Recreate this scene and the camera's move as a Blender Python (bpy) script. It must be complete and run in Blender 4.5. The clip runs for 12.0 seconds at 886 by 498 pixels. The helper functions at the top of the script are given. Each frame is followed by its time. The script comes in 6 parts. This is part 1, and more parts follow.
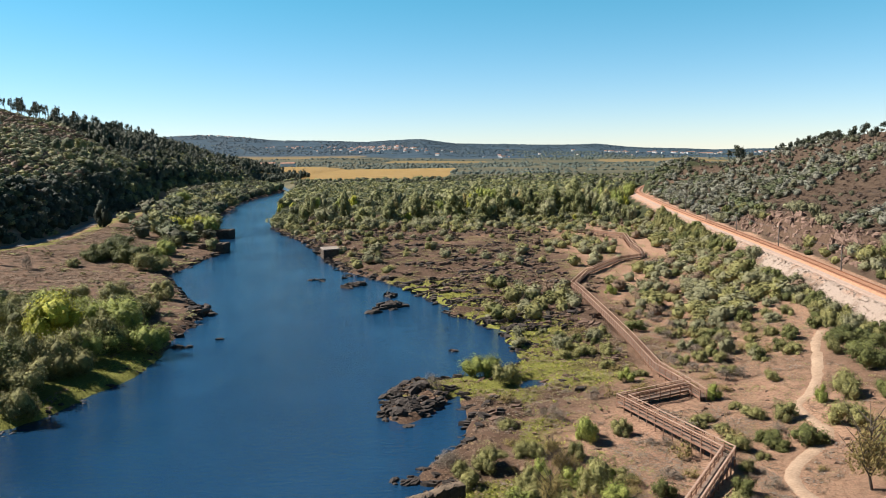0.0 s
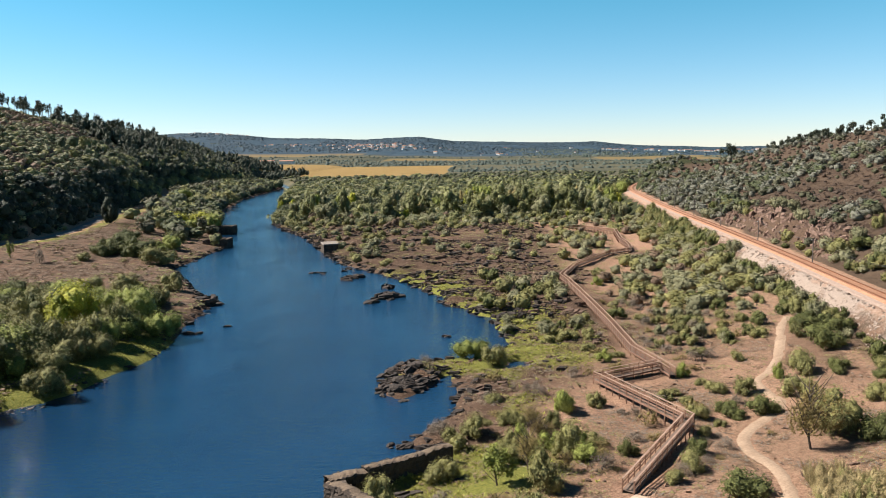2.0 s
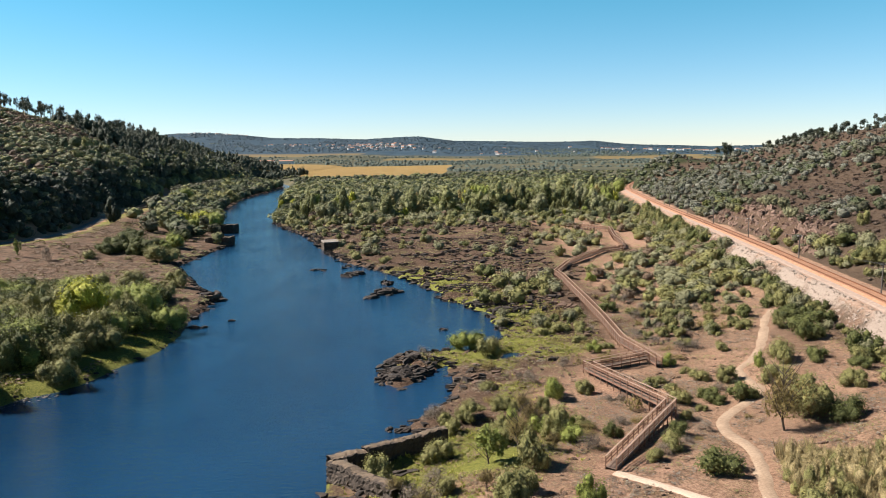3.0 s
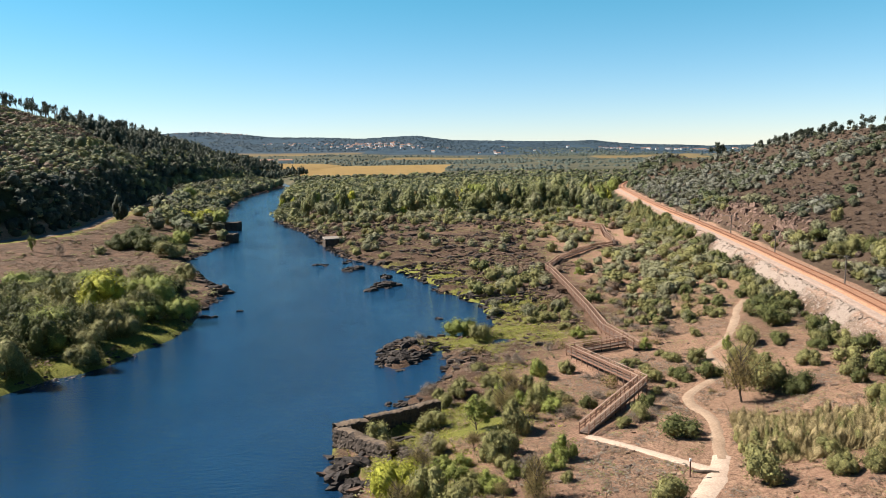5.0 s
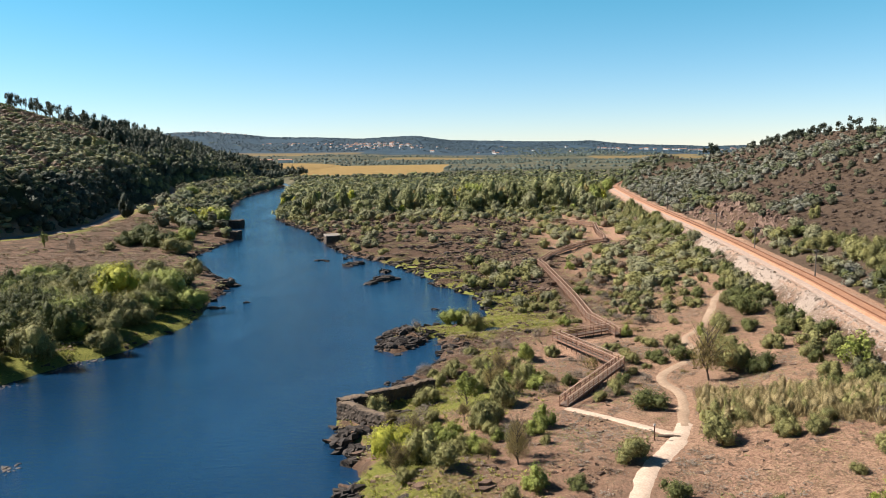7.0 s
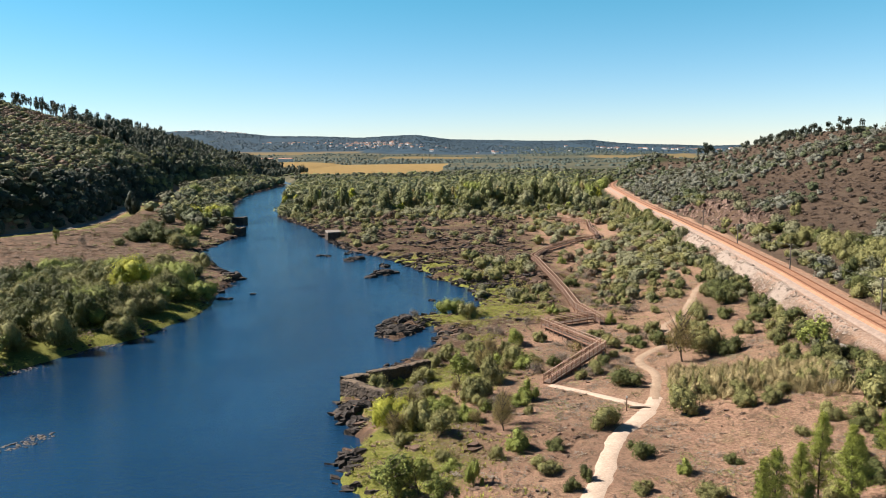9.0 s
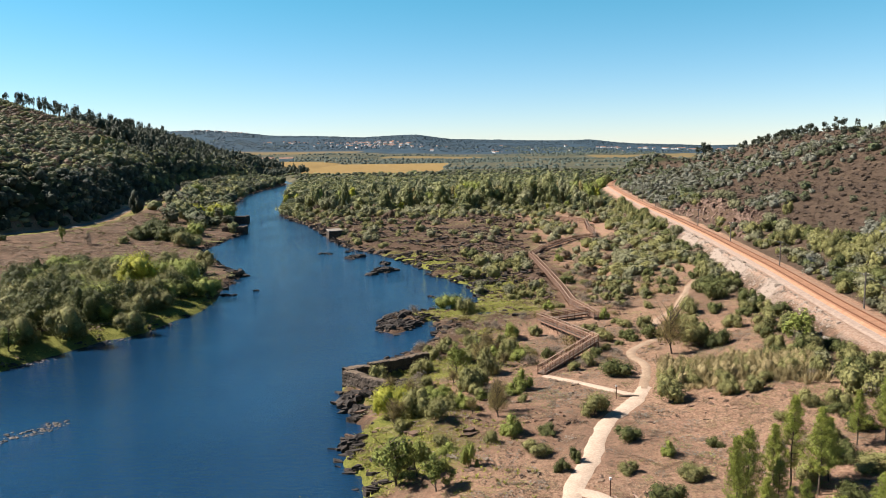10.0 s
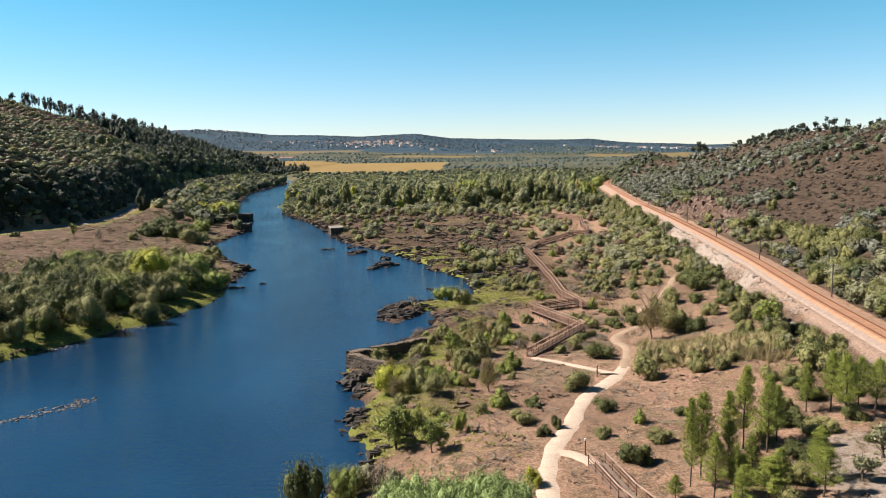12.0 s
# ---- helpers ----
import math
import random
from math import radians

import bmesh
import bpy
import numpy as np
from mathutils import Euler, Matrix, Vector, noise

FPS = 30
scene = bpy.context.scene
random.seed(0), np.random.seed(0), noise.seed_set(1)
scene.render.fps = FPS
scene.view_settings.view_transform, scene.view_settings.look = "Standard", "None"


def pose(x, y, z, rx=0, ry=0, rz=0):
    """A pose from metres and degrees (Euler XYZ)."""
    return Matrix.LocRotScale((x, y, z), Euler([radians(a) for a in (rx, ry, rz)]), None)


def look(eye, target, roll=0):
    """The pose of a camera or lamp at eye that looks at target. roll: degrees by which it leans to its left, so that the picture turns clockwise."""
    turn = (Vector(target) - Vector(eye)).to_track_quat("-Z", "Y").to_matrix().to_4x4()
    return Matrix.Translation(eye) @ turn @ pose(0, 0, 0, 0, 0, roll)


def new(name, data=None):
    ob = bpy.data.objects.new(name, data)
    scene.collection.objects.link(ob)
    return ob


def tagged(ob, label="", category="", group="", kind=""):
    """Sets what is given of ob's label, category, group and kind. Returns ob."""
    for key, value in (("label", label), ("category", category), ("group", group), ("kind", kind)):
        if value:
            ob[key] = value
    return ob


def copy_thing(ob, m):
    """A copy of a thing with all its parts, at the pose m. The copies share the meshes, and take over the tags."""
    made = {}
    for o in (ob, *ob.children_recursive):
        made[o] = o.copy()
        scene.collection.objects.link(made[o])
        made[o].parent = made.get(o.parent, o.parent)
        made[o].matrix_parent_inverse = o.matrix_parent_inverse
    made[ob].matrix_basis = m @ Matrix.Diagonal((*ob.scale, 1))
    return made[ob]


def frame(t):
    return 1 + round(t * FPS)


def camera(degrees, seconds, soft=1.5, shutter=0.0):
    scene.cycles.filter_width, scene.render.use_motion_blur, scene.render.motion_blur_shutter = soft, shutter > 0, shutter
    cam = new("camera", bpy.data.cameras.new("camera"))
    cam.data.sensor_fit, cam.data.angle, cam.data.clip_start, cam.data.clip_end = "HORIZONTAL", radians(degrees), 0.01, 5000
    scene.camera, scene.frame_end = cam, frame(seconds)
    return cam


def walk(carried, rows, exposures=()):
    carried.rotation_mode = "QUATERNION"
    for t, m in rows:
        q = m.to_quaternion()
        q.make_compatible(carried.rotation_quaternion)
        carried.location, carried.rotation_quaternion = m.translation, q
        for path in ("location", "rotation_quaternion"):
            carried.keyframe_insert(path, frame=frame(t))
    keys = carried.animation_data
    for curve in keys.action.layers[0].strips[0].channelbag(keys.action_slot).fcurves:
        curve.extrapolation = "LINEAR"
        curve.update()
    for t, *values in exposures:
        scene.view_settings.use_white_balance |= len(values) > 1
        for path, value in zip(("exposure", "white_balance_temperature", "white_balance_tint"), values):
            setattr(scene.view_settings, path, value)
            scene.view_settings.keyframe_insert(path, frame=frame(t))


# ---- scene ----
cam = camera(60.0, 12.0, soft=0.62)
PATH = [
    (0, (-0.722, 3.407, 30.306), (-0.803, 5.39, 30.055), -0.9),
    (0.5, (-0.46, 1.567, 30.321), (-0.539, 3.549, 30.067), -1.0),
    (1, (-0.179, -0.522, 30.353), (-0.258, 1.46, 30.098), -0.9),
    (1.5, (0.115, -2.75, 30.407), (0.038, -0.768, 30.15), -0.9),
    (2, (0.385, -4.983, 30.468), (0.308, -3.001, 30.211), -0.9),
    (2.5, (0.695, -7.185, 30.489), (0.62, -5.203, 30.232), -1.0),
    (3, (0.996, -9.427, 30.454), (0.92, -7.445, 30.196), -1.0),
    (5, (1.922, -18.289, 30.69), (1.849, -16.307, 30.43), -1.0),
    (5.5, (2.103, -20.358, 30.703), (2.031, -18.377, 30.443), -0.9),
    (6, (2.32, -22.391, 30.717), (2.249, -20.41, 30.456), -1.0),
    (6.5, (2.539, -24.486, 30.722), (2.468, -22.504, 30.462), -0.9),
    (7, (2.767, -26.622, 30.725), (2.697, -24.64, 30.465), -0.9),
    (9, (3.649, -34.743, 30.756), (3.58, -32.762, 30.494), -0.8),
    (9.5, (3.868, -36.625, 30.779), (3.798, -34.644, 30.516), -0.8),
    (10, (4.064, -38.536, 30.79), (3.994, -36.554, 30.527), -0.8),
    (10.5, (4.252, -40.548, 30.809), (4.183, -38.567, 30.546), -0.8),
    (11, (4.427, -42.599, 30.83), (4.357, -40.618, 30.567), -0.7),
    (11.5, (4.61, -44.633, 30.854), (4.54, -42.652, 30.59), -0.7),
    (12, (4.814, -46.667, 30.864), (4.744, -44.686, 30.599), -0.8),
]
walk(cam, [(t, look(eye, target, roll)) for t, eye, target, roll in PATH], [(0, 1.24), (12, 1.24)])

# ---- world and sun ----
SUN_AZ, SUN_EL = radians(-82), radians(43)      # azimuth from +y towards +x
world = bpy.data.worlds.new("sky")
scene.world = world
world.use_nodes = True
wn, wl = world.node_tree.nodes, world.node_tree.links
sky = wn.new("ShaderNodeTexSky")
sky.sky_type = "NISHITA"
sky.sun_disc = False
sky.sun_elevation, sky.sun_rotation = SUN_EL, SUN_AZ
sky.air_density, sky.dust_density, sky.ozone_density = 0.8, 0.0, 3.0
wn["Background"].inputs["Strength"].default_value = 0.058
# clear dry air: pale near the horizon, cyan-blue higher up
way = wn.new("ShaderNodeTexCoord")
split = wn.new("ShaderNodeSeparateXYZ")
wl.new(way.outputs["Generated"], split.inputs[0])
height = wn.new("ShaderNodeMapRange")
height.interpolation_type = "SMOOTHSTEP"
height.inputs["From Min"].default_value, height.inputs["From Max"].default_value = -0.02, 0.26
wl.new(split.outputs["Z"], height.inputs["Value"])
air = wn.new("ShaderNodeMix")
air.data_type = "RGBA"
air.inputs[6].default_value, air.inputs[7].default_value = (0.93, 0.94, 1.04, 1), (0.42, 1.13, 1.05, 1)
wl.new(height.outputs[0], air.inputs[0])
zenith = wn.new("ShaderNodeMapRange")
zenith.interpolation_type = "SMOOTHSTEP"
zenith.inputs["From Min"].default_value, zenith.inputs["From Max"].default_value = 0.20, 0.55
wl.new(split.outputs["Z"], zenith.inputs["Value"])
deep = wn.new("ShaderNodeMix")
deep.data_type = "RGBA"
deep.inputs[7].default_value = (0.15, 0.32, 0.44, 1)
wl.new(zenith.outputs[0], deep.inputs[0])
wl.new(air.outputs[2], deep.inputs[6])
tint = wn.new("ShaderNodeMix")
tint.data_type, tint.blend_type = "RGBA", "MULTIPLY"
tint.inputs[0].default_value = 1.0
wl.new(sky.outputs[0], tint.inputs[6])
wl.new(deep.outputs[2], tint.inputs[7])
wl.new(tint.outputs[2], wn["Background"].inputs["Color"])
sun = new("sun", bpy.data.lights.new("sun", "SUN"))
sun.data.energy, sun.data.angle, sun.data.color = 5.0, radians(0.5), (1.0, 0.93, 0.86)
sun_way = Vector((math.sin(SUN_AZ) * math.cos(SUN_EL), math.cos(SUN_AZ) * math.cos(SUN_EL), math.sin(SUN_EL)))
sun.matrix_world = look(sun_way * 100, (0, 0, 0))


# ---- materials ----
def material(name, rough=0.9, spec=0.3):
    m = bpy.data.materials.new(name)
    m.use_nodes = True
    nt = m.node_tree
    b = nt.nodes["Principled BSDF"]
    b.inputs["Roughness"].default_value = rough
    b.inputs["Specular IOR Level"].default_value = spec
    return m, nt, b


def node(nt, kind, **sets):
    n = nt.nodes.new(kind)
    for key, value in sets.items():
        n.inputs[key.replace("_", " ")].default_value = value
    return n


TONE = 0.76         # one albedo level for all dry surfaces and leaves


def set_colour(nt, b, col, level=TONE):
    """The base colour, at the common albedo level."""
    out = mix(nt, 1.0, col, (level, level, level), "MULTIPLY")
    nt.links.new(out, b.inputs["Base Color"])
    return out


def noise_fac(nt, scale, detail=4.0, rough=0.6, squash=None):
    co = nt.nodes.new("ShaderNodeTexCoord")
    n = node(nt, "ShaderNodeTexNoise", Scale=scale, Detail=detail, Roughness=rough)
    if squash:
        mp = nt.nodes.new("ShaderNodeMapping")
        mp.inputs["Scale"].default_value = squash
        nt.links.new(co.outputs["Object"], mp.inputs[0])
        nt.links.new(mp.outputs[0], n.inputs["Vector"])
    else:
        nt.links.new(co.outputs["Object"], n.inputs["Vector"])
    return n.outputs["Fac"]


def ramp(nt, fac, stops):
    r = nt.nodes.new("ShaderNodeValToRGB")
    els = r.color_ramp.elements
    while len(els) < len(stops):
        els.new(0.5)
    for e, (p, c) in zip(els, stops):
        e.position, e.color = p, (*c, 1)
    nt.links.new(fac, r.inputs[0])
    return r.outputs[0]


def mix(nt, fac, a, b, mode="MIX"):
    n = nt.nodes.new("ShaderNodeMix")
    n.data_type, n.blend_type = "RGBA", mode
    for sock, v in ((n.inputs[0], fac), (n.inputs[6], a), (n.inputs[7], b)):
        if isinstance(v, (int, float)):
            sock.default_value = v
        elif isinstance(v, tuple):
            sock.default_value = (*v, 1)
        else:
            nt.links.new(v, sock)
    return n.outputs[2]


def bump(nt, b, height, strength, dist):
    n = nt.nodes.new("ShaderNodeBump")
    n.inputs["Strength"].default_value, n.inputs["Distance"].default_value = strength, dist
    nt.links.new(height, n.inputs["Height"])
    nt.links.new(n.outputs[0], b.inputs["Normal"])


def plain(name, c1, c2, scale=2.0, rough=0.9, relief=0.0, spec=0.3, metal=0.0, squash=None):
    """Two tones mixed by coarse and fine noise, with relief."""
    m, nt, b = material(name, rough, spec)
    coarse, fine = noise_fac(nt, scale, 3, squash=squash), noise_fac(nt, scale * 9, 4, squash=squash)
    col = ramp(nt, coarse, [(0.3, c1), (0.7, c2)])
    col = mix(nt, 0.35, col, ramp(nt, fine, [(0.3, tuple(v * 0.55 for v in c1)), (0.7, tuple(min(1, v * 1.3) for v in c2))]))
    set_colour(nt, b, col)
    b.inputs["Metallic"].default_value = metal
    if relief:
        bump(nt, b, fine, 0.6, relief)
    return m


def attr(nt, name):
    n = nt.nodes.new("ShaderNodeAttribute")
    n.attribute_name = name
    return n.outputs["Fac"]


def ground_material():
    m, nt, b = material("dry_ground", 0.95, 0.15)
    big, mid, fine = noise_fac(nt, 0.05, 4), noise_fac(nt, 0.45, 5), noise_fac(nt, 4.0, 5, 0.7)
    earth = ramp(nt, mid, [(0.25, (0.3264, 0.1778, 0.1122)), (0.45, (0.4992, 0.2948, 0.2001)), (0.6, (0.576, 0.365, 0.244)), (0.75, (0.6144, 0.4399, 0.2733))])
    earth = mix(nt, ramp(nt, big, [(0.35, (0, 0, 0)), (0.7, (1, 1, 1))]), earth, ramp(nt, fine, [(0.3, (0.3648, 0.2106, 0.1318)), (0.7, (0.6336, 0.4399, 0.2733))]))
    earth = mix(nt, 0.5, earth, ramp(nt, fine, [(0.34, (0.1344, 0.07675, 0.05075)), (0.5, (0.4992, 0.3042, 0.205)), (0.68, (0.672, 0.468, 0.3123))]))
    patch = noise_fac(nt, 1.3, 6, 0.7)
    earth = mix(nt, ramp(nt, patch, [(0.52, (0, 0, 0)), (0.66, (0.576, 0.5616, 0.5856))]), earth, ramp(nt, fine, [(0.35, (0.1056, 0.06178, 0.04099)), (0.65, (0.3456, 0.2059, 0.122))]))
    clod = noise_fac(nt, 2.2, 8, 0.78)
    earth = mix(nt, 0.75, earth, ramp(nt, clod, [(0.36, (0.60, 0.55, 0.53)), (0.5, (1.0, 0.97, 0.97)), (0.62, (1.2, 1.16, 1.12))]), "MULTIPLY")
    rock = ramp(nt, fine, [(0.32, (0.03108, 0.02072, 0.0148)), (0.5, (0.1332, 0.08288, 0.0555)), (0.72, (0.2664, 0.1776, 0.1147))])
    grass = ramp(nt, fine, [(0.25, (0.095, 0.105, 0.022)), (0.5, (0.235, 0.24, 0.052)), (0.75, (0.40, 0.36, 0.095))])
    wood = ramp(nt, mid, [(0.3, (0.0259, 0.03108, 0.01332)), (0.55, (0.0518, 0.05772, 0.0222)), (0.75, (0.0851, 0.0777, 0.0333))])
    field = ramp(nt, big, [(0.3, (0.296, 0.1887, 0.0629)), (0.7, (0.37, 0.2479, 0.0888))])
    heath = ramp(nt, mid, [(0.3, (0.072, 0.047, 0.032)), (0.5, (0.112, 0.075, 0.050)), (0.72, (0.155, 0.112, 0.070))])
    heath = mix(nt, 0.4, heath, ramp(nt, fine, [(0.34, (0.06, 0.041, 0.030)), (0.66, (0.22, 0.148, 0.098))]))
    spoil = ramp(nt, fine, [(0.3, (0.36, 0.27, 0.21)), (0.7, (0.58, 0.47, 0.385))])
    col = earth
    # distance haze put into the far ground colour as a blue tint
    haze_blue = ramp(nt, noise_fac(nt, 0.012, 7, 0.7), [(0.35, (0.028, 0.058, 0.088)), (0.65, (0.058, 0.096, 0.125))])
    meadow = ramp(nt, noise_fac(nt, 0.012, 5, 0.65, (0.5, 1.6, 1)), [(0.35, (0.072, 0.078, 0.050)), (0.52, (0.115, 0.110, 0.066)), (0.66, (0.19, 0.158, 0.092))])
    for name, c, jag in (("heath", heath, 0.5), ("rock", rock, 0.9), ("grass", grass, 0.8), ("wood", wood, 0.2), ("meadow", meadow, 0.3), ("far", haze_blue, 0.1), ("field", field, 0.1), ("spoil", spoil, 0.5)):
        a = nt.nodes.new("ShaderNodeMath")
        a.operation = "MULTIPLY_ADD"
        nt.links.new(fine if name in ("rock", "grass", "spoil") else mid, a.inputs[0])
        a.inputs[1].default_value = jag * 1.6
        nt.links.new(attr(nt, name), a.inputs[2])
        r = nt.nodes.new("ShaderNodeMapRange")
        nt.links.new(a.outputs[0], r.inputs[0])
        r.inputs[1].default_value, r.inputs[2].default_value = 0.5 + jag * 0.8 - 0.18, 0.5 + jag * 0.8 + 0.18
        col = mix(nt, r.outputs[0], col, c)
    set_colour(nt, b, col, TONE * 0.86)
    bump(nt, b, clod, 1.0, 0.38)
    return m


def water_material():
    m, nt, b = material("river_water", 0.06, 0.5)
    b.inputs["IOR"].default_value = 1.42
    big = noise_fac(nt, 0.02, 3)
    nt.links.new(ramp(nt, big, [(0.3, (0.0045, 0.0225, 0.054)), (0.7, (0.0085, 0.0375, 0.084))]), b.inputs["Base Color"])
    calm = ramp(nt, noise_fac(nt, 0.05, 5, 0.65, (1.0, 0.55, 1)), [(0.38, (0.5, 0.5, 0.5)), (0.64, (1, 1, 1))])
    ripples = mix(nt, 1.0, calm, noise_fac(nt, 1.3, 5, 0.65, (0.6, 1.6, 1)), "MULTIPLY")
    swirl = noise_fac(nt, 0.22, 4, 0.6, (0.8, 1.5, 1))
    bump(nt, b, mix(nt, 0.25, ripples, swirl), 0.85, 0.36)
    return m


M_GROUND, M_WATER = ground_material(), water_material()

# ---- plan ----
# shore lines, from upstream of the view's far end down to behind the camera
SHORE_R = [(-190, 760), (-150, 640), (-120, 478), (-98, 372), (-86, 322), (-73, 292), (-60, 267), (-47, 232), (-43, 219), (-36, 202), (-26, 188),
           (-19, 178), (-13, 165), (-6.4, 154), (-5, 143.6), (0, 138), (4, 130), (5, 121), (6, 112), (2.5, 104), (-4, 103.5), (-10, 100.5),
           (-11.8, 91), (-8.8, 86.6), (-6, 90), (-3, 96), (-1, 86), (-2.7, 78.5), (-5.5, 74.2), (-6.6, 71.8), (-4, 69), (-9, 60.5), (-12.2, 58.3),
           (-12, 54), (-10.7, 48), (-9, 45.8), (-7.2, 42.2), (-9.5, 37.3), (-8, 33), (-5.5, 28.8), (-5.6, 22), (-8.8, 18), (-12, 12), (-13, -10), (-13, -60), (-14, -200)]
SHORE_L = [(-250, 760), (-158, 640), (-150, 494), (-127, 376), (-104, 305), (-95, 282), (-85, 252), (-79.5, 234), (-80, 212), (-79, 193), (-64, 166),
           (-56, 150), (-51.6, 146), (-52, 138), (-51.2, 126), (-48.8, 116), (-48.6, 105), (-50.6, 94.5), (-53, 86.5), (-57.5, 79.5), (-60, 73), (-62.5, 66), (-67, 60),
           (-78, 42), (-86, 15), (-85, -60), (-90, -200)]
RAIL = [(46, -200), (48, -60), (50.5, 0), (54.4, 45), (56.5, 67), (58, 80), (61, 104), (63, 128), (65.6, 156), (69, 205), (72, 258), (75.5, 307), (79.5, 350), (83, 392), (88, 425), (97, 460), (110, 500), (135, 560)]
RAIL_Z = 8.0
ROAD = [(-230, -200), (-205, -40), (-180, 80), (-158, 150), (-141, 186), (-130, 204), (-127, 218), (-129, 238), (-137, 265), (-146, 298), (-151, 332), (-156, 372), (-166, 410), (-186, 450)]
ROAD_Z = 6.3
PATH_MAIN = [(9.5, -30), (10.2, 0), (10.8, 10), (11.2, 17), (12.8, 22.5), (14.6, 26.8), (17.6, 36.5), (20.4, 40.4), (22.6, 44.4), (24.2, 48.6)]
PATH_UPPER = [(24.0, 47.6), (25.2, 53), (26.9, 58.6), (26.8, 62), (26.3, 65), (26.6, 68.2), (28.4, 71.8), (31.8, 74.6), (34.2, 77.5), (34.3, 80)]
TRACK_FAINT = [(34.4, 78.5), (34, 81), (34.2, 86.5), (38.2, 90.3), (42.3, 99), (45.8, 108), (49, 113.5)]
PATH_SIDE = [(13.2, 54.6), (17.0, 51.0), (20.6, 47.0), (22.8, 44.8)]
PATH_NEAR = [(12.3, 20.6), (14.1, 19.9), (15.6, 17.4)]


def lattice(ix, iy, seed):
    v = np.sin(ix * 127.1 + iy * 311.7 + seed * 74.7) * 43758.5453
    return v - np.floor(v)


def vnoise(x, y, seed=0):
    ix, iy = np.floor(x), np.floor(y)
    fx, fy = x - ix, y - iy
    fx, fy = fx * fx * (3 - 2 * fx), fy * fy * (3 - 2 * fy)
    a = lattice(ix, iy, seed) * (1 - fx) + lattice(ix + 1, iy, seed) * fx
    b = lattice(ix, iy + 1, seed) * (1 - fx) + lattice(ix + 1, iy + 1, seed) * fx
    return a * (1 - fy) + b * fy


def fbm(x, y, octaves=4, seed=0):
    total, amp, norm = 0.0, 1.0, 0.0
    for k in range(octaves):
        total = total + amp * vnoise(x * 2 ** k, y * 2 ** k, seed + k)
        norm += amp
        amp *= 0.5
    return total / norm


def line_dist(x, y, pts):
    """Distance to a polyline, and the side: positive on its right as it runs."""
    best, side = np.full(np.shape(x), 1e9), np.zeros(np.shape(x))
    for (x0, y0), (x1, y1) in zip(pts, pts[1:]):
        dx, dy = x1 - x0, y1 - y0
        u = np.clip(((x - x0) * dx + (y - y0) * dy) / (dx * dx + dy * dy), 0, 1)
        d = np.hypot(x - x0 - u * dx, y - y0 - u * dy)
        near = d < best
        best = np.where(near, d, best)
    return best


def inside(x, y, ring):
    hit = np.zeros(np.shape(x), bool)
    for (x0, y0), (x1, y1) in zip(ring, ring[1:] + ring[:1]):
        if y0 == y1:
            continue
        cross = ((y0 > y) != (y1 > y)) & (x < (x1 - x0) * (y - y0) / (y1 - y0) + x0)
        hit ^= cross
    return hit


RIVER = SHORE_R + SHORE_L[::-1]


def at_y(pts, y):
    ps = sorted((p[1], p[0]) for p in pts)
    return np.interp(y, [p[0] for p in ps], [p[1] for p in ps])


def step(v, a, b):
    u = np.clip((v - a) / (b - a), 0, 1)
    return u * u * (3 - 2 * u)


def valley_place(x, y):
    """Distance across the side valley of the left hill (positive on its far side), and up along it."""
    return (x + 146) * 0.715 + (y - 390) * 0.70, -(x + 146) * 0.70 + (y - 390) * 0.715


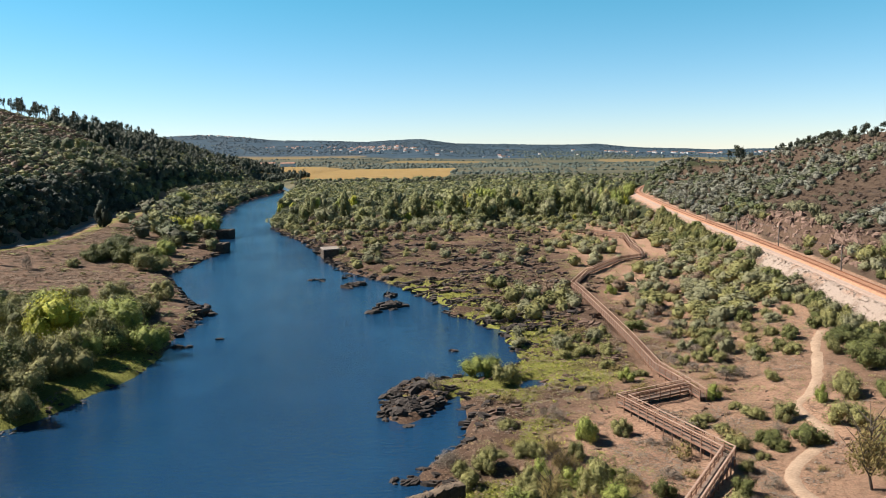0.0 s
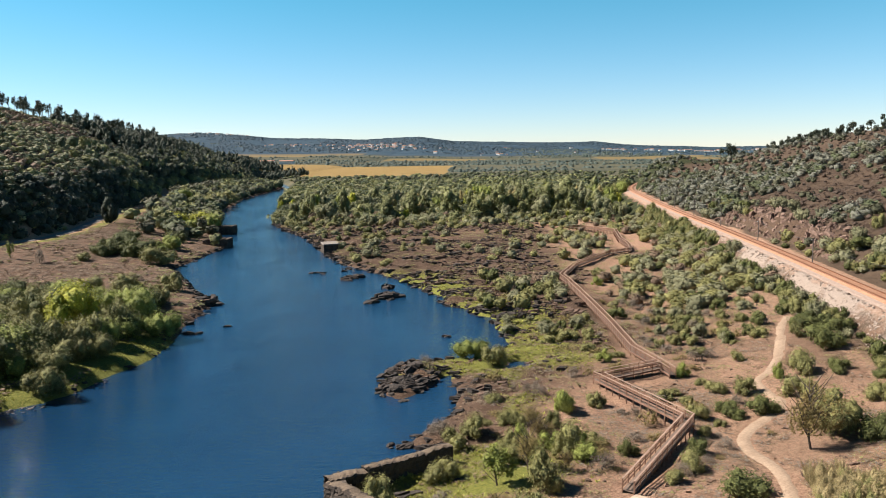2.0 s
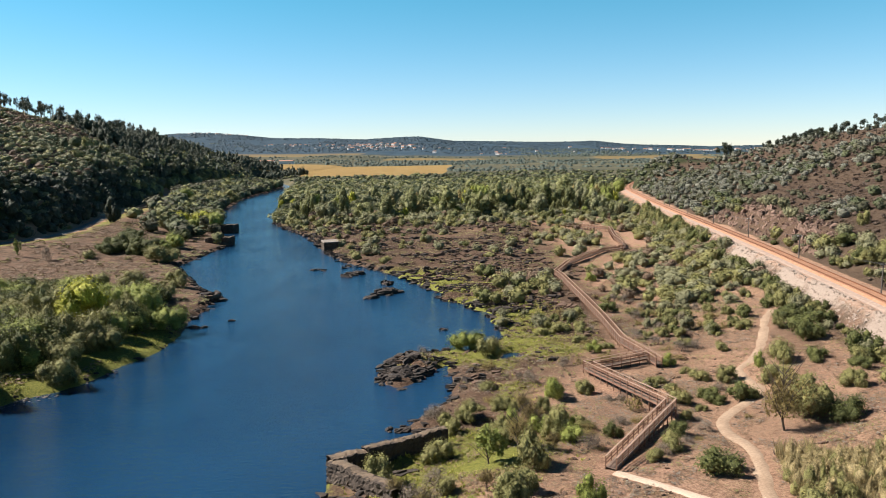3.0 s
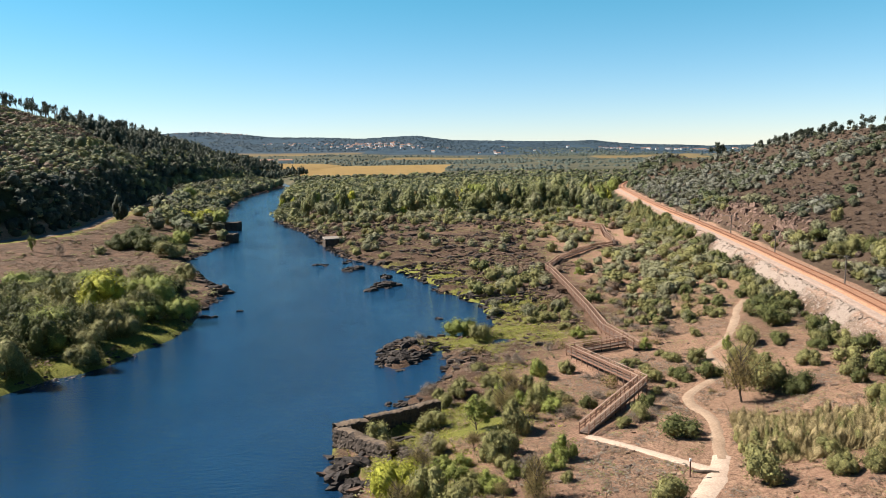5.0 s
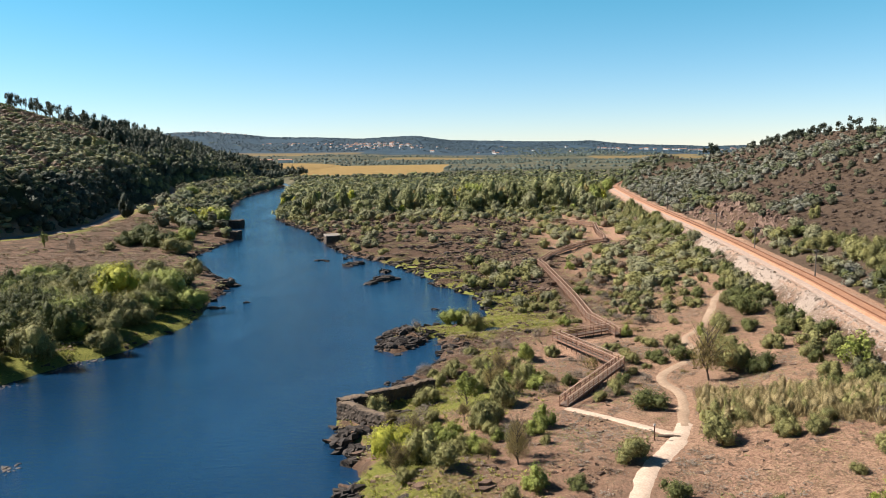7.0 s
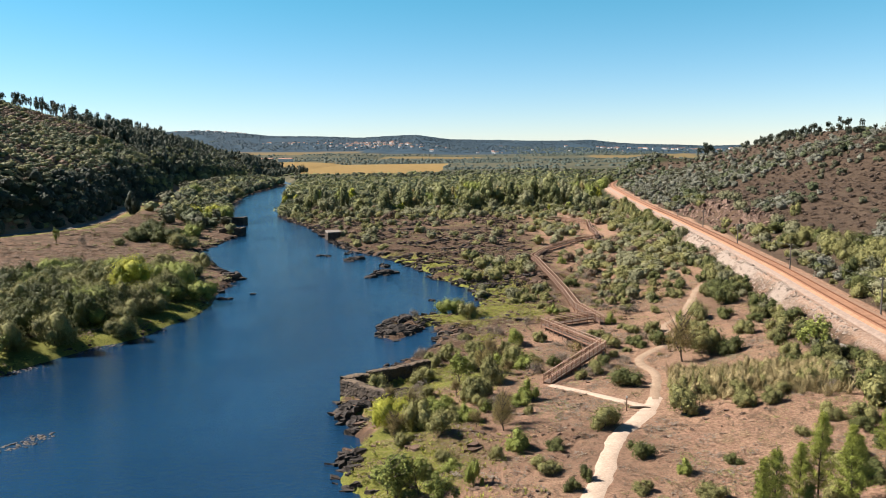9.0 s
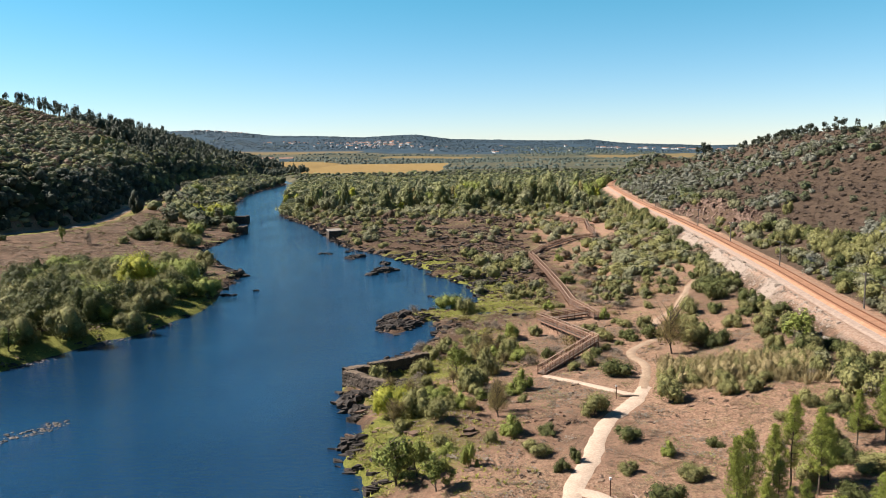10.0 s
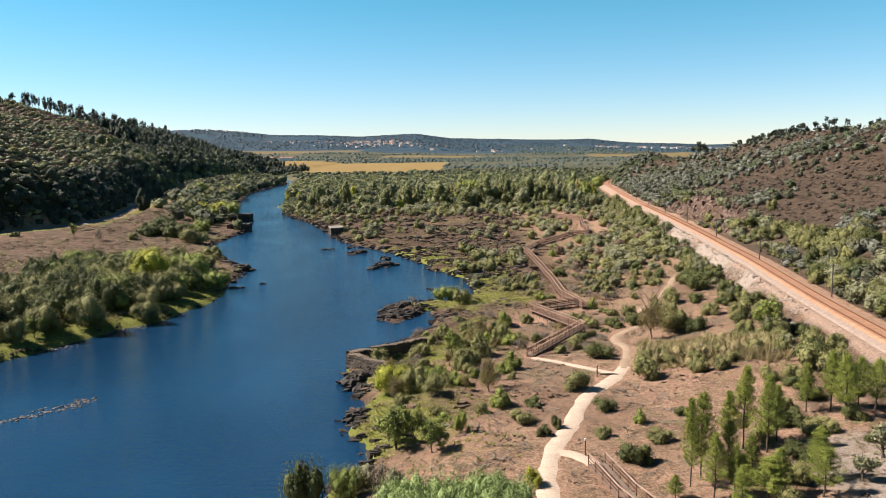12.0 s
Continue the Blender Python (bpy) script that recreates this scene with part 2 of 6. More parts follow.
def terrain(x, y, micro=True):
    """Ground height and the covers at plan points."""
    x, y = np.asarray(x, float), np.asarray(y, float)
    wob = (fbm(x * 0.25, y * 0.25, 3, 5) - 0.5) * 3.0
    dr, dl = line_dist(x, y, SHORE_R), line_dist(x, y, SHORE_L)
    wet = inside(x, y, RIVER)
    shore = np.minimum(dr, dl)
    d = np.where(wet, -shore, shore) + wob * np.clip(1 - y / 900, 0, 1)
    mid = (at_y(SHORE_R, y) + at_y(SHORE_L, y)) / 2
    right = x > mid
    # right bank: low rocky shelf that rises to the foot of the railway bank
    xr, xl = at_y(RAIL, y), at_y(ROAD, y)
    s = x - xr
    shelf = 0.5 + 0.9 * (1 - np.exp(-np.maximum(d, 0) / 9)) + 1.9 * step(y, 78, 35) * step(d, 0, 12) + 2.8 * step(s, -32, -9) * step(y, 260, 140)
    shelf = shelf + 1.0 * step(y, 260, 420)
    ridge = np.interp(y, [-200, 60, 200, 300, 449, 600, 760, 900], [36, 36, 33, 29.5, 24.5, 17, 5, 0])
    reach = 98.0
    rise = np.clip((s - 6) / reach, 0, 3)
    prof = np.where(rise < 1, rise ** 0.9, 1 - 0.25 * (rise - 1))
    cut = 3.0 * step(s, 4.5, 9) * step(np.abs(y - 185), 60, 20)
    hill_r = RAIL_Z - 0.5 + ridge * prof + cut * (1 - np.clip(rise * 3, 0, 1)) + (fbm(x * 0.02, y * 0.02, 3, 11) - 0.5) * 9 * np.clip(rise * 2, 0, 1)
    hill_r = hill_r + 12 * np.exp(-((x - 110) / 20) ** 2 - ((y - 430) / 34) ** 2)
    fade = step(y, 470, 640)
    bank = np.where(s < -3.6, RAIL_Z - 0.85 - (np.abs(s + 3.6)) / 1.1, RAIL_Z - 0.85)
    low_r = np.maximum(shelf, np.where(s > -60, bank, -50))
    zr = np.where(s < 5, low_r, np.maximum(hill_r, RAIL_Z - 0.7))
    zr = zr * (1 - fade) + fade * (3.5 + ridge * np.clip(prof, 0, 1) * step(s, 0, 40))
    # left bank: heath terrace, road, hill
    r = xl - x
    terr = 0.4 + 2.2 * (1 - np.exp(-np.maximum(d, 0) / 8)) + (ROAD_Z - 2.8) * step(d, 8, np.maximum(dl + np.maximum(-r - 5, 0), 12))
    top = np.interp(y, [-200, 60, 200, 330, 430, 520, 640, 800, 1000], [56, 56, 56, 56, 57, 53, 44, 26, 6])
    up = np.clip((r - 5) / 125.0, 0, 3)
    hprof = np.where(up < 1.05, np.interp(r, [4.6, 17, 60, 96, 136], [0, 0.27, 0.70, 0.90, 1.0]), 1 - 0.12 * (up - 1.05))
    hill_l = ROAD_Z + top * hprof + (fbm(x * 0.018, y * 0.018, 3, 21) - 0.5) * 11 * np.clip(up * 2, 0, 1)
    # wooded side valley behind the spur
    across, upstream = valley_place(x, y)
    vee = 9.3 + 0.2 * np.maximum(upstream, 0) + np.abs(across) * 0.78 + 60 * step(upstream, -5, -40)
    hill_l = np.where(up > 0, np.minimum(hill_l, vee + (fbm(x * 0.05, y * 0.05, 2, 22) - 0.5) * 4), hill_l)
    zl = np.where(r < 4, np.minimum(terr, ROAD_Z), np.maximum(hill_l, ROAD_Z))
    fl = step(y, 560, 760)
    zl = zl * (1 - fl) + fl * (3.5 + top * np.clip(hprof, 0, 1) * step(r, 0, 60))
    z = np.where(right, zr, zl)
    # far plain and hills
    far = step(y, 1500, 3600)
    prof_far = np.interp(x * 3600 / np.maximum(y, 1500), [-3000, -1500, -1291, -1076, -929, -715, -502, -342, -236, -78, 186, 448, 579, 709, 969, 1099, 1700],
                         [90, 114, 123, 106, 91, 89, 79, 82, 85, 64, 57, 51, 51, 37, 25, 16, 20])
    hills = prof_far + (fbm(x * 0.003, y * 0.003, 4, 31) - 0.5) * 12
    z = np.where(y > 1500, z * (1 - far) + far * np.maximum(hills, 4) * np.where(y > 4000, 1, 1), z)
    z = np.where(y > 900, z + step(y, 1300, 2600) * 9 * (fbm(x * 0.004, y * 0.004, 3, 41) - 0.4), z)
    # river bed
    z = np.where(d < 0, np.maximum(-1.6, d * 0.45) - 0.05, np.minimum(z, 0.06 + d * 0.9))
    z = z - 1.9 * np.exp(-(((x + 4.6) / 1.7) ** 2 + ((y - 55.0) / 1.6) ** 2) ** 2) - 2.4 * np.exp(-(((x - 7.0) / 1.9) ** 2 + ((y - 100.5) / 2.6) ** 2) ** 2)
    z = z - 0.9 * np.exp(-(((x + 3.5) / 5.0) ** 2 + ((y - 57.5) / 4.0) ** 2) ** 2) * (d > 0.5) * np.clip(z - 0.3, 0, 1)
    # covers
    pd = np.minimum(np.minimum(line_dist(x, y, PATH_MAIN) - 1.2, line_dist(x, y, PATH_SIDE) - 0.6), line_dist(x, y, PATH_NEAR) - 0.6)
    pd = np.minimum(pd, np.minimum(line_dist(x, y, TRACK_FAINT) - 0.6, line_dist(x, y, PATH_UPPER) - 0.8))
    track = np.abs(s) < 6
    patch = fbm(x * 0.06, y * 0.06, 4, 51)
    rocky = step(y, 95, 150) * step(y, 335, 285) * step(x, 34, 16) * right
    near_rock = step(d, 26, 2) * right
    rock = np.clip(0.35 - 0.16 * step(y, 95, 75) + 0.5 * rocky + 0.30 * near_rock + (patch - 0.5) * 0.9, 0, 1) * step(d, -1, 0.4) * (s < -12) * right
    rock = np.maximum(rock, np.where(d < 1.2, 0.75, 0))
    rock = np.where(right, rock, np.maximum(rock * 0.9, 0.22 * step(d, 20, 0)))
    rock = np.maximum(rock, 0.9 * step(s, 5, 7) * step(s, 15, 9) * step(np.abs(y - 190), 60, 30) * right)
    grass = np.where(right, 0.85 * step(d, 17, 3) * step(fbm(x * 0.09, y * 0.09, 3, 61) + 0.1 * step(y, 90, 105), 0.34, 0.50) * step(y, 190, 172), 1.0 * step(d, 9.5, 7.5) * step(y, 124, 108))
    grass = np.maximum(grass, np.where(right, 0.9 * np.exp(-(((x - 13) / 6) ** 2 + ((y - 101) / 5) ** 2)), 0))
    grass = np.maximum(grass, np.where(right, 1.0 * np.exp(-(((x - 1) / 8.5) ** 2 + ((y - 62) / 8) ** 2) ** 2), 0))
    grass = np.maximum(grass, np.where(~right, 0.75 * step(np.abs(r + 5), 3.5, 1.5) * step(y, 480, 400), 0))
    heath = np.where(right, np.maximum(step(s, 3.4, 5), 0.62 * step(s, -12, -9) * step(s, -3.4, -4.4)), np.maximum(0.75 * step(r, 3, 14), 0.6 * step(r, -3, -7)))
    # dark cover at the left hill's foot puts its shade into the ground colour
    wood = np.where(right, step(y, 285, 330) * (s < -5), step(r, 5, 9) * np.maximum(0.30 + 0.6 * step(valley_place(x, y)[0], -8, 4), 0.85 * step(r, 34, 20)))
    wood = np.maximum(wood, step(y, 640, 720))
    wood = np.maximum(wood, step(y, 392, 420) * step(y, 700, 640) * step(s, 80, 40) * right)
    left_edge = -250 - (y - 810) * 0.26
    field = step(x, left_edge - 8, left_edge) * step(x, -24, -34) * step(y, 786, 800) * step(y, 1300, 1280)
    field = np.maximum(field, step(vnoise(x * 0.006, y * 0.005, 71), 0.74, 0.76) * step(y, 1400, 1450) * step(y, 2300, 2000) * 0.52)
    wood = wood * (1 - field)
    spoil = (0.35 + 0.75 * step(fbm(x * 0.2, y * 0.12, 3, 96), 0.38, 0.6)) * step(s, -7.0, -5.9) * step(s, -2.4, -3.0) * step(y, 200, 175) * step(y, 72, 98) * right
    spoil = np.maximum(spoil, 0.45 * (np.abs(s + 1.5) < 3.3)) * step(y, 425, 400)
    spoil = np.maximum(spoil, 0.85 * np.exp(-(((x - 37.5) / 7) ** 2 + ((y - 11.3) / 8.5) ** 2) ** 2))
    rock, grass = rock * (1 - spoil), grass * (1 - spoil)
    if micro:
        calm = step(pd, 0.2, 1.8) * (~track) * step(np.abs(r), 4.5, 6.5)
        near = step(y, 420, 300)
        lumps = (fbm(x * 0.16, y * 0.3, 5, 81) - 0.5) * (0.7 + 1.1 * rock)
        strata = np.abs(fbm(x * 0.22, y * 0.7, 3, 91) - 0.5) * 2
        calm = calm * np.where(right, 1, 1 - 0.75 * step(y, 135, 118))
        z = z + near * calm * (lumps + rock * (0.4 - np.sqrt(strata)) * 1.1) * step(d, -0.4, 1.5)
        z = np.where((d > 0.6) & (z > -0.25), np.maximum(z, 0.12), z)
        z = z + (fbm(x * 0.42, y * 0.3, 3, 95) - 0.5) * 1.3 * step(s, -11, -7) * step(s, -4.2, -6.0) * right
        z = z - 0.07 * step(pd, 0.5, 0.0)
    # far: where the ground takes the painted haze colour
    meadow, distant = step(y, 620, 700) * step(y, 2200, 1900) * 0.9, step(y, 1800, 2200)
    return z, dict(meadow=meadow, far=distant, rock=rock, grass=grass, heath=heath, wood=wood, field=field, spoil=spoil, shore=d, path=pd)


def ground_z(x, y):
    return float(terrain(np.array([x]), np.array([y]))[0][0])


def axis(knots):
    """Grid lines: (from, to, step at the start, step at the end)."""
    out = [knots[0][0]]
    for a, b, s0, s1 in knots:
        while out[-1] < b - 1e-6:
            u = (out[-1] - a) / (b - a)
            out.append(min(b, out[-1] + s0 + (s1 - s0) * u))
    return np.array(out)


def mesh_from(name, verts, faces, mats):
    me = bpy.data.meshes.new(name)
    verts, faces = np.asarray(verts, np.float32), np.asarray(faces, np.int32)
    n = faces.shape[1]
    me.vertices.add(len(verts))
    me.vertices.foreach_set("co", verts.ravel())
    me.loops.add(faces.size)
    me.loops.foreach_set("vertex_index", faces.ravel())
    me.polygons.add(len(faces))
    me.polygons.foreach_set("loop_start", np.arange(0, faces.size, n, dtype=np.int32))
    me.update(calc_edges=True)
    me.polygons.foreach_set("use_smooth", np.zeros(len(faces), bool))
    for m in (mats if isinstance(mats, (list, tuple)) else [mats]):
        me.materials.append(m)
    return me


def build_ground():
    xs = axis([(-3600, -700, 160, 50), (-700, -220, 40, 8), (-220, -90, 5, 2), (-90, -60, 1.4, 1.4), (-60, -12, 2.0, 1.0), (-12, 70, 0.9, 0.9), (70, 180, 1.5, 6), (180, 600, 10, 40), (600, 3600, 50, 160)])
    ys = axis([(-260, -50, 20, 4), (-50, 5, 3, 1), (5, 130, 0.9, 0.9), (130, 300, 1.1, 2.6), (300, 700, 3, 10), (700, 1500, 12, 30), (1500, 4700, 40, 90)])
    gx, gy = np.meshgrid(xs, ys)
    z, cover = terrain(gx.ravel(), gy.ravel())
    nx, ny = len(xs), len(ys)
    i = (np.arange(ny - 1)[:, None] * nx + np.arange(nx - 1)[None, :]).ravel()
    me = mesh_from("ground", np.stack([gx.ravel(), gy.ravel(), z], 1), np.stack([i, i + 1, i + nx + 1, i + nx], 1), M_GROUND)
    me.polygons.foreach_set("use_smooth", np.ones(len(me.polygons), bool))
    for key in ("rock", "grass", "heath", "wood", "meadow", "far", "field", "spoil"):
        a = me.attributes.new(key, "FLOAT", "POINT")
        a.data.foreach_set("value", np.asarray(cover[key], np.float32))
    ob = tagged(new("ground", me), "dry reddish earth with rock, heath and grass", "ground", kind="structure")
    return ob


build_ground()
xs, ys = np.linspace(-330, 40, 38), np.linspace(-230, 780, 102)
gx, gy = np.meshgrid(xs, ys)
i = (np.arange(101)[:, None] * 38 + np.arange(37)[None, :]).ravel()
water = new("water", mesh_from("water", np.stack([gx.ravel(), gy.ravel(), 0 * gx.ravel()], 1), np.stack([i, i + 1, i + 39, i + 38], 1), M_WATER))
tagged(water, "calm deep blue river with fine ripples", "river", kind="structure")

# ---- foliage materials ----
def leaf_material(name, dark, light, spread=0.35, through_light=0.10, grain=None):
    """Leaves: tone by clump, by leaf and by plant, some light passing through."""
    m, nt, b = material(name, 0.65, 0.25)
    geo, info = nt.nodes.new("ShaderNodeNewGeometry"), nt.nodes.new("ShaderNodeObjectInfo")
    clump = noise_fac(nt, spread, 2)
    a = nt.nodes.new("ShaderNodeMath")
    a.operation = "MULTIPLY_ADD"
    nt.links.new(geo.outputs["Random Per Island"], a.inputs[0])
    a.inputs[1].default_value = 0.45
    nt.links.new(clump, a.inputs[2])
    c = nt.nodes.new("ShaderNodeMath")
    c.operation = "MULTIPLY_ADD"
    nt.links.new(info.outputs["Random"], c.inputs[0])
    c.inputs[1].default_value = 0.3
    nt.links.new(a.outputs[0], c.inputs[2])
    col = ramp(nt, c.outputs[0], [(0.42, dark), (0.98, light)])
    fine = noise_fac(nt, 7.0 if grain is None else grain, 3, 0.7)
    col = mix(nt, 1.0, col, ramp(nt, fine, [(0.34, (0.6, 0.6, 0.58)), (0.52, (1.0, 1.0, 1.0)), (0.68, (1.3, 1.3, 1.2))]), "MULTIPLY")
    col = set_colour(nt, b, col)
    bump(nt, b, fine, 1.0, 0.18 if grain is None else 1.2 / grain)
    t = nt.nodes.new("ShaderNodeBsdfTranslucent")
    nt.links.new(col, t.inputs["Color"])
    mx = nt.nodes.new("ShaderNodeMixShader")
    mx.inputs[0].default_value = through_light
    nt.links.new(b.outputs[0], mx.inputs[1])
    nt.links.new(t.outputs[0], mx.inputs[2])
    nt.links.new(mx.outputs[0], nt.nodes["Material Output"].inputs[0])
    return m


LEAF = {
    "olive": leaf_material("olive_leaves", (0.11, 0.11, 0.038), (0.33, 0.308, 0.112)),
    "dark": leaf_material("dark_leaves", (0.05, 0.06, 0.017), (0.165, 0.175, 0.052)),
    "light": leaf_material("light_leaves", (0.113, 0.142, 0.027), (0.354, 0.388, 0.089)),
    "yellow": leaf_material("yellow_leaves", (0.235, 0.245, 0.02), (0.56, 0.55, 0.066)),
    "brown": leaf_material("autumn_leaves", (0.163, 0.111, 0.042), (0.365, 0.285, 0.104)),
    "pine": leaf_material("pine_needles", (0.124, 0.155, 0.023), (0.414, 0.455, 0.088)),
    "twig": leaf_material("dry_twigs", (0.15, 0.115, 0.088), (0.345, 0.28, 0.215), through_light=0.1),
    "silver": leaf_material("silver_leaves", (0.105, 0.104, 0.054), (0.315, 0.302, 0.166)),
    "heath": leaf_material("heath_twigs", (0.1, 0.062, 0.042), (0.3, 0.205, 0.135), through_light=0.1),
    "reed": leaf_material("dry_reed", (0.20, 0.165, 0.07), (0.47, 0.37, 0.185)),
    "cane": leaf_material("green_cane", (0.111, 0.163, 0.045), (0.390, 0.481, 0.172)),
    "straw": leaf_material("dry_grass", (0.239, 0.152, 0.078), (0.515, 0.377, 0.212), through_light=0.1),
    "grass": leaf_material("green_grass", (0.132, 0.151, 0.023), (0.490, 0.480, 0.097)),
    "wood": leaf_material("forest_leaves", (0.022, 0.032, 0.024), (0.08, 0.096, 0.062), 0.08, grain=1.6),
    # plain leaves greyed and blued, a stand-in for haze over the far plain
    "plainwood": leaf_material("hazed_hedgerow_leaves", (0.05, 0.074, 0.064), (0.115, 0.142, 0.112), 0.05, grain=0.8),
    # far forest leaves tinted blue, with haze put into the leaf colour
    "farwood": leaf_material("haze_blue_forest_leaves", (0.024, 0.05, 0.074), (0.046, 0.08, 0.104), 0.02, grain=0.4),
    "bankwood": leaf_material("bank_wood_leaves", (0.088, 0.1, 0.04), (0.325, 0.325, 0.13), 0.12, grain=3.0),
    "bankolive": leaf_material("bank_olive_leaves", (0.122, 0.125, 0.064), (0.375, 0.365, 0.195), 0.12, grain=3.0),
    # hill leaves: flatter, mostly darker versions, with slope brightness put into the colour
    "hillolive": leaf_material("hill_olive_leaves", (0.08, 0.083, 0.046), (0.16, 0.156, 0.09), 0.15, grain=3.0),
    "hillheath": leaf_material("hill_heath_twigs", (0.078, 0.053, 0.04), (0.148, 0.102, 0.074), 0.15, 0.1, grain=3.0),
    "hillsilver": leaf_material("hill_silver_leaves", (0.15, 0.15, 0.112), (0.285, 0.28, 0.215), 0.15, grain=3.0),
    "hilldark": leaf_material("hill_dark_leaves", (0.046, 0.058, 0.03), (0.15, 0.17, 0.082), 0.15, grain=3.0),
    "gum": leaf_material("gum_leaves", (0.034, 0.045, 0.032), (0.105, 0.12, 0.075), grain=2.0),
}
M_BARK = plain("bark", (0.0697, 0.05084, 0.0369), (0.1558, 0.123, 0.0943), 3.0, 0.95, 0.03)
M_WOOD = plain("weathered_timber", (0.164, 0.082, 0.05084), (0.287, 0.164, 0.1107), 1.2, 0.85, 0.01)
M_WOOD_PALE = plain("pale_timber", (0.3116, 0.1886, 0.1312), (0.4592, 0.3198, 0.2378), 1.0, 0.85, 0.01)
M_DECK = plain("grey_brown_decking", (0.164, 0.1107, 0.082), (0.2706, 0.1927, 0.1435), 1.5, 0.9, 0.01)
M_ROCK = plain("dark_slate_rock", (0.019, 0.015, 0.013), (0.082, 0.064, 0.052), 1.1, 0.85, 0.15)
M_ROCK_RED = plain("rusty_rock", (0.0533, 0.0328, 0.02296), (0.2378, 0.1517, 0.1066), 0.9, 0.95, 0.15)
M_ROCK_PALE = plain("pale_rock", (0.1968, 0.164, 0.1394), (0.3772, 0.328, 0.2788), 0.8, 0.9, 0.1)
M_COBBLE = plain("river_cobbles", (0.045, 0.037, 0.031), (0.21, 0.17, 0.14), 1.5, 0.8, 0.02)
M_STONE = plain("old_masonry", (0.034, 0.026, 0.021), (0.125, 0.095, 0.073), 0.9, 0.95, 0.1)
M_CAP = plain("worn_wall_top", (0.085, 0.062, 0.043), (0.24, 0.175, 0.12), 0.8, 0.95, 0.08)
M_SAND = plain("sandy_path", (0.47, 0.345, 0.25), (0.63, 0.48, 0.365), 0.6, 0.95, 0.05)
M_DUST = plain("dusty_earth", (0.28, 0.184, 0.12), (0.42, 0.302, 0.205), 0.5, 0.95, 0.05)
M_SPOIL = plain("pale_spoil", (0.30, 0.225, 0.175), (0.54, 0.435, 0.355), 0.7, 0.95, 0.08)
M_CLAY = plain("clay_stone", (0.2132, 0.1271, 0.082), (0.3608, 0.2378, 0.1599), 0.8, 0.95, 0.05)
M_CUT = plain("reddish_cut_rock", (0.13, 0.080, 0.060), (0.34, 0.225, 0.17), 0.6, 0.95, 0.12)
M_VERGE = plain("orange_earth", (0.29, 0.165, 0.105), (0.42, 0.27, 0.18), 0.7, 0.95, 0.08)
M_BALLAST = plain("rust_stained_ballast", (0.33, 0.155, 0.085), (0.50, 0.275, 0.165), 0.9, 0.95, 0.1)
M_GRAVEL = plain("pale_gravel", (0.24, 0.165, 0.125), (0.44, 0.33, 0.26), 1.6, 0.95, 0.12)
M_RUST = plain("rusty_rail", (0.16, 0.062, 0.03), (0.26, 0.115, 0.06), 2.0, 0.7, 0.0, 0.4, 0.3)
M_SLEEPER = plain("concrete_sleeper", (0.29, 0.145, 0.085), (0.43, 0.245, 0.15), 2.0, 0.9)
M_ASPHALT = plain("grey_asphalt", (0.15, 0.13, 0.115), (0.225, 0.20, 0.175), 0.4, 0.9, 0.01)
M_CONCRETE = plain("pale_concrete", (0.237, 0.202, 0.167), (0.348, 0.307, 0.258), 0.7, 0.9, 0.03)
M_WHITE = plain("white_plaster", (0.80, 0.78, 0.74), (0.92, 0.90, 0.87), 0.3, 0.9)
M_ROOF = plain("faded_roof_tiles", (0.33, 0.17, 0.115), (0.46, 0.27, 0.19), 0.4, 0.9)
M_POLE = plain("creosoted_pole", (0.082, 0.06724, 0.0574), (0.164, 0.1394, 0.123), 2.0, 0.9)
M_WIRE = plain("dull_wire", (0.082, 0.082, 0.082), (0.1312, 0.1312, 0.1312), 2.0, 0.6)
M_GLASS = plain("dark_window", (0.0246, 0.0287, 0.0328), (0.041, 0.0451, 0.0492), 1.0, 0.2, 0, 0.5)


# ---- building helpers ----
def part(name, me, parent, label=""):
    ob = new(name, me)
    ob.parent = parent
    return tagged(ob, label)


def thing(name, x, y, z, label, category, group=""):
    ob = new(name)
    ob.empty_display_size = 0.3
    ob.matrix_basis = pose(x, y, z)
    return tagged(ob, label, category, group)


def rng_unit(rng, n):
    v = rng.normal(size=(n, 3))
    return v / np.linalg.norm(v, axis=1)[:, None]


def leaf_sprays(rng, pos, normal, size, aspect=1.5):
    """A pointed leaf spray at each place, one triangle each."""
    n = len(pos)
    side = np.cross(normal, rng_unit(rng, n))
    side /= np.linalg.norm(side, axis=1)[:, None] + 1e-9
    up = np.cross(side, normal)
    s = (np.asarray(size) * rng.uniform(0.55, 1.45, n))[:, None]
    w = rng.uniform(-0.5, 0.5, n)[:, None]
    v = np.empty((n, 3, 3))
    v[:, 0], v[:, 1] = pos - up * s * aspect * 0.45 - side * s * 0.5, pos - up * s * aspect * 0.35 + side * s * 0.5
    v[:, 2] = pos + up * s * aspect * 0.6 + side * s * w
    return v.reshape(-1, 3), np.arange(n * 3).reshape(-1, 3)


def quads(n):
    return np.arange(n * 4).reshape(-1, 4)


def join(pieces):
    vs, fs, n = [], [], 0
    for v, f in pieces:
        vs.append(v)
        fs.append(f + n)
        n += len(v)
    return np.concatenate(vs), np.concatenate(fs)


def ball(detail):
    bm = bmesh.new()
    bmesh.ops.create_icosphere(bm, subdivisions=detail, radius=1.0)
    v = np.array([x.co[:] for x in bm.verts])
    f = np.array([[x.index for x in p.verts] for p in bm.faces])
    bm.free()
    return v, f


BALL1 = ball(1)


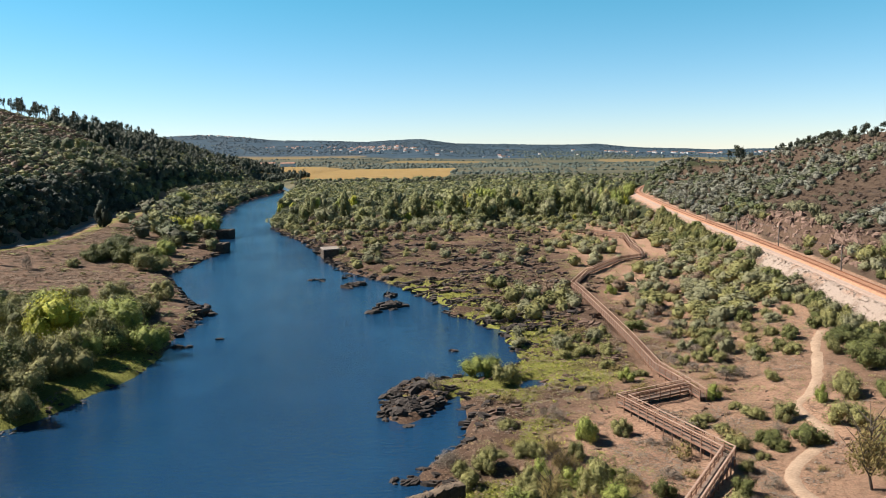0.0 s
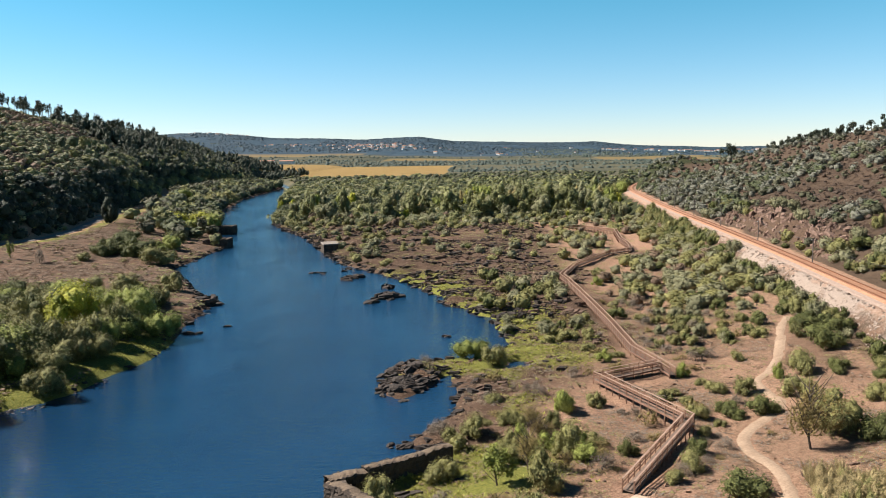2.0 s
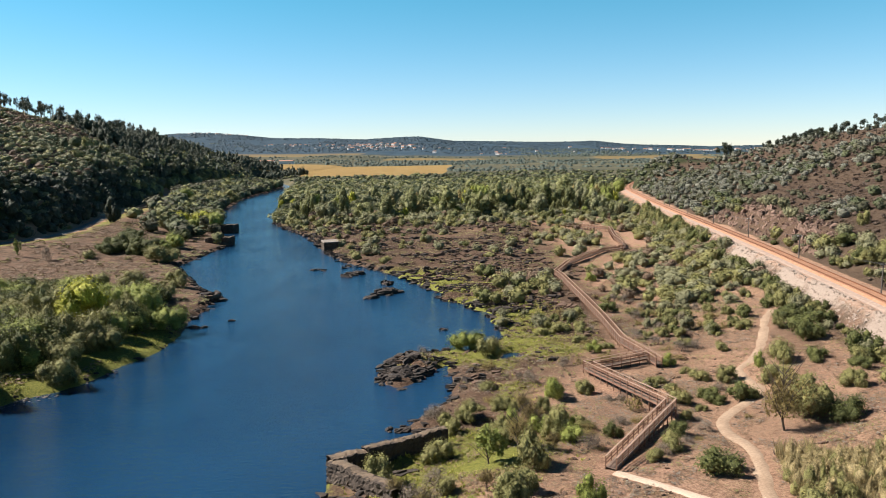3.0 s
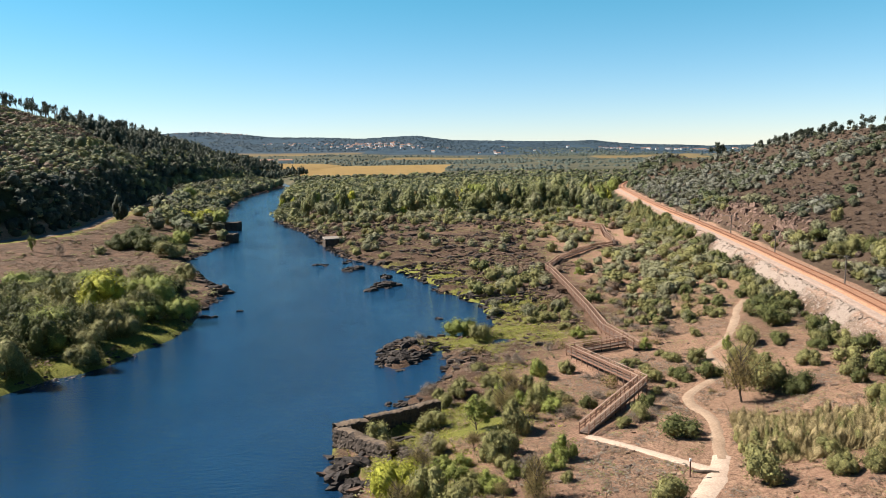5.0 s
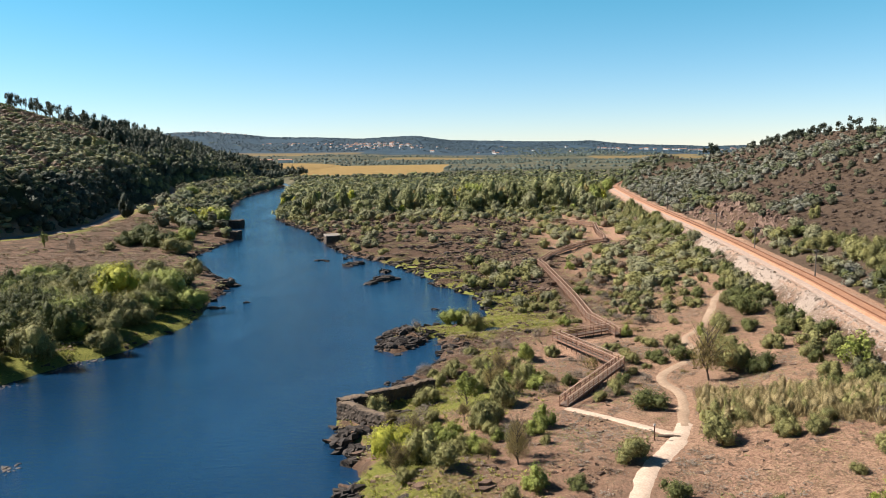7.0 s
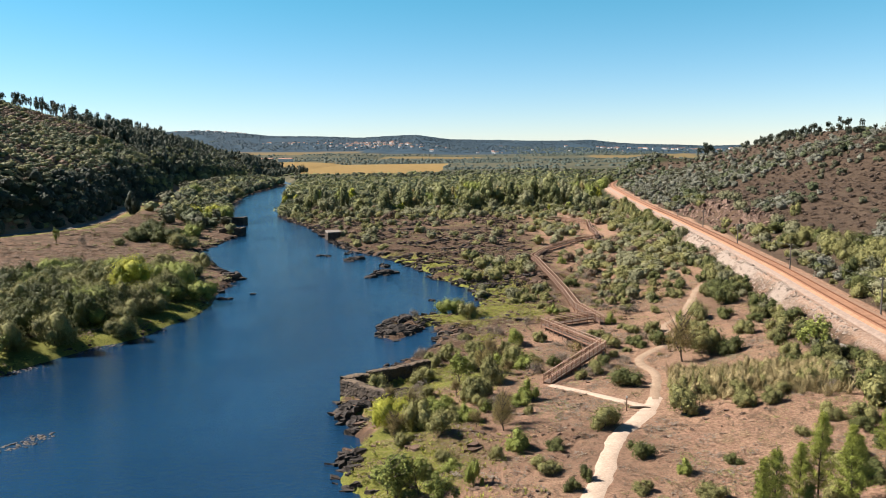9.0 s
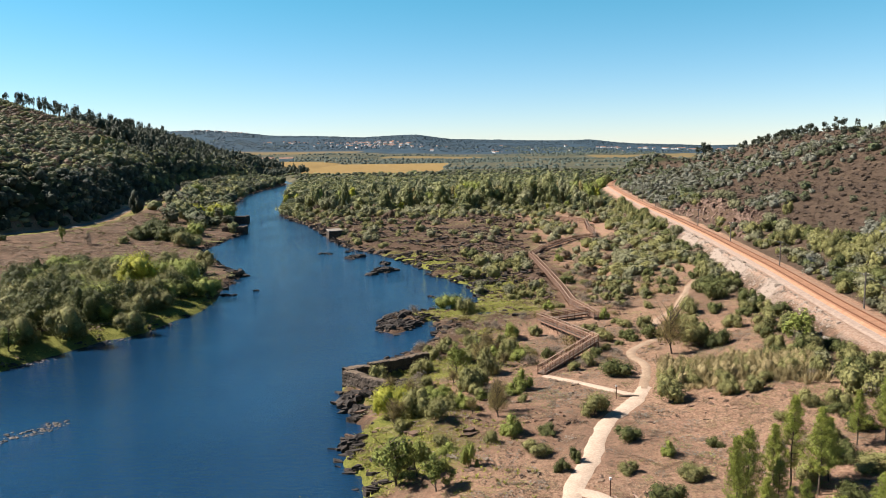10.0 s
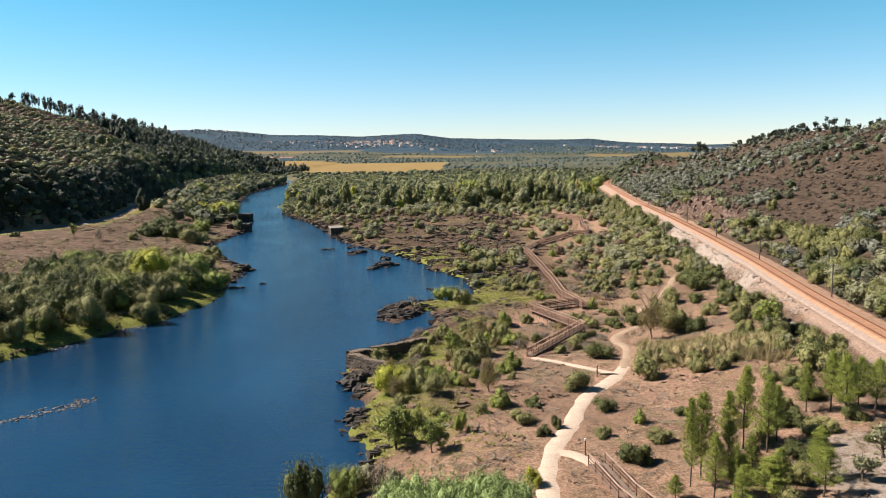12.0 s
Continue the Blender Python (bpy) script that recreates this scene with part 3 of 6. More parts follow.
def lump_core(rng, c, r, fill, flat=0.8):
    """Shaded inner masses of a crown, one for each lump."""
    out = []
    for k in range(len(c)):
        v, f = BALL1
        w = v * (1 + rng.normal(0, 0.16, (len(v), 1)))
        q = c[k] + w * r[k] * fill * np.array([1, 1, flat])
        q[:, 2] = np.maximum(q[:, 2], 0.0)
        out.append((q, f))
    return join(out)


def crown_lumps(rng, lumps, lump, bushy):
    a = rng.uniform(0, 2 * math.pi, lumps)
    if bushy:
        rad = np.sqrt((np.arange(lumps) + rng.uniform(0, 1, lumps)) / lumps) * 0.66
        zc = (0.12 + rng.uniform(0.0, 0.5, lumps)) * (1 - 0.9 * rad ** 2) + 0.06
        c = np.stack([np.cos(a) * rad, np.sin(a) * rad, zc], 1)
    else:
        c = rng_unit(rng, lumps) * rng.uniform(0.25, 0.7, lumps)[:, None]
        c[:, 2] = (c[:, 2] + 0.7) / 1.4 * 0.78 + 0.08
    return c, lump * rng.uniform(0.55, 1.0, lumps) * 0.78


def crown_arrays(seed, n, rx, h, base=0.0, leaf=0.1, lumps=9, lump=0.5, aspect=1.5, bushy=True, fill=0.7):
    rng = np.random.default_rng(seed)
    c, r = crown_lumps(rng, lumps, lump, bushy)
    scale = np.array([rx, rx, h - base])
    v, f = lump_core(rng, c, r, fill)
    v = v * scale + (0, 0, base)
    k = rng.choice(lumps, n, p=r ** 2 / np.sum(r ** 2))
    d = rng_unit(rng, n)
    p = c[k] + d * (r[k] * np.sqrt(rng.uniform(0.36, 1.3, n)))[:, None] * np.array([1, 1, 0.8])
    p[:, 2] = np.where(p[:, 2] < 0, -p[:, 2] * 0.3, p[:, 2])
    p = p * scale + (0, 0, base)
    nor = d + rng_unit(rng, n) * 0.75 + np.array([0, 0, 0.25])
    nor /= np.linalg.norm(nor, axis=1)[:, None]
    return join([(v, f), leaf_sprays(rng, p, nor, leaf, aspect)])


def crown_mesh(name, mat, *a, **k):
    v, f = crown_arrays(*a, **k)
    me = mesh_from(name, v, f, mat)
    me.polygons.foreach_set("use_smooth", np.ones(len(f), bool))
    return me


def mound_shape(seed, leaves=40, leaf=0.2, tall=False):
    """A far shrub or tree top: a few lumps of leaf sprays round a dark heart, 1 m wide and 1 m high."""
    rng = np.random.default_rng(seed)
    v, f = BALL1
    v = v * (1 + rng.normal(0, 0.12, (len(v), 1))) * (0.37, 0.37, 0.40) + (0, 0, 0.38)
    m = 5
    a = 2 * math.pi * (np.arange(m) + rng.uniform(0, 0.8, m)) / m
    rad = rng.uniform(0.1, 0.27, m)
    c = np.stack([np.cos(a) * rad, np.sin(a) * rad, rng.uniform(0.3, 0.66, m)], 1)
    r = rng.uniform(0.2, 0.32, m)
    k = rng.integers(0, m, leaves)
    d = rng_unit(rng, leaves)
    d[:, 2] = np.abs(d[:, 2]) * np.where(rng.uniform(0, 1, leaves) < 0.72, 1, -1)
    p = c[k] + d * (r[k] * rng.uniform(0.75, 1.15, leaves))[:, None] * np.array([1, 1, 1.15])
    p[:, 2] = np.maximum(p[:, 2], 0.05)
    if tall:
        p[:, :2] *= (1.25 - 0.95 * np.clip(p[:, 2:3], 0, 1))
        v[:, :2] *= (1.15 - 0.8 * np.clip(v[:, 2:3], 0, 1))
    nor = d + rng_unit(rng, leaves) * 0.6 + np.array([0, 0, 0.2])
    nor /= np.linalg.norm(nor, axis=1)[:, None]
    return join([(v, f), leaf_sprays(rng, p, nor, leaf, 1.4)])


def tube(path, radii, sides=6):
    path = np.asarray(path, float)
    vs, fs = [], []
    for i, (p, r) in enumerate(zip(path, radii)):
        t = path[min(i + 1, len(path) - 1)] - path[max(i - 1, 0)]
        t = t / (np.linalg.norm(t) + 1e-9)
        a = np.cross(t, (0.3, 1, 0.2))
        a /= np.linalg.norm(a)
        b = np.cross(t, a)
        for k in range(sides):
            w = 2 * math.pi * k / sides
            vs.append(p + (a * math.cos(w) + b * math.sin(w)) * r)
    for i in range(len(path) - 1):
        for k in range(sides):
            fs.append((i * sides + k, i * sides + (k + 1) % sides, (i + 1) * sides + (k + 1) % sides, (i + 1) * sides + k))
    return np.array(vs), np.array(fs)


def limbs(seed, h, r, n, spread, start=0.3, lean=0.1, rise=0.8):
    """A bent tapering trunk with limbs, as tubes."""
    rng = np.random.default_rng(seed)
    k = np.linspace(0, 1, 6)
    bend = np.cumsum(rng.normal(0, lean, (6, 2)), 0) * h * 0.2
    bend -= bend[0]
    trunk = np.stack([bend[:, 0], bend[:, 1], k * h - 0.25], 1)
    out = [tube(trunk, r * (1 - 0.8 * k), 6)]
    for j in range(n):
        u = start + (0.95 - start) * (j + rng.uniform(0, 1)) / n
        p0 = np.array([np.interp(u, k, trunk[:, a]) for a in range(3)])
        w = rng.uniform(0, 2 * math.pi)
        ln = spread * rng.uniform(0.6, 1.1) * (1.15 - u * 0.6)
        q = np.linspace(0, 1, 4)[:, None]
        way = np.array([math.cos(w), math.sin(w), rise * rng.uniform(0.5, 1.3)])
        br = p0 + q * way * ln + np.array([0, 0, 0.18 * ln]) * q ** 2
        out.append(tube(br, r * 0.42 * (1 - 0.8 * np.linspace(0, 1, 4)), 4))
    return join(out)


def limb_mesh(name, mat, *a, **k):
    v, f = limbs(*a, **k)
    me = mesh_from(name, v, f, mat)
    me.polygons.foreach_set("use_smooth", np.ones(len(f), bool))
    return me


def box_arrays(cx, cy, cz, sx, sy, sz, turn=0.0, pitch=0.0):
    v = np.array([(x, y, z) for x in (-0.5, 0.5) for y in (-0.5, 0.5) for z in (-0.5, 0.5)]) * (sx, sy, sz)
    c, s = math.cos(pitch), math.sin(pitch)
    v = np.stack([v[:, 0] * c - v[:, 2] * s, v[:, 1], v[:, 0] * s + v[:, 2] * c], 1)
    c, s = math.cos(turn), math.sin(turn)
    v = np.stack([v[:, 0] * c - v[:, 1] * s, v[:, 0] * s + v[:, 1] * c, v[:, 2]], 1) + (cx, cy, cz)
    f = np.array([(0, 1, 3, 2), (4, 6, 7, 5), (0, 4, 5, 1), (2, 3, 7, 6), (0, 2, 6, 4), (1, 5, 7, 3)])
    return v, f


def beam(p, q, w, h):
    """A squared timber from p to q."""
    p, q = np.asarray(p, float), np.asarray(q, float)
    d = q - p
    return box_arrays(*((p + q) / 2), np.linalg.norm(d), w, h, math.atan2(d[1], d[0]), math.atan2(d[2], math.hypot(d[0], d[1])))


def along(pts, gap):
    """Points at even gaps on a plan line, smoothed, with the heading."""
    p = np.array(pts, float)
    seg = np.hypot(*np.diff(p[:, :2], axis=0).T)
    s = np.concatenate([[0], np.cumsum(seg)])
    u = np.linspace(0, s[-1], max(2, int(round(s[-1] / gap)) + 1))
    out = np.stack([np.interp(u, s, p[:, k]) for k in range(p.shape[1])], 1)
    d = np.gradient(out[:, :2], axis=0)
    return out, d / np.linalg.norm(d, axis=1)[:, None], u


def smooth_line(pts, times=2):
    p = np.array(pts, float)
    for _ in range(times):
        q = np.empty((2 * len(p) - 2, p.shape[1]))
        q[0::2], q[1::2] = p[:-1] * 0.75 + p[1:] * 0.25, p[:-1] * 0.25 + p[1:] * 0.75
        p = np.concatenate([p[:1], q, p[-1:]])
    return p


def strip(name, pts, width, lift, mat, label, category, ragged=0.25, gap=0.6, z=None, seed=0, across=5):
    """A surfaced way laid over the ground, with an uneven edge and a sunk rim."""
    p, d, u = along(smooth_line(pts), gap)
    side = np.stack([-d[:, 1], d[:, 0]], 1)
    rows = []
    for k, f in enumerate(np.linspace(-1, 1, across)):
        w = width / 2 * f * (1 + ragged * (fbm(u * 0.7 + k * 0.1, u * 0 + (7 if f > 0 else 31), 3, seed) - 0.5) * 2)
        x, y = p[:, 0] + side[:, 0] * w, p[:, 1] + side[:, 1] * w
        zz = terrain(x, y, False)[0] if z is None else np.full(len(x), z)
        edge = abs(f) == 1
        rows.append(np.stack([x, y, zz + (lift if not edge else -0.12)], 1))
    n = len(p)
    v = np.concatenate(rows)
    i = np.arange(n - 1)
    f = np.concatenate([np.stack([k * n + i, k * n + i + 1, (k + 1) * n + i + 1, (k + 1) * n + i], 1) for k in range(across - 1)])
    ob = new(name, mesh_from(name, v, f, mat))
    ob.data.polygons.foreach_set("use_smooth", np.ones(len(f), bool))
    return tagged(ob, label, category, kind="structure")


# ---- ways ----
strip("footpath", PATH_MAIN, 2.0, 0.03, M_SAND, "pale sandy footpath through the scrub", "path", 0.3, seed=3)
strip("footpath", PATH_UPPER, 1.5, 0.036, M_DUST, "trodden earth path through dry scrub", "path", 0.4, seed=8)
strip("footpath", TRACK_FAINT, 1.5, 0.03, M_DUST, "faint dusty track through the scrub", "path", 0.6, seed=9)
strip("footpath", PATH_SIDE, 1.5, 0.045, M_SAND, "pale sandy path to the boardwalk ramp", "path", 0.15, seed=4)
strip("footpath", PATH_NEAR, 1.6, 0.045, M_SAND, "short sandy spur to the boardwalk", "path", 0.2, seed=5)
strip("road", ROAD, 3.6, 0.06, M_ASPHALT, "narrow grey asphalt road below the hill", "road", 0.03, 2.0, z=ROAD_Z)


# ---- railway ----
def railway():
    root = thing("railway_track", 56.5, 67, RAIL_Z - 0.5, "single railway track on rust-stained ballast", "railway")
    ox, oy, oz = 56.5, 67, RAIL_Z - 0.5
    p, d, u = along(smooth_line(RAIL), 1.5)
    keep = p[:, 1] > -40
    p, d = p[keep], d[keep]
    side = np.stack([d[:, 1], -d[:, 0]], 1)

    def sweep(profile, mat, name, label=""):
        n = len(p)
        v = np.concatenate([np.stack([p[:, 0] + side[:, 0] * a - ox, p[:, 1] + side[:, 1] * a - oy, np.full(n, b - oz)], 1) for a, b in profile])
        i = np.arange(n - 1)
        m = len(profile)
        f = np.concatenate([np.stack([k * n + i, k * n + i + 1, (k + 1) % m * n + i + 1, (k + 1) % m * n + i], 1) for k in range(m)])
        me = mesh_from(name, v, f, mat)
        bm = bmesh.new()
        bm.from_mesh(me)
        bmesh.ops.recalc_face_normals(bm, faces=bm.faces)
        bm.to_mesh(me)
        bm.free()
        part(name, me, root, label)

    z = RAIL_Z
    sweep([(-1.9, z - 0.66), (-1.3, z - 0.2), (1.3, z - 0.2), (1.9, z - 0.66)], M_BALLAST, "ballast", "rust-stained crushed stone ballast")
    sweep([(-3.2, z - 1.3), (-2.3, z - 0.66), (-1.5, z - 0.42), (-1.9, z - 1.2)], M_GRAVEL, "shoulder", "pale gravel shoulder beside the ballast")
    sweep([(1.3, z - 1.2), (1.5, z - 0.42), (2.6, z - 0.54), (3.6, z - 1.1)], M_VERGE, "cess", "orange earth strip beside the ballast")
    for a in (-0.834, 0.834):
        sweep([(a - 0.07, z - 0.16), (a - 0.025, z - 0.12), (a - 0.045, z), (a + 0.045, z), (a + 0.025, z - 0.12), (a + 0.07, z - 0.16)], M_RUST, "rail", "rusty steel rail")
    v, f = box_arrays(0, 0, 0, 2.3, 0.26, 0.2)
    me = mesh_from("sleeper", v, f, M_SLEEPER)
    q, e, _ = along(smooth_line(RAIL), 0.75)
    row = np.where((q[:, 1] > 30) & (q[:, 1] < 250))[0][:290]
    for k in row:
        ob = part("sleeper", me, root)
        ob.matrix_basis = pose(q[k, 0] - ox, q[k, 1] - oy, z - 0.285 - oz, 0, 0, math.degrees(math.atan2(e[k, 1], e[k, 0])) + 90)
    return root


railway()


def telegraph_line():
    spots = [(55.6, -4), (57.2, 33), (59.6, 69.7), (62.3, 106.3), (65.4, 143), (68.6, 180), (71.6, 217), (74.5, 254), (77.5, 290), (81, 327)]
    tops, first = [], None
    for k, (x, y) in enumerate(spots):
        m = pose(x, y, RAIL_Z - 0.75, 0.8 if k % 2 else -0.5, 0.4, 10)
        if first is None:
            first = thing("telegraph_pole", 0, 0, 0, "slim grey wooden telegraph pole beside the railway", "utility pole", "poles along the railway")
            v, f = tube([(0, 0, -0.3), (0, 0, 2), (0, 0, 5.3)], [0.13, 0.115, 0.09], 8)
            part("pole", mesh_from("pole", v, f, M_POLE), first)
            arm = part("crossarm", mesh_from("crossarm", *box_arrays(0, 0, 4.95, 0.9, 0.09, 0.1), M_POLE), first)
            cup = mesh_from("insulator", *tube([(0, 0, 0), (0, 0, 0.07), (0, 0, 0.14)], [0.03, 0.05, 0.025], 6), M_WHITE)
            for a in (-0.38, 0.38):
                part("insulator", cup, arm, "white insulator").matrix_basis = pose(a, 0, 5.0)
            first.matrix_basis = m
        else:
            copy_thing(first, m)
        tops.append(m @ Vector((0, 0, 5.1)))
    for a in (-0.38, 0.38):
        pieces = []
        for p, q in zip(tops, tops[1:]):
            u = np.linspace(0, 1, 9)
            w = np.array(p)[None] * (1 - u[:, None]) + np.array(q)[None] * u[:, None]
            w[:, 2] -= 0.9 * 4 * u * (1 - u)
            w[:, 0] += a
            pieces.append(tube(w, [0.014] * 9, 4))
        v, f = join(pieces)
        tagged(new("overhead_wire", mesh_from("overhead_wire", v, f, M_WIRE)), "thin sagging wire strung between telegraph poles", "wire", "wires along the railway")


telegraph_line()


# ---- boardwalk ----
def boardwalk(pts, width, label, gap=1.5, rail_h=1.0):
    """Timber walkway: posts, handrails, planked deck on joists. pts: x, y, deck height."""
    ox, oy, oz = pts[0]
    root = thing("boardwalk", ox, oy, oz, label, "boardwalk")
    post_me = {}
    planks = []
    P = np.array(pts, float)
    corner = []
    for i in range(len(P)):
        a = P[i] - P[i - 1] if i else P[1] - P[0]
        b = P[i + 1] - P[i] if i < len(P) - 1 else a
        a, b = a[:2] / np.linalg.norm(a[:2]), b[:2] / np.linalg.norm(b[:2])
        n = np.array([-a[1] - b[1], a[0] + b[0]])
        ln = np.linalg.norm(n)
        n = n / ln
        half = width / 2 / max(0.45, ln / 2)
        corner.append((P[i, :2] + n * half, P[i, :2] - n * half))
    off = np.array([ox, oy, oz])
    for i in range(len(P) - 1):
        for s in (0, 1):
            a = np.array([*corner[i][s], P[i, 2]]) - off
            b = np.array([*corner[i + 1][s], P[i + 1, 2]]) - off
            ln = np.linalg.norm((b - a)[:2])
            n = max(1, int(round(ln / gap)))
            for h, w, t, nm, mt in ((rail_h, 0.15, 0.05, "handrail", M_WOOD_PALE), (rail_h * 0.68, 0.04, 0.10, "mid_rail", M_WOOD), (rail_h * 0.36, 0.04, 0.10, "mid_rail", M_WOOD), (-0.1, 0.08, 0.2, "edge_beam", M_WOOD)):
                part(nm, mesh_from(nm, *beam(a + (0, 0, h), b + (0, 0, h), w, t), mt), root)
            for k in range(n + (i == len(P) - 2)):
                q = a + (b - a) * k / n
                foot = ground_z(q[0] + ox, q[1] + oy) - oz - 0.3
                tall = round(q[2] + rail_h - foot, 1)
                if tall not in post_me:
                    post_me[tall] = mesh_from("post", *box_arrays(0, 0, -tall / 2, 0.10, 0.10, tall), M_WOOD)
                ob = part("post", post_me[tall], root)
                ob.matrix_basis = pose(q[0], q[1], q[2] + rail_h - 0.02, 0, 0, math.degrees(math.atan2(b[1] - a[1], b[0] - a[0])))
        d = P[i + 1] - P[i]
        ln = np.linalg.norm(d)
        for k in range(int(ln / 0.16)):
            q = P[i] + d * (k + 0.5) * 0.16 / ln - off
            planks.append(box_arrays(*q, 0.145, width + 0.05, 0.035, math.atan2(d[1], d[0]), math.atan2(d[2], math.hypot(d[0], d[1]))))
    for i in range(1, len(P) - 1):
        q = P[i] - off
        planks.append(box_arrays(q[0], q[1], q[2] + 0.005, width, width, 0.035))
    part("decking", mesh_from("decking", *join(planks), M_DECK), root, "greyish brown timber decking planks")
    return root


boardwalk([(12.9, 55.2, 2.5), (22.0, 70.6, 2.65), (15.8, 87.6, 2.0), (24.3, 92.6, 2.05)], 1.0, "reddish-brown timber boardwalk with a ramp and handrails")
boardwalk([(25.4, 89.8, 1.9), (24.5, 93.4, 2.05), (22.8, 101, 2.0), (22.6, 116, 1.95), (22.0, 131, 1.95), (20.7, 157, 2.0), (20.0, 163.5, 2.0), (25.0, 179.4, 2.0), (36.4, 200.3, 2.1), (43.8, 206, 2.2),
           (45.0, 214, 2.3), (45.2, 228, 2.4), (48.0, 252, 2.5), (39.0, 265.5, 2.5), (34.7, 266.5, 2.5)], 0.85, "long reddish-brown timber boardwalk winding over rocky ground", 1.5, 0.92)
boardwalk([(15.6, 17.0, 3.5), (16.9, 10.5, 3.6), (19.2, 3.0, 3.8), (23.5, -9.0, 3.9)], 1.5, "low timber boardwalk leaving the sandy path")

# ---- rocks and masonry ----
def rock_arrays(seed, flat=0.6, detail=2):
    """An angular boulder with a layered top, about 1 m across."""
    rng = np.random.default_rng(seed)
    bm = bmesh.new()
    bmesh.ops.create_icosphere(bm, subdivisions=detail, radius=0.5)
    v = np.array([x.co[:] for x in bm.verts])
    f = np.array([[x.index for x in p.verts] for p in bm.faces])
    bm.free()
    for _ in range(9):
        n = rng_unit(rng, 1)[0]
        n[2] *= 0.7
        n /= np.linalg.norm(n)
        d = rng.uniform(0.22, 0.42)
        over = v @ n - d
        v = v - np.maximum(over, 0)[:, None] * n * 0.92
    v += rng.normal(0, 0.05, v.shape)
    v[:, 2] = np.round(v[:, 2] / 0.14) * 0.14 * 0.8 + v[:, 2] * 0.2
    v *= (1.35, 0.85, flat)
    return v, f


ROCKS = [rock_arrays(k, 0.55 + 0.08 * (k % 4)) for k in range(7)]


def ledge_arrays(seed):
    """Stepped, ragged slabs of layered rock, about 1 m long."""
    rng = np.random.default_rng(seed)
    vs, fs, base, z, shrink, shift = [], [], 0, -0.3, 1.0, np.zeros(2)
    for tier in range(2):
        n = 6
        a = 2 * math.pi * (np.arange(n) + rng.uniform(-0.4, 0.4, n)) / n
        r = rng.uniform(0.5, 1.25, n) * shrink
        rim = np.stack([np.cos(a) * r * 0.6 + shift[0], np.sin(a) * r * 0.3 + shift[1]], 1)
        up = z + (0.45 if tier == 0 else rng.uniform(0.1, 0.26)) + rng.normal(0, 0.035, n)
        vs += [np.column_stack([rim, np.full(n, z - 0.06)]), np.column_stack([rim * 0.94 + shift * 0.06, up]), [[shift[0], shift[1], up.mean() + 0.03]]]
        for k in range(n):
            q = (k + 1) % n
            fs += [(base + k, base + q, base + n + q), (base + k, base + n + q, base + n + k), (base + n + k, base + n + q, base + 2 * n)]
        base += 2 * n + 1
        z, shrink = up.mean(), shrink * rng.uniform(0.5, 0.75)
        shift = shift + rng.normal(0, 0.12, 2) * (1.2, 0.6)
    return np.concatenate(vs), np.array(fs)


LEDGES = [ledge_arrays(60 + k) for k in range(10)]


def scatter_mesh(name, spots, shapes, mats, rng, tilt=0.0, sink=0.0, smooth=True, swing=None):
    """Many alike pieces joined into one mesh. spots: x, y, z, width, height."""
    vs, fs, n = [], [], 0
    for x, y, z, w, h in spots:
        v, f = shapes[rng.integers(len(shapes))]
        a = rng.uniform(0, 2 * math.pi) if swing is None else rng.normal(0.25, swing)
        c, s = math.cos(a) * w, math.sin(a) * w
        q = np.empty_like(v)
        q[:, 0], q[:, 1] = v[:, 0] * c - v[:, 1] * s + x, v[:, 0] * s + v[:, 1] * c + y
        q[:, 2] = v[:, 2] * h + z - sink * h
        if tilt:
            q[:, 2] += (v[:, 0] * rng.normal(0, tilt) + v[:, 1] * rng.normal(0, tilt)) * w
        vs.append(q)
        fs.append(f + n)
        n += len(v)
    me = mesh_from(name, np.concatenate(vs), np.concatenate(fs), mats)
    if smooth:
        me.polygons.foreach_set("use_smooth", np.ones(len(me.polygons), bool))
    return me


def outcrops():
    rng = np.random.default_rng(5)
    x, y = rng.uniform(-90, 36, 70000), 18 + 300 * rng.uniform(0, 1, 70000) ** 1.1
    z, c = terrain(x, y)
    chance = np.clip((c["rock"] - 0.42) * 1.5, 0, 1) ** 1.3
    chance = np.maximum(chance, 0.55 * ((c["shore"] > -0.4) & (c["shore"] < 1.2)))
    ok = (rng.uniform(0, 1, len(x)) < chance * 0.75) & (c["path"] > 1.0) & (c["shore"] > -0.9)
    ok &= (fbm(x * 0.07, y * 0.26, 3, 77) > 0.53) | (c["shore"] < 1.5)
    ok &= (line_dist(x, y, [(12.7, 55), (21.9, 72), (16, 89), (24.2, 89.6)]) > 1.5) & (line_dist(x, y, [(22.6, 100), (22, 131), (20.6, 158), (24, 179)]) > 1.4)
    i = np.where(ok)[0][:6800]
    size = 0.3 + 0.9 * rng.uniform(0, 1, len(i)) ** 2.5 + 0.35 * (y[i] > 120) * rng.uniform(0, 1.3, len(i))
    size = np.where((x[i] < -45) & (y[i] < 128), size * 0.4, size)
    for nm, mat, label, sel in (("rock_outcrop", M_ROCK_RED, "rusty brown layered rock outcrops on the dry bank", (c["shore"][i] > 2.5) & (i % 5 > 1)), ("shore_rocks", M_ROCK, "dark slate rocks along the waterline and flat", (c["shore"][i] <= 2.5) | (i % 5 <= 1))):
        k, sz = i[sel], size[sel]
        spots = np.stack([x[k], y[k], np.maximum(z[k], -0.1), sz * 1.9, sz * 1.1], 1)
        tagged(new(nm, scatter_mesh(nm, spots, LEDGES, mat, rng, 0.16, 0.1, False, 0.35)), label, "rocks", kind="stuff")


outcrops()


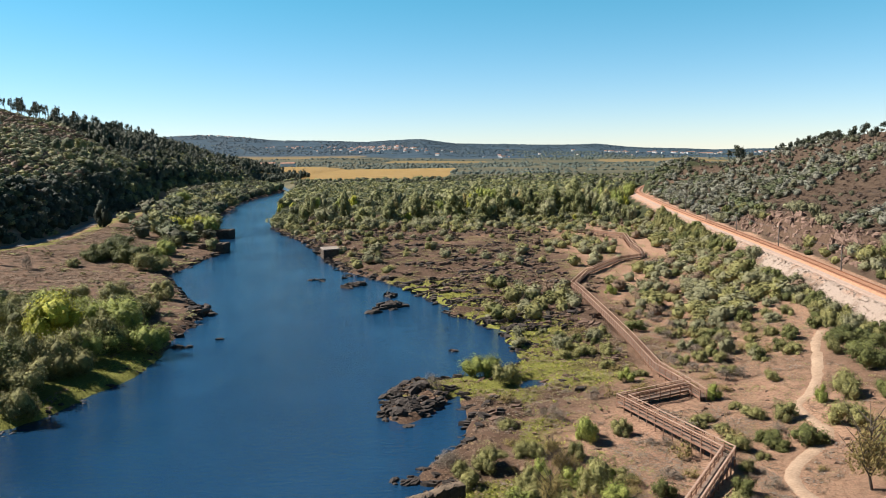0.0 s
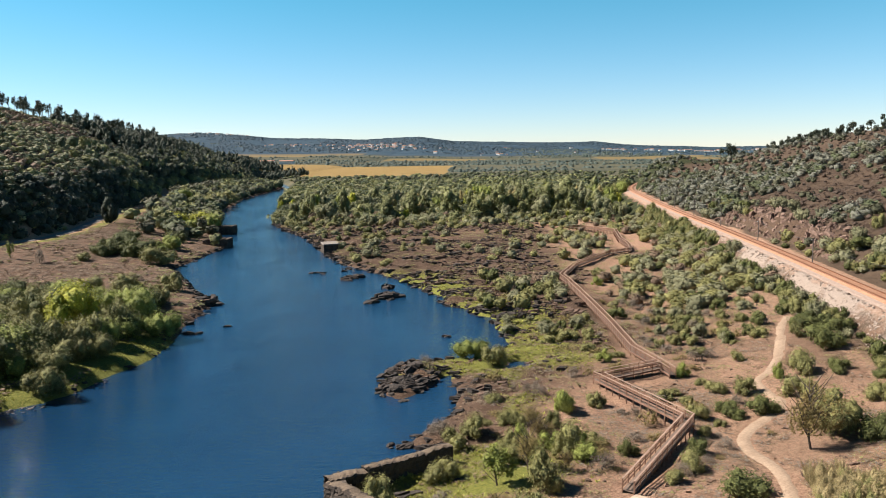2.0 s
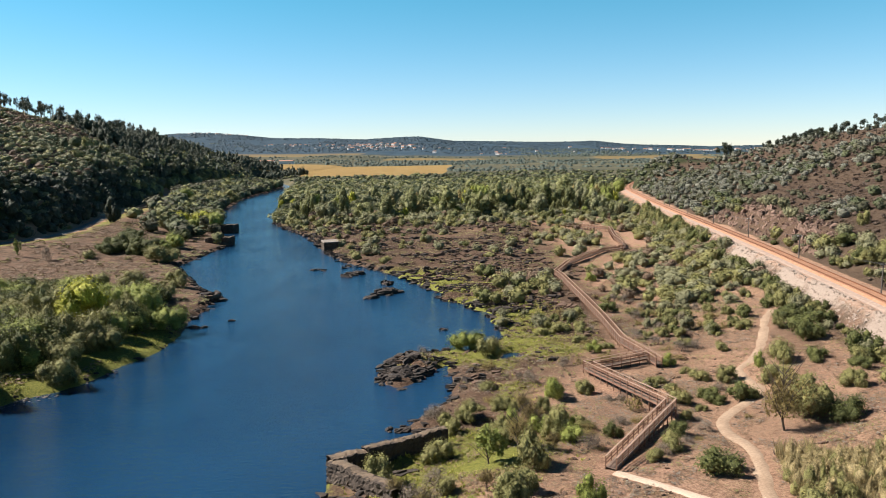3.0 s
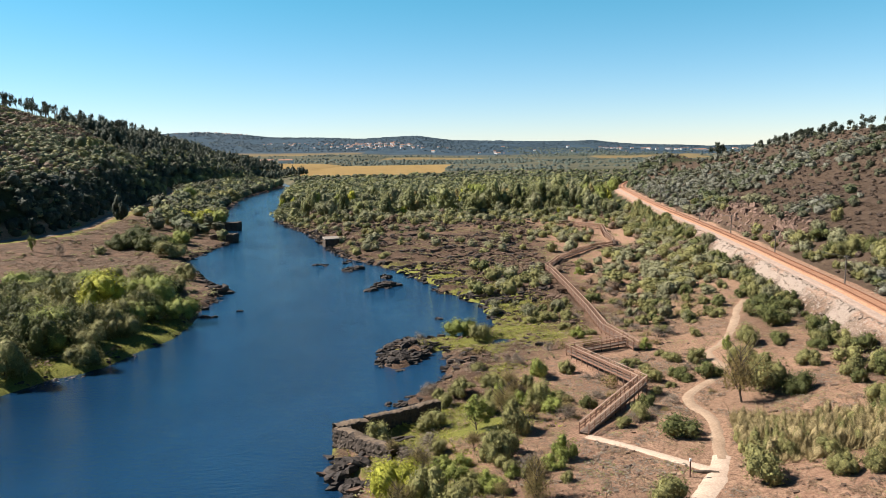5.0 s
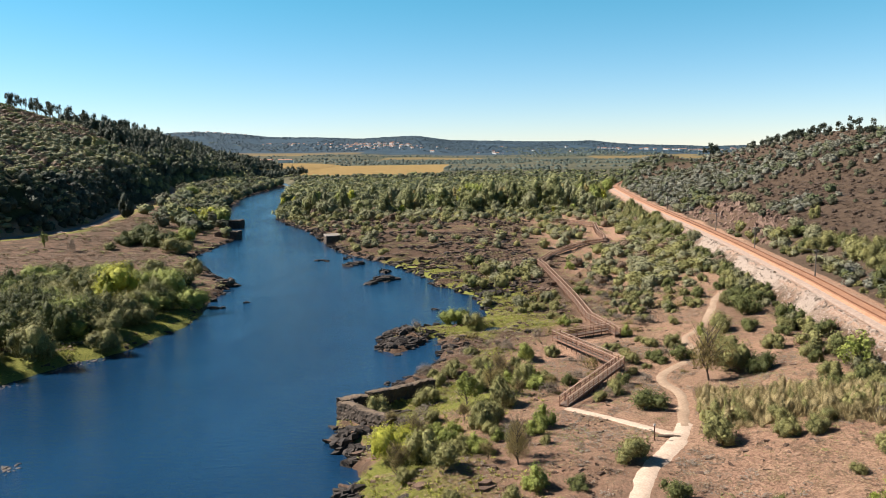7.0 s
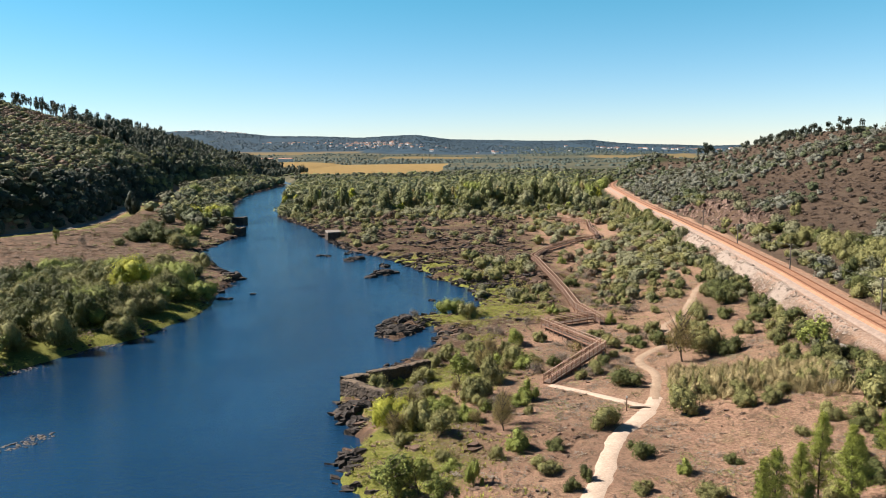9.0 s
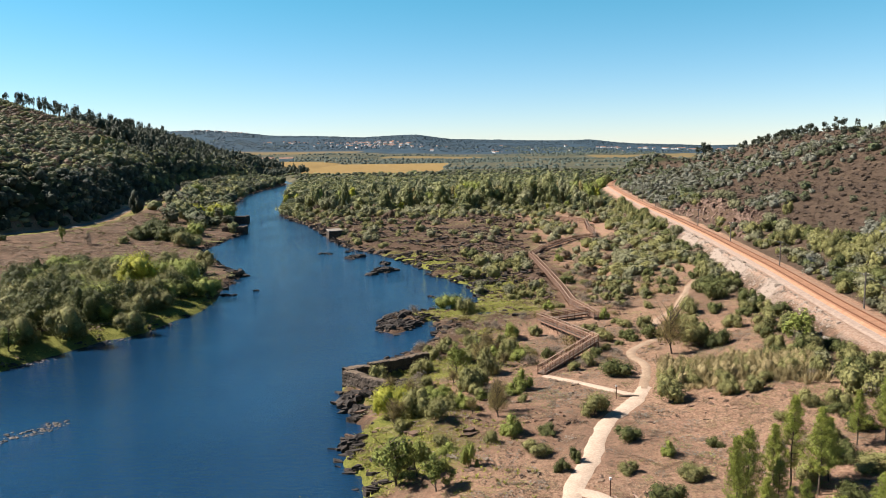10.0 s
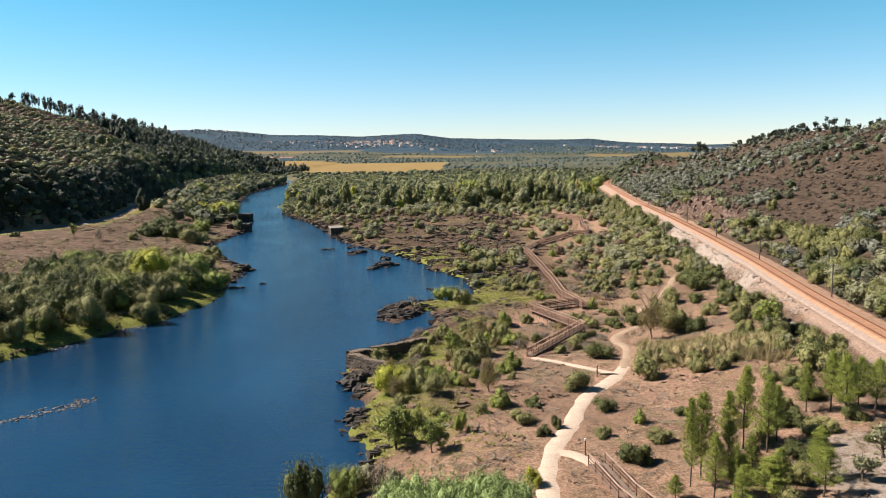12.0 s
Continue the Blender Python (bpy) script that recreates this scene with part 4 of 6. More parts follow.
def boulders():
    rng = np.random.default_rng(8)
    ms = [mesh_from("boulder", v, f, M_ROCK) for v, f in LEDGES[:2] + ROCKS[2:7]] + [mesh_from("boulder", v, f, M_ROCK_RED) for v, f in ROCKS[:2]]
    spots = []
    for cx, cy, n, spread, big in ((-8.6, 93.5, 46, 3.0, 1.7), (-10.6, 89.0, 12, 1.2, 1.5), (-37.4, 184.9, 4, 1.6, 1.6), (-28.5, 175.9, 10, 1.8, 2.6), (-17.0, 151.8, 16, 2.6, 2.8),
                                   (-18.7, 163.8, 8, 1.6, 2.4), (-4.0, 118.3, 2, 0.5, 1.4), (-42.8, 126.0, 2, 0.4, 1.3), (-47.3, 122.7, 7, 1.5, 1.4), (-10.8, 50.5, 22, 1.8, 1.9),
                                   (-9.2, 46.4, 12, 1.2, 1.6), (-8.6, 37.2, 16, 1.2, 1.4), (-7.8, 71.0, 9, 1.2, 1.0), (-52, 146, 12, 2.4, 2.2), (-55.5, 151, 8, 2.0, 2.2), (-32, 190.5, 6, 2.0, 1.4)):
        for _ in range(n):
            spots.append((cx + rng.normal(0, spread * 0.55), cy + rng.normal(0, spread * 0.8), big * rng.uniform(0.35, 1.0)))
    for x, y, s in spots:
        if y < 62 and ground_z(x, y) < -0.3:
            continue
        z = max(ground_z(x, y), -0.12 * s)
        ob = new("boulder", ms[rng.integers(len(ms) - 2) if rng.uniform() < 0.9 else len(ms) - 1 - rng.integers(2)])
        ob.matrix_basis = pose(x, y, z + 0.1 * s, rng.normal(0, 10), rng.normal(0, 10), rng.normal(15, 35)) @ Matrix.Diagonal((s * 1.5, s * 1.25, s * 1.2, 1))
        tagged(ob, "dark layered river boulder lying in shallow water" if x < 0 else "dark layered boulder", "rock", "river boulders")
    pts = []
    for cx, cy, sx, sy, n in ((-44.9, 41.5, 2.2, 3.4, 150), (-49.4, 37.0, 1.6, 0.7, 40), (-60.8, 69, 2.0, 3.4, 90), (-56, 81, 2.4, 2.6, 70), (-51, 92, 1.2, 3.0, 40)):
        u = rng.normal(0, 1, (n, 2))
        t = rng.uniform(-1, 1, n)
        pts += [(cx + a * sx * 0.35 + w * sx, cy + b * 0.4 + w * sy, 0.0, q, q * 0.6) for (a, b), w, q in zip(u, t, rng.uniform(0.12, 0.75, n) ** 1.4)]
    tagged(new("gravel_bar", scatter_mesh("gravel_bar", pts, ROCKS, M_COBBLE, rng, 0.1, 0.0, True)), "low bar of pale cobbles breaking the water", "gravel", kind="stuff")


boulders()


def rough_wall(name, a, b, thick, z0, z1, mat, seed, parent, label=""):
    """A run of weathered masonry between two plan points, with an uneven face and a worn top."""
    rng = np.random.default_rng(seed)
    a, b = np.array(a, float), np.array(b, float)
    ln = np.linalg.norm(b - a)
    d = (b - a) / ln
    nrm = np.array([-d[1], d[0]])
    n = max(4, int(ln / 0.22))
    u = np.linspace(0, ln, n)
    rows = max(5, int((z1 - z0) / 0.24))
    hs = np.linspace(0, 1, rows)
    prof = [(-1.08 + 0.12 * h, h) for h in hs] + [(w, 1.0) for w in (-0.6, 0.0, 0.6)] + [(1.08 - 0.12 * h, h) for h in hs[::-1]]
    crest = z1 + (fbm(u * 0.5, u * 0 + seed, 3, seed) - 0.5) * 0.5
    vs = []
    for i in [0] + list(range(n)) + [n - 1]:
        end = len(vs) in (0, n + 1)
        for k, (w, h) in enumerate(prof):
            j = rng.normal(0, 0.05, 3)
            c = a + d * (u[i] + j[0]) + nrm * (0.0 if end else w * thick / 2 + j[1] + 0.03 * (-1) ** int(h * rows) * np.sign(w) * (h < 0.95) + 0.25 * (vnoise(u[i] * 0.9 + 40, h * 3.0, seed) - 0.5) * np.sign(w))
            vs.append((c[0], c[1], z0 + (crest[i] - z0) * h + j[2] * (h > 0.05)))
    m = len(prof)
    i, k = np.meshgrid(np.arange(n + 1), np.arange(m - 1), indexing="ij")
    q = (i * m + k).ravel()
    part(name, mesh_from(name, np.array(vs), np.stack([q, q + 1, q + m + 1, q + m], 1), mat), parent, label)
    tops = []
    for w in np.linspace(-0.42, 0.42, 4):
        c = a[None] + d[None] * u[:, None] + nrm[None] * (w * thick + rng.normal(0, 0.04, (n, 1)))
        tops.append(np.column_stack([c, crest + (0.07 if abs(w) < 0.3 else -0.02) + rng.normal(0, 0.02, n)]))
    i, k = np.meshgrid(np.arange(3), np.arange(n - 1), indexing="ij")
    q = (i * n + k).ravel()
    part("coping", mesh_from("coping", np.concatenate(tops), np.stack([q, q + 1, q + n + 1, q + n], 1), M_CAP), parent, "worn earthy wall top")


def masonry():
    w = thing("stone_weir", 0, 0, 0, "ruined dark stone weir with pale worn top at the water", "ruin")
    rough_wall("wall", (-2.0, 65.4), (-9.4, 60.0), 1.1, -0.6, 2.5, M_STONE, 1, w, "dark rough masonry wall")
    rough_wall("wall", (-9.4, 60.0), (-12.4, 57.9), 1.5, -0.6, 2.3, M_STONE, 2, w, "dark rough masonry wall")
    rough_wall("wall", (-12.2, 57.9), (-5.4, 51.4), 1.3, -0.6, 2.3, M_STONE, 3, w, "dark rough masonry wall")
    k = thing("concrete_pier", -43.2, 225.0, 0, "dark masonry pier with a pale sloping slab top", "pier")
    rough_wall("block", (-1.9, -0.9), (2.2, 0.9), 3.6, -0.6, 2.5, M_STONE, 9, k, "dark masonry block")
    part("slab", mesh_from("slab", *box_arrays(0.3, 0.1, 2.78, 3.4, 5.0, 0.34, 0.45 + math.pi / 2, 0.13), M_ROCK_PALE), k, "pale worn slab top")
    for x, y, h in ((-82.5, 240.5, 2.9), (-93.5, 281, 3.2)):
        m = thing("mill_ruin", x, y, 0, "dark square masonry ruin standing in the river edge", "ruin", "river ruins")
        rough_wall("wall", (-3.4, -2.6), (3.4, -2.6), 1.0, -0.6, h, M_STONE, 4, m)
        rough_wall("wall", (3.4, -3.1), (3.4, 3.4), 1.0, -0.6, h, M_STONE, 5, m)
        rough_wall("wall", (-3.4, -3.1), (-3.4, 3.4), 1.0, -0.6, h - 0.4, M_STONE, 6, m)
        rough_wall("wall", (-3.4, 2.8), (3.4, 2.8), 1.0, -0.6, h - 0.2, M_STONE, 7, m)
    v = thing("verge_wall", -140, 340, ROAD_Z, "low pale wall along the road verge", "wall")
    rough_wall("wall", (-8, -52), (-9.5, 38), 0.5, -0.9, 0.5, M_CONCRETE, 8, v)
    c = thing("concrete_slab", 49.6, 59.6, 0, "cracked white concrete culvert slab below the railway", "slab")
    c.matrix_basis = pose(49.6, 59.6, ground_z(49.6, 59.6) + 0.35, 6, -16, 32)
    part("slab", mesh_from("slab", *box_arrays(0, 0, 0.1, 2.4, 1.5, 0.24), M_CONCRETE), c)
    part("headwall", mesh_from("headwall", *box_arrays(0.1, 0.45, -0.45, 2.0, 0.35, 0.8), M_CONCRETE), c)
    lg = thing("log", 21.6, 44.6, ground_z(21.6, 44.6), "dark weathered log lying beside the sandy path", "log")
    part("trunk", mesh_from("trunk", *tube([(-1.0, 0.1, 0.1), (-0.3, 0, 0.12), (0.4, 0.02, 0.12), (1.1, -0.08, 0.1)], (0.13, 0.15, 0.14, 0.1), 8), M_BARK), lg)
    for x, y in ((20.0, 43.6), (15.0, 19.6)):
        g = thing("marker_post", x, y, ground_z(x, y), "slim wooden trail marker post with a white cap", "marker post", "trail markers")
        part("post", mesh_from("post", *box_arrays(0, 0, 0.6, 0.1, 0.1, 1.6), M_WOOD), g)
        part("cap", mesh_from("cap", *box_arrays(0, 0, 1.5, 0.16, 0.16, 0.2), M_WHITE), g, "white painted marker cap")


masonry()

# ---- planting plan: x, y, width, height ----
SPOTS_OLIVE = [(16.8, 38.5, 3.9, 2.9), (17.4, 24.2, 2.2, 1.3), (22.3, 22.9, 3, 1.5), (25.7, 42.8, 4.8, 3.7), (35.3, 67.9, 6.9, 5.2), (31.6, 41.7, 3, 2.3), (33.9, 41.1, 2.7, 2), (31.9, 82.5, 3.4, 2.3), (43.1, 74.5, 3.6, 2.5), (49.6, 52.3, 3, 1.9), (49.3, 45.9, 3.5, 2.4), (42.9, 38.9, 3.2, 2.3), (37.3, 35.3, 2.8, 2.2), (30.7, 19.8, 2.6, 2.6), (35.6, 19.5, 3.6, 2), (-7.8, 56.1, 3.5, 3.3), (-1.8, 41.1, 4.3, 4), (3.9, 48.2, 3.6, 4), (10, 28.7, 3, 1.7), (4.1, 47.4, 3.2, 3.2), (6.2, 56.4, 3.6, 4.2), (9.3, 65.6, 4, 3.7), (4.8, 50.6, 3.4, 2.8), (14.9, 111, 4, 2.4)]
SPOTS_OLIVE_MORE = [(14.3, 79.9, 2.7, 2.2), (3.1, 98.1, 4.3, 3.6), (40.1, 86.6, 4.4, 3.5), (36.5, 78.9, 4.9, 3.4), (45.7, 102.3, 2.7, 2.2), (35.5, 96.1, 2.5, 1.8), (30.1, 106.9, 2.8, 2), (3.8, 67.6, 3, 2.7), (8.8, 64.7, 2.8, 2.8), (-57, 93.7, 7.6, 5.5), (-56.3, 101.1, 5.9, 5.6), (-61.3, 92.6, 7.5, 6.1), (-72.3, 115.9, 5.1, 4.2), (-77.4, 145, 7.4, 4.8), (-72.4, 150.6, 6.6, 4.4), (-64, 155, 6.8, 5.1), (-84.3, 194.9, 10.7, 6.4), (-144.2, 397.4, 17.4, 8.1), (-101.3, 190.5, 4.7, 2.5), (-144.3, 438.4, 19.2, 9), (-66.9, 67.9, 5.2, 5.2), (-65.8, 74.8, 7.3, 6.4)]
SPOTS_OLIVE_LEFT = [(-61.2, 79.8, 8.6, 7.6), (-53.8, 86.5, 6, 5), (-74.1, 112.8, 9.5, 7.1), (-81.1, 109.9, 9.4, 5.8), (-82.3, 97.4, 8.6, 5.4), (-54.6, 100.6, 6.6, 5.5), (-80.4, 145.8, 5.7, 2.9)]
SPOTS_DARK = [(18.8, 31.3, 3.4, 2), (26.1, 29, 2.1, 1.3), (19.1, 17.9, 3.5, 2.5), (22.4, 54.8, 5.5, 2.9), (37.7, 64.8, 4.6, 3.4), (28.1, 77, 3.1, 1.9), (43.9, 85.6, 3.4, 2.2), (46.8, 80.5, 3.2, 1.9), (47, 96.7, 6.1, 3.4), (52.8, 103.6, 5, 2.7), (48.9, 57.1, 3.5, 2.3), (38.3, 31.7, 2.7, 1.8), (33.6, 22.5, 2.6, 1.6), (39.6, 21.8, 2.6, 2.1), (11.4, 33.5, 2.8, 1.5), (13.1, 26.6, 1.7, 1.7), (11.8, 24.5, 1.7, 1.5), (27.9, 75.4, 3, 1.5), (24.9, 124.3, 4.4, 2.4), (28.1, 75.4, 3, 1.8)]
SPOTS_DARK_MORE = [(31.4, 75.9, 3.9, 2.8), (48.6, 106.4, 5.4, 2.8), (46.9, 94.7, 4.2, 4.2), (48.2, 100.9, 3.7, 2.9), (31.3, 102.3, 1.9, 1), (32.6, 115.6, 3.8, 2.5), (-100.8, 199.6, 7.3, 4.1), (-100.7, 209, 9.2, 6.1), (-92.9, 205.4, 10.5, 6.8), (-105, 225.2, 9.9, 4.9), (-102.4, 215.9, 9.5, 4.7), (-131.4, 177.6, 3.3, 2.3)]
SPOTS_LIGHT = [(26.7, 157.2, 3.2, 2.4), (27.1, 91, 2.7, 2.2), (21.5, 27.5, 1.9, 1.8), (45.9, 57.9, 2.8, 5.7), (1.1, 22.4, 1.8, 4), (9.9, 47.9, 2.9, 2.9), (3.9, 26.4, 1.9, 2.8), (37, 85.6, 2, 2.5), (2.3, 57.9, 4.3, 4.6), (18.1, 97.5, 2.7, 2), (10.8, 79.4, 3.2, 2.3), (-0.2, 102.3, 5.6, 3.6), (10.3, 78.1, 2.8, 3), (5.1, 68.6, 2.5, 3), (-60.6, 119, 7.8, 7.4), (-56.3, 121.2, 9.8, 8.4), (-50.6, 115.9, 6.4, 5.1), (-56, 107.2, 6.3, 5.5), (-90, 219.2, 7.2, 4.8), (-97.1, 280.9, 8.2, 9.2), (-155.2, 403, 14.7, 8.2), (-61.3, 92.9, 9.4, 7.3), (-65.3, 71.5, 4.5, 4.9)]
SPOTS_YELLOW = [(-4.8, 43.1, 5.6, 4.4), (9.9, 13.5, 1.9, 2.1), (-64.5, 114.0, 10.5, 9.4), (-112.6, 285.6, 9.4, 6.7), (-104.2, 286.1, 10.5, 8.4)]
SPOTS_BROWN = [(31.5, 64.2, 6.2, 7.4), (6.9, 38.4, 3.2, 4.2), (6.8, 40.2, 2.4, 4.4), (5.1, 61.1, 3.8, 3.8)]
SPOTS_PINE = [(22.4, 12.7, 1.6, 6.9), (23.6, 14, 1.8, 7), (23.5, 10.3, 1.8, 4.9), (25.1, 10, 1.6, 4), (28.7, 18.8, 2, 7), (30.2, 17.4, 2, 6.4), (27.4, 18.7, 1.7, 5), (39.1, 22, 2.1, 5.9), (38.6, 24.1, 1.9, 5.4), (42, 22.9, 2.1, 4.8), (30.7, 8, 1.9, 3.8), (27.1, 8.8, 2.2, 3.4), (20.7, 10.8, 1.2, 1.8)]
SPOTS_OLIVETREE = [(37.5, 12.8, 3.6, 3.6), (34.2, 9.3, 2.5, 2.5)]
SPOTS_TWIG = [(-6.4, 97, 3.1, 2.4), (-108.2, 181.3, 4, 4)]
SPOTS_CYPRESS = [(-130.3, 266.6, 6.5, 9.3)]


SPOTS_POPLAR = [(-69.4, 318, 9, 19), (-58.7, 302, 10, 12.5), (-55.5, 325, 6.7, 18), (-43.2, 304, 10.5, 11.5), (-35.2, 315, 10, 13), (-26, 325, 11.5, 16), (-9.6, 330, 12.5, 16.5), (4.6, 325, 11, 14), (14, 336, 13, 18.5), (21, 341, 12, 17.5), (29.6, 320, 10, 11), (36, 346, 13, 16.5), (43, 348, 13, 17), (50.1, 340, 9.5, 16), (56, 330, 10, 11.5), (63.2, 320, 8, 8), (-72, 300, 8.5, 8), (-39.6, 292, 9, 7.5)]


# ---- shrubs and trees ----
def shrub_kind(name, mat, seeds, leaf, label, group, n=2300, w=3.0, h=2.2, lumps=10, twigs=True, fill=0.7):
    """Templates for one kind of shrub, each with leaves and stems, standing far below ground level until copied."""
    out = []
    for k in seeds:
        root = thing(name, 0, 0, 0, label, "shrub", group)
        part("foliage", crown_mesh("foliage", mat, k, n, w / 2, h, 0.0, leaf, lumps, 0.62, fill=fill), root)
        if twigs:
            part("stem", limb_mesh("stem", M_BARK, k, h * 0.7, 0.07, 3, w * 0.36, 0.05, 0.2, 0.7), root, "thin brown branching stem")
        out.append((root, w, h))
    return out


def tree_kind(name, mat, seeds, label, category, group, h, w, n, leaf, base, trunk_r, nlimb, lumps=12, lump=0.45, rise=0.8, fill=0.7, aspect=1.5):
    out = []
    for k in seeds:
        root = thing(name, 0, 0, 0, label, category, group)
        part("trunk", limb_mesh("trunk", M_BARK, k, h * 0.86, trunk_r, nlimb, w * 0.45, base / h, 0.1, rise), root, "brown bark trunk and limbs")
        part("crown", crown_mesh("crown", mat, k + 50, n, w / 2, h, base, leaf, lumps, lump, aspect, False, fill), root)
        out.append((root, w, h))
    return out


USED = set()


def plant(kinds, spots, seed):
    rng = np.random.default_rng(seed)
    for x, y, w, h in spots:
        root, w0, h0 = kinds[rng.integers(len(kinds))]
        g = ground_z(x, y) - 0.08
        m = pose(x, y, g, 0, 0, rng.uniform(0, 360)) @ Matrix.Diagonal((w / w0, w / w0 * rng.uniform(0.9, 1.1), h / h0, 1))
        if root.name in USED:
            copy_thing(root, m @ Matrix.Diagonal((*(1 / q for q in root.matrix_basis.to_scale()), 1)))
        else:
            USED.add(root.name)
            root.matrix_basis = m


K_OLIVE = shrub_kind("olive_shrub", LEAF["olive"], (1, 2, 3, 4), 0.082, "grey-green rounded scrub bush on dry ground", "grey-green scrub")
K_DARK = shrub_kind("dark_shrub", LEAF["dark"], (5, 6, 7), 0.082, "dense dark green evergreen bush on dry ground", "dark evergreen bushes")
K_LIGHT = shrub_kind("willow_shrub", LEAF["light"], (8, 9), 0.082, "fresh green leafy bush near the river", "fresh green bushes")
K_YELLOW = shrub_kind("yellow_shrub", LEAF["yellow"], (10, 11), 0.082, "yellow-green leafy bush among the scrub", "yellow-green bushes")
K_TWIG = shrub_kind("bare_shrub", LEAF["twig"], (12, 13), 0.075, "bare greyish twiggy bush", "bare twiggy bushes", 1100, fill=0.22)
K_DRY = shrub_kind("dry_shrub", LEAF["brown"], (46, 47), 0.07, "half-dead brown bush on dry ground", "brown dry bushes", 1000, fill=0.3)
K_BIG = shrub_kind("bank_tree", LEAF["light"], (14, 15, 16), 0.18, "large bushy green willow on the river bank", "bank willows", 3600, 8.0, 7.0, 13)
K_BIGO = shrub_kind("sallow", LEAF["olive"], (17, 18, 19), 0.18, "large grey-green sallow bush on the river bank", "bank sallows", 3600, 8.0, 6.0, 13)
K_BIGD = shrub_kind("laurel", LEAF["dark"], (20, 21), 0.18, "large dark green bush above the river bank", "dark bank bushes", 3600, 8.0, 5.5, 13)
K_BIGY = shrub_kind("yellow_willow", LEAF["yellow"], (22, 23), 0.18, "large yellowing willow on the river bank", "yellow bank willows", 3600, 8.0, 6.5, 13)
K_FAR = shrub_kind("olive_shrub", LEAF["olive"], (24, 25), 0.13, "grey-green rounded scrub bush on dry ground", "grey-green scrub", 850)
K_FARD = shrub_kind("dark_shrub", LEAF["dark"], (26,), 0.13, "dense dark green evergreen bush on dry ground", "dark evergreen bushes", 850)
K_SILVER = shrub_kind("silver_shrub", LEAF["silver"], (27, 28), 0.13, "silvery olive bush at the foot of the slope", "silvery bushes", 850)
K_TREE = tree_kind("young_ash", LEAF["light"], (30, 31), "young green broadleaf tree with a thin trunk", "tree", "young green trees", 4.5, 3.6, 1300, 0.15, 0.5, 0.08, 12, 14, 0.34, 0.9, 0.35)
K_BROWN = tree_kind("autumn_tree", LEAF["brown"], (33, 34), "sparse brown-leaved tree with bare branches", "tree", "sparse brown trees", 6.0, 6.5, 2600, 0.13, 1.0, 0.14, 26, 16, 0.42, 0.9, 0.12)
K_OLTREE = tree_kind("olive_tree", LEAF["silver"], (36,), "small silvery olive tree on bare earth", "tree", "olive trees", 2.6, 2.6, 900, 0.13, 0.6, 0.12, 7, 8, 0.45)
K_CYP = tree_kind("dark_cypress", LEAF["wood"], (38,), "dense dark conifer beside the road", "tree", "roadside conifers", 9.0, 6.5, 2600, 0.22, 0.1, 0.2, 6, 18, 0.6, fill=0.9)


def pine_template(seed, h, w):
    """Young pine: whorls of rising branches that carry needle tufts."""
    rng = np.random.default_rng(seed)
    root = thing("young_pine", 0, 0, 0, "young bright green pine with a bare lower trunk", "tree", "young pines")
    k = np.linspace(0, 1, 7)
    bend = np.stack([np.cumsum(rng.normal(0, 0.05, 7)), np.cumsum(rng.normal(0, 0.05, 7)), k * h - 0.25], 1)
    bend[0, :2] = 0
    pieces, tufts, dirs = [tube(bend, 0.085 * (1 - 0.85 * k), 7)], [], []
    level = 0.28
    while level < 0.97:
        n = rng.integers(4, 7)
        p0 = np.array([np.interp(level, k, bend[:, a]) for a in range(3)])
        ln = w * 0.60 * (1.06 - level) * rng.uniform(0.7, 1.2) * (1.0 if level > 0.36 else 0.75)
        for j in range(n):
            a = 2 * math.pi * (j + rng.uniform(-0.3, 0.3)) / n
            way = np.array([math.cos(a), math.sin(a), rng.uniform(0.1, 0.5)])
            q = np.linspace(0, 1, 4)[:, None]
            br = p0 + q * way * ln + np.array([0, 0, 0.25 * ln]) * q ** 2
            pieces.append(tube(br, 0.025 * (1 - 0.8 * q[:, 0]), 4))
            for u in np.linspace(0.3, 1.05, 6):
                c = p0 + u * way * ln + np.array([0, 0, 0.25 * ln]) * u ** 2
                m = 20
                tufts.append(c + rng.normal(0, 0.10, (m, 3)) + np.array([0, 0, 0.05]))
                dd = rng_unit(rng, m) + np.array([0, 0, 0.5])
                dirs.append(dd / np.linalg.norm(dd, axis=1)[:, None])
        level += rng.uniform(0.045, 0.085)
    top = bend[-1] + rng.normal(0, 0.09, (14, 3))
    tufts.append(top)
    dirs.append(rng_unit(rng, 14))
    v, f = join(pieces)
    part("trunk", mesh_from("trunk", v, f, M_BARK), root, "slim dark trunk with thin branches")
    p = np.concatenate(tufts)
    part("crown", mesh_from("crown", *leaf_sprays(rng, p, np.concatenate(dirs), 0.036, 6.5), LEAF["pine"]), root)
    return (root, w, h)


K_PINE = [pine_template(40 + k, 6.5, 3.4) for k in range(4)]


def grow(spots, small, big, seed, limit=5.0):
    plant(small, [s for s in spots if s[2] < limit], seed)
    plant(big, [s for s in spots if s[2] >= limit], seed + 1)


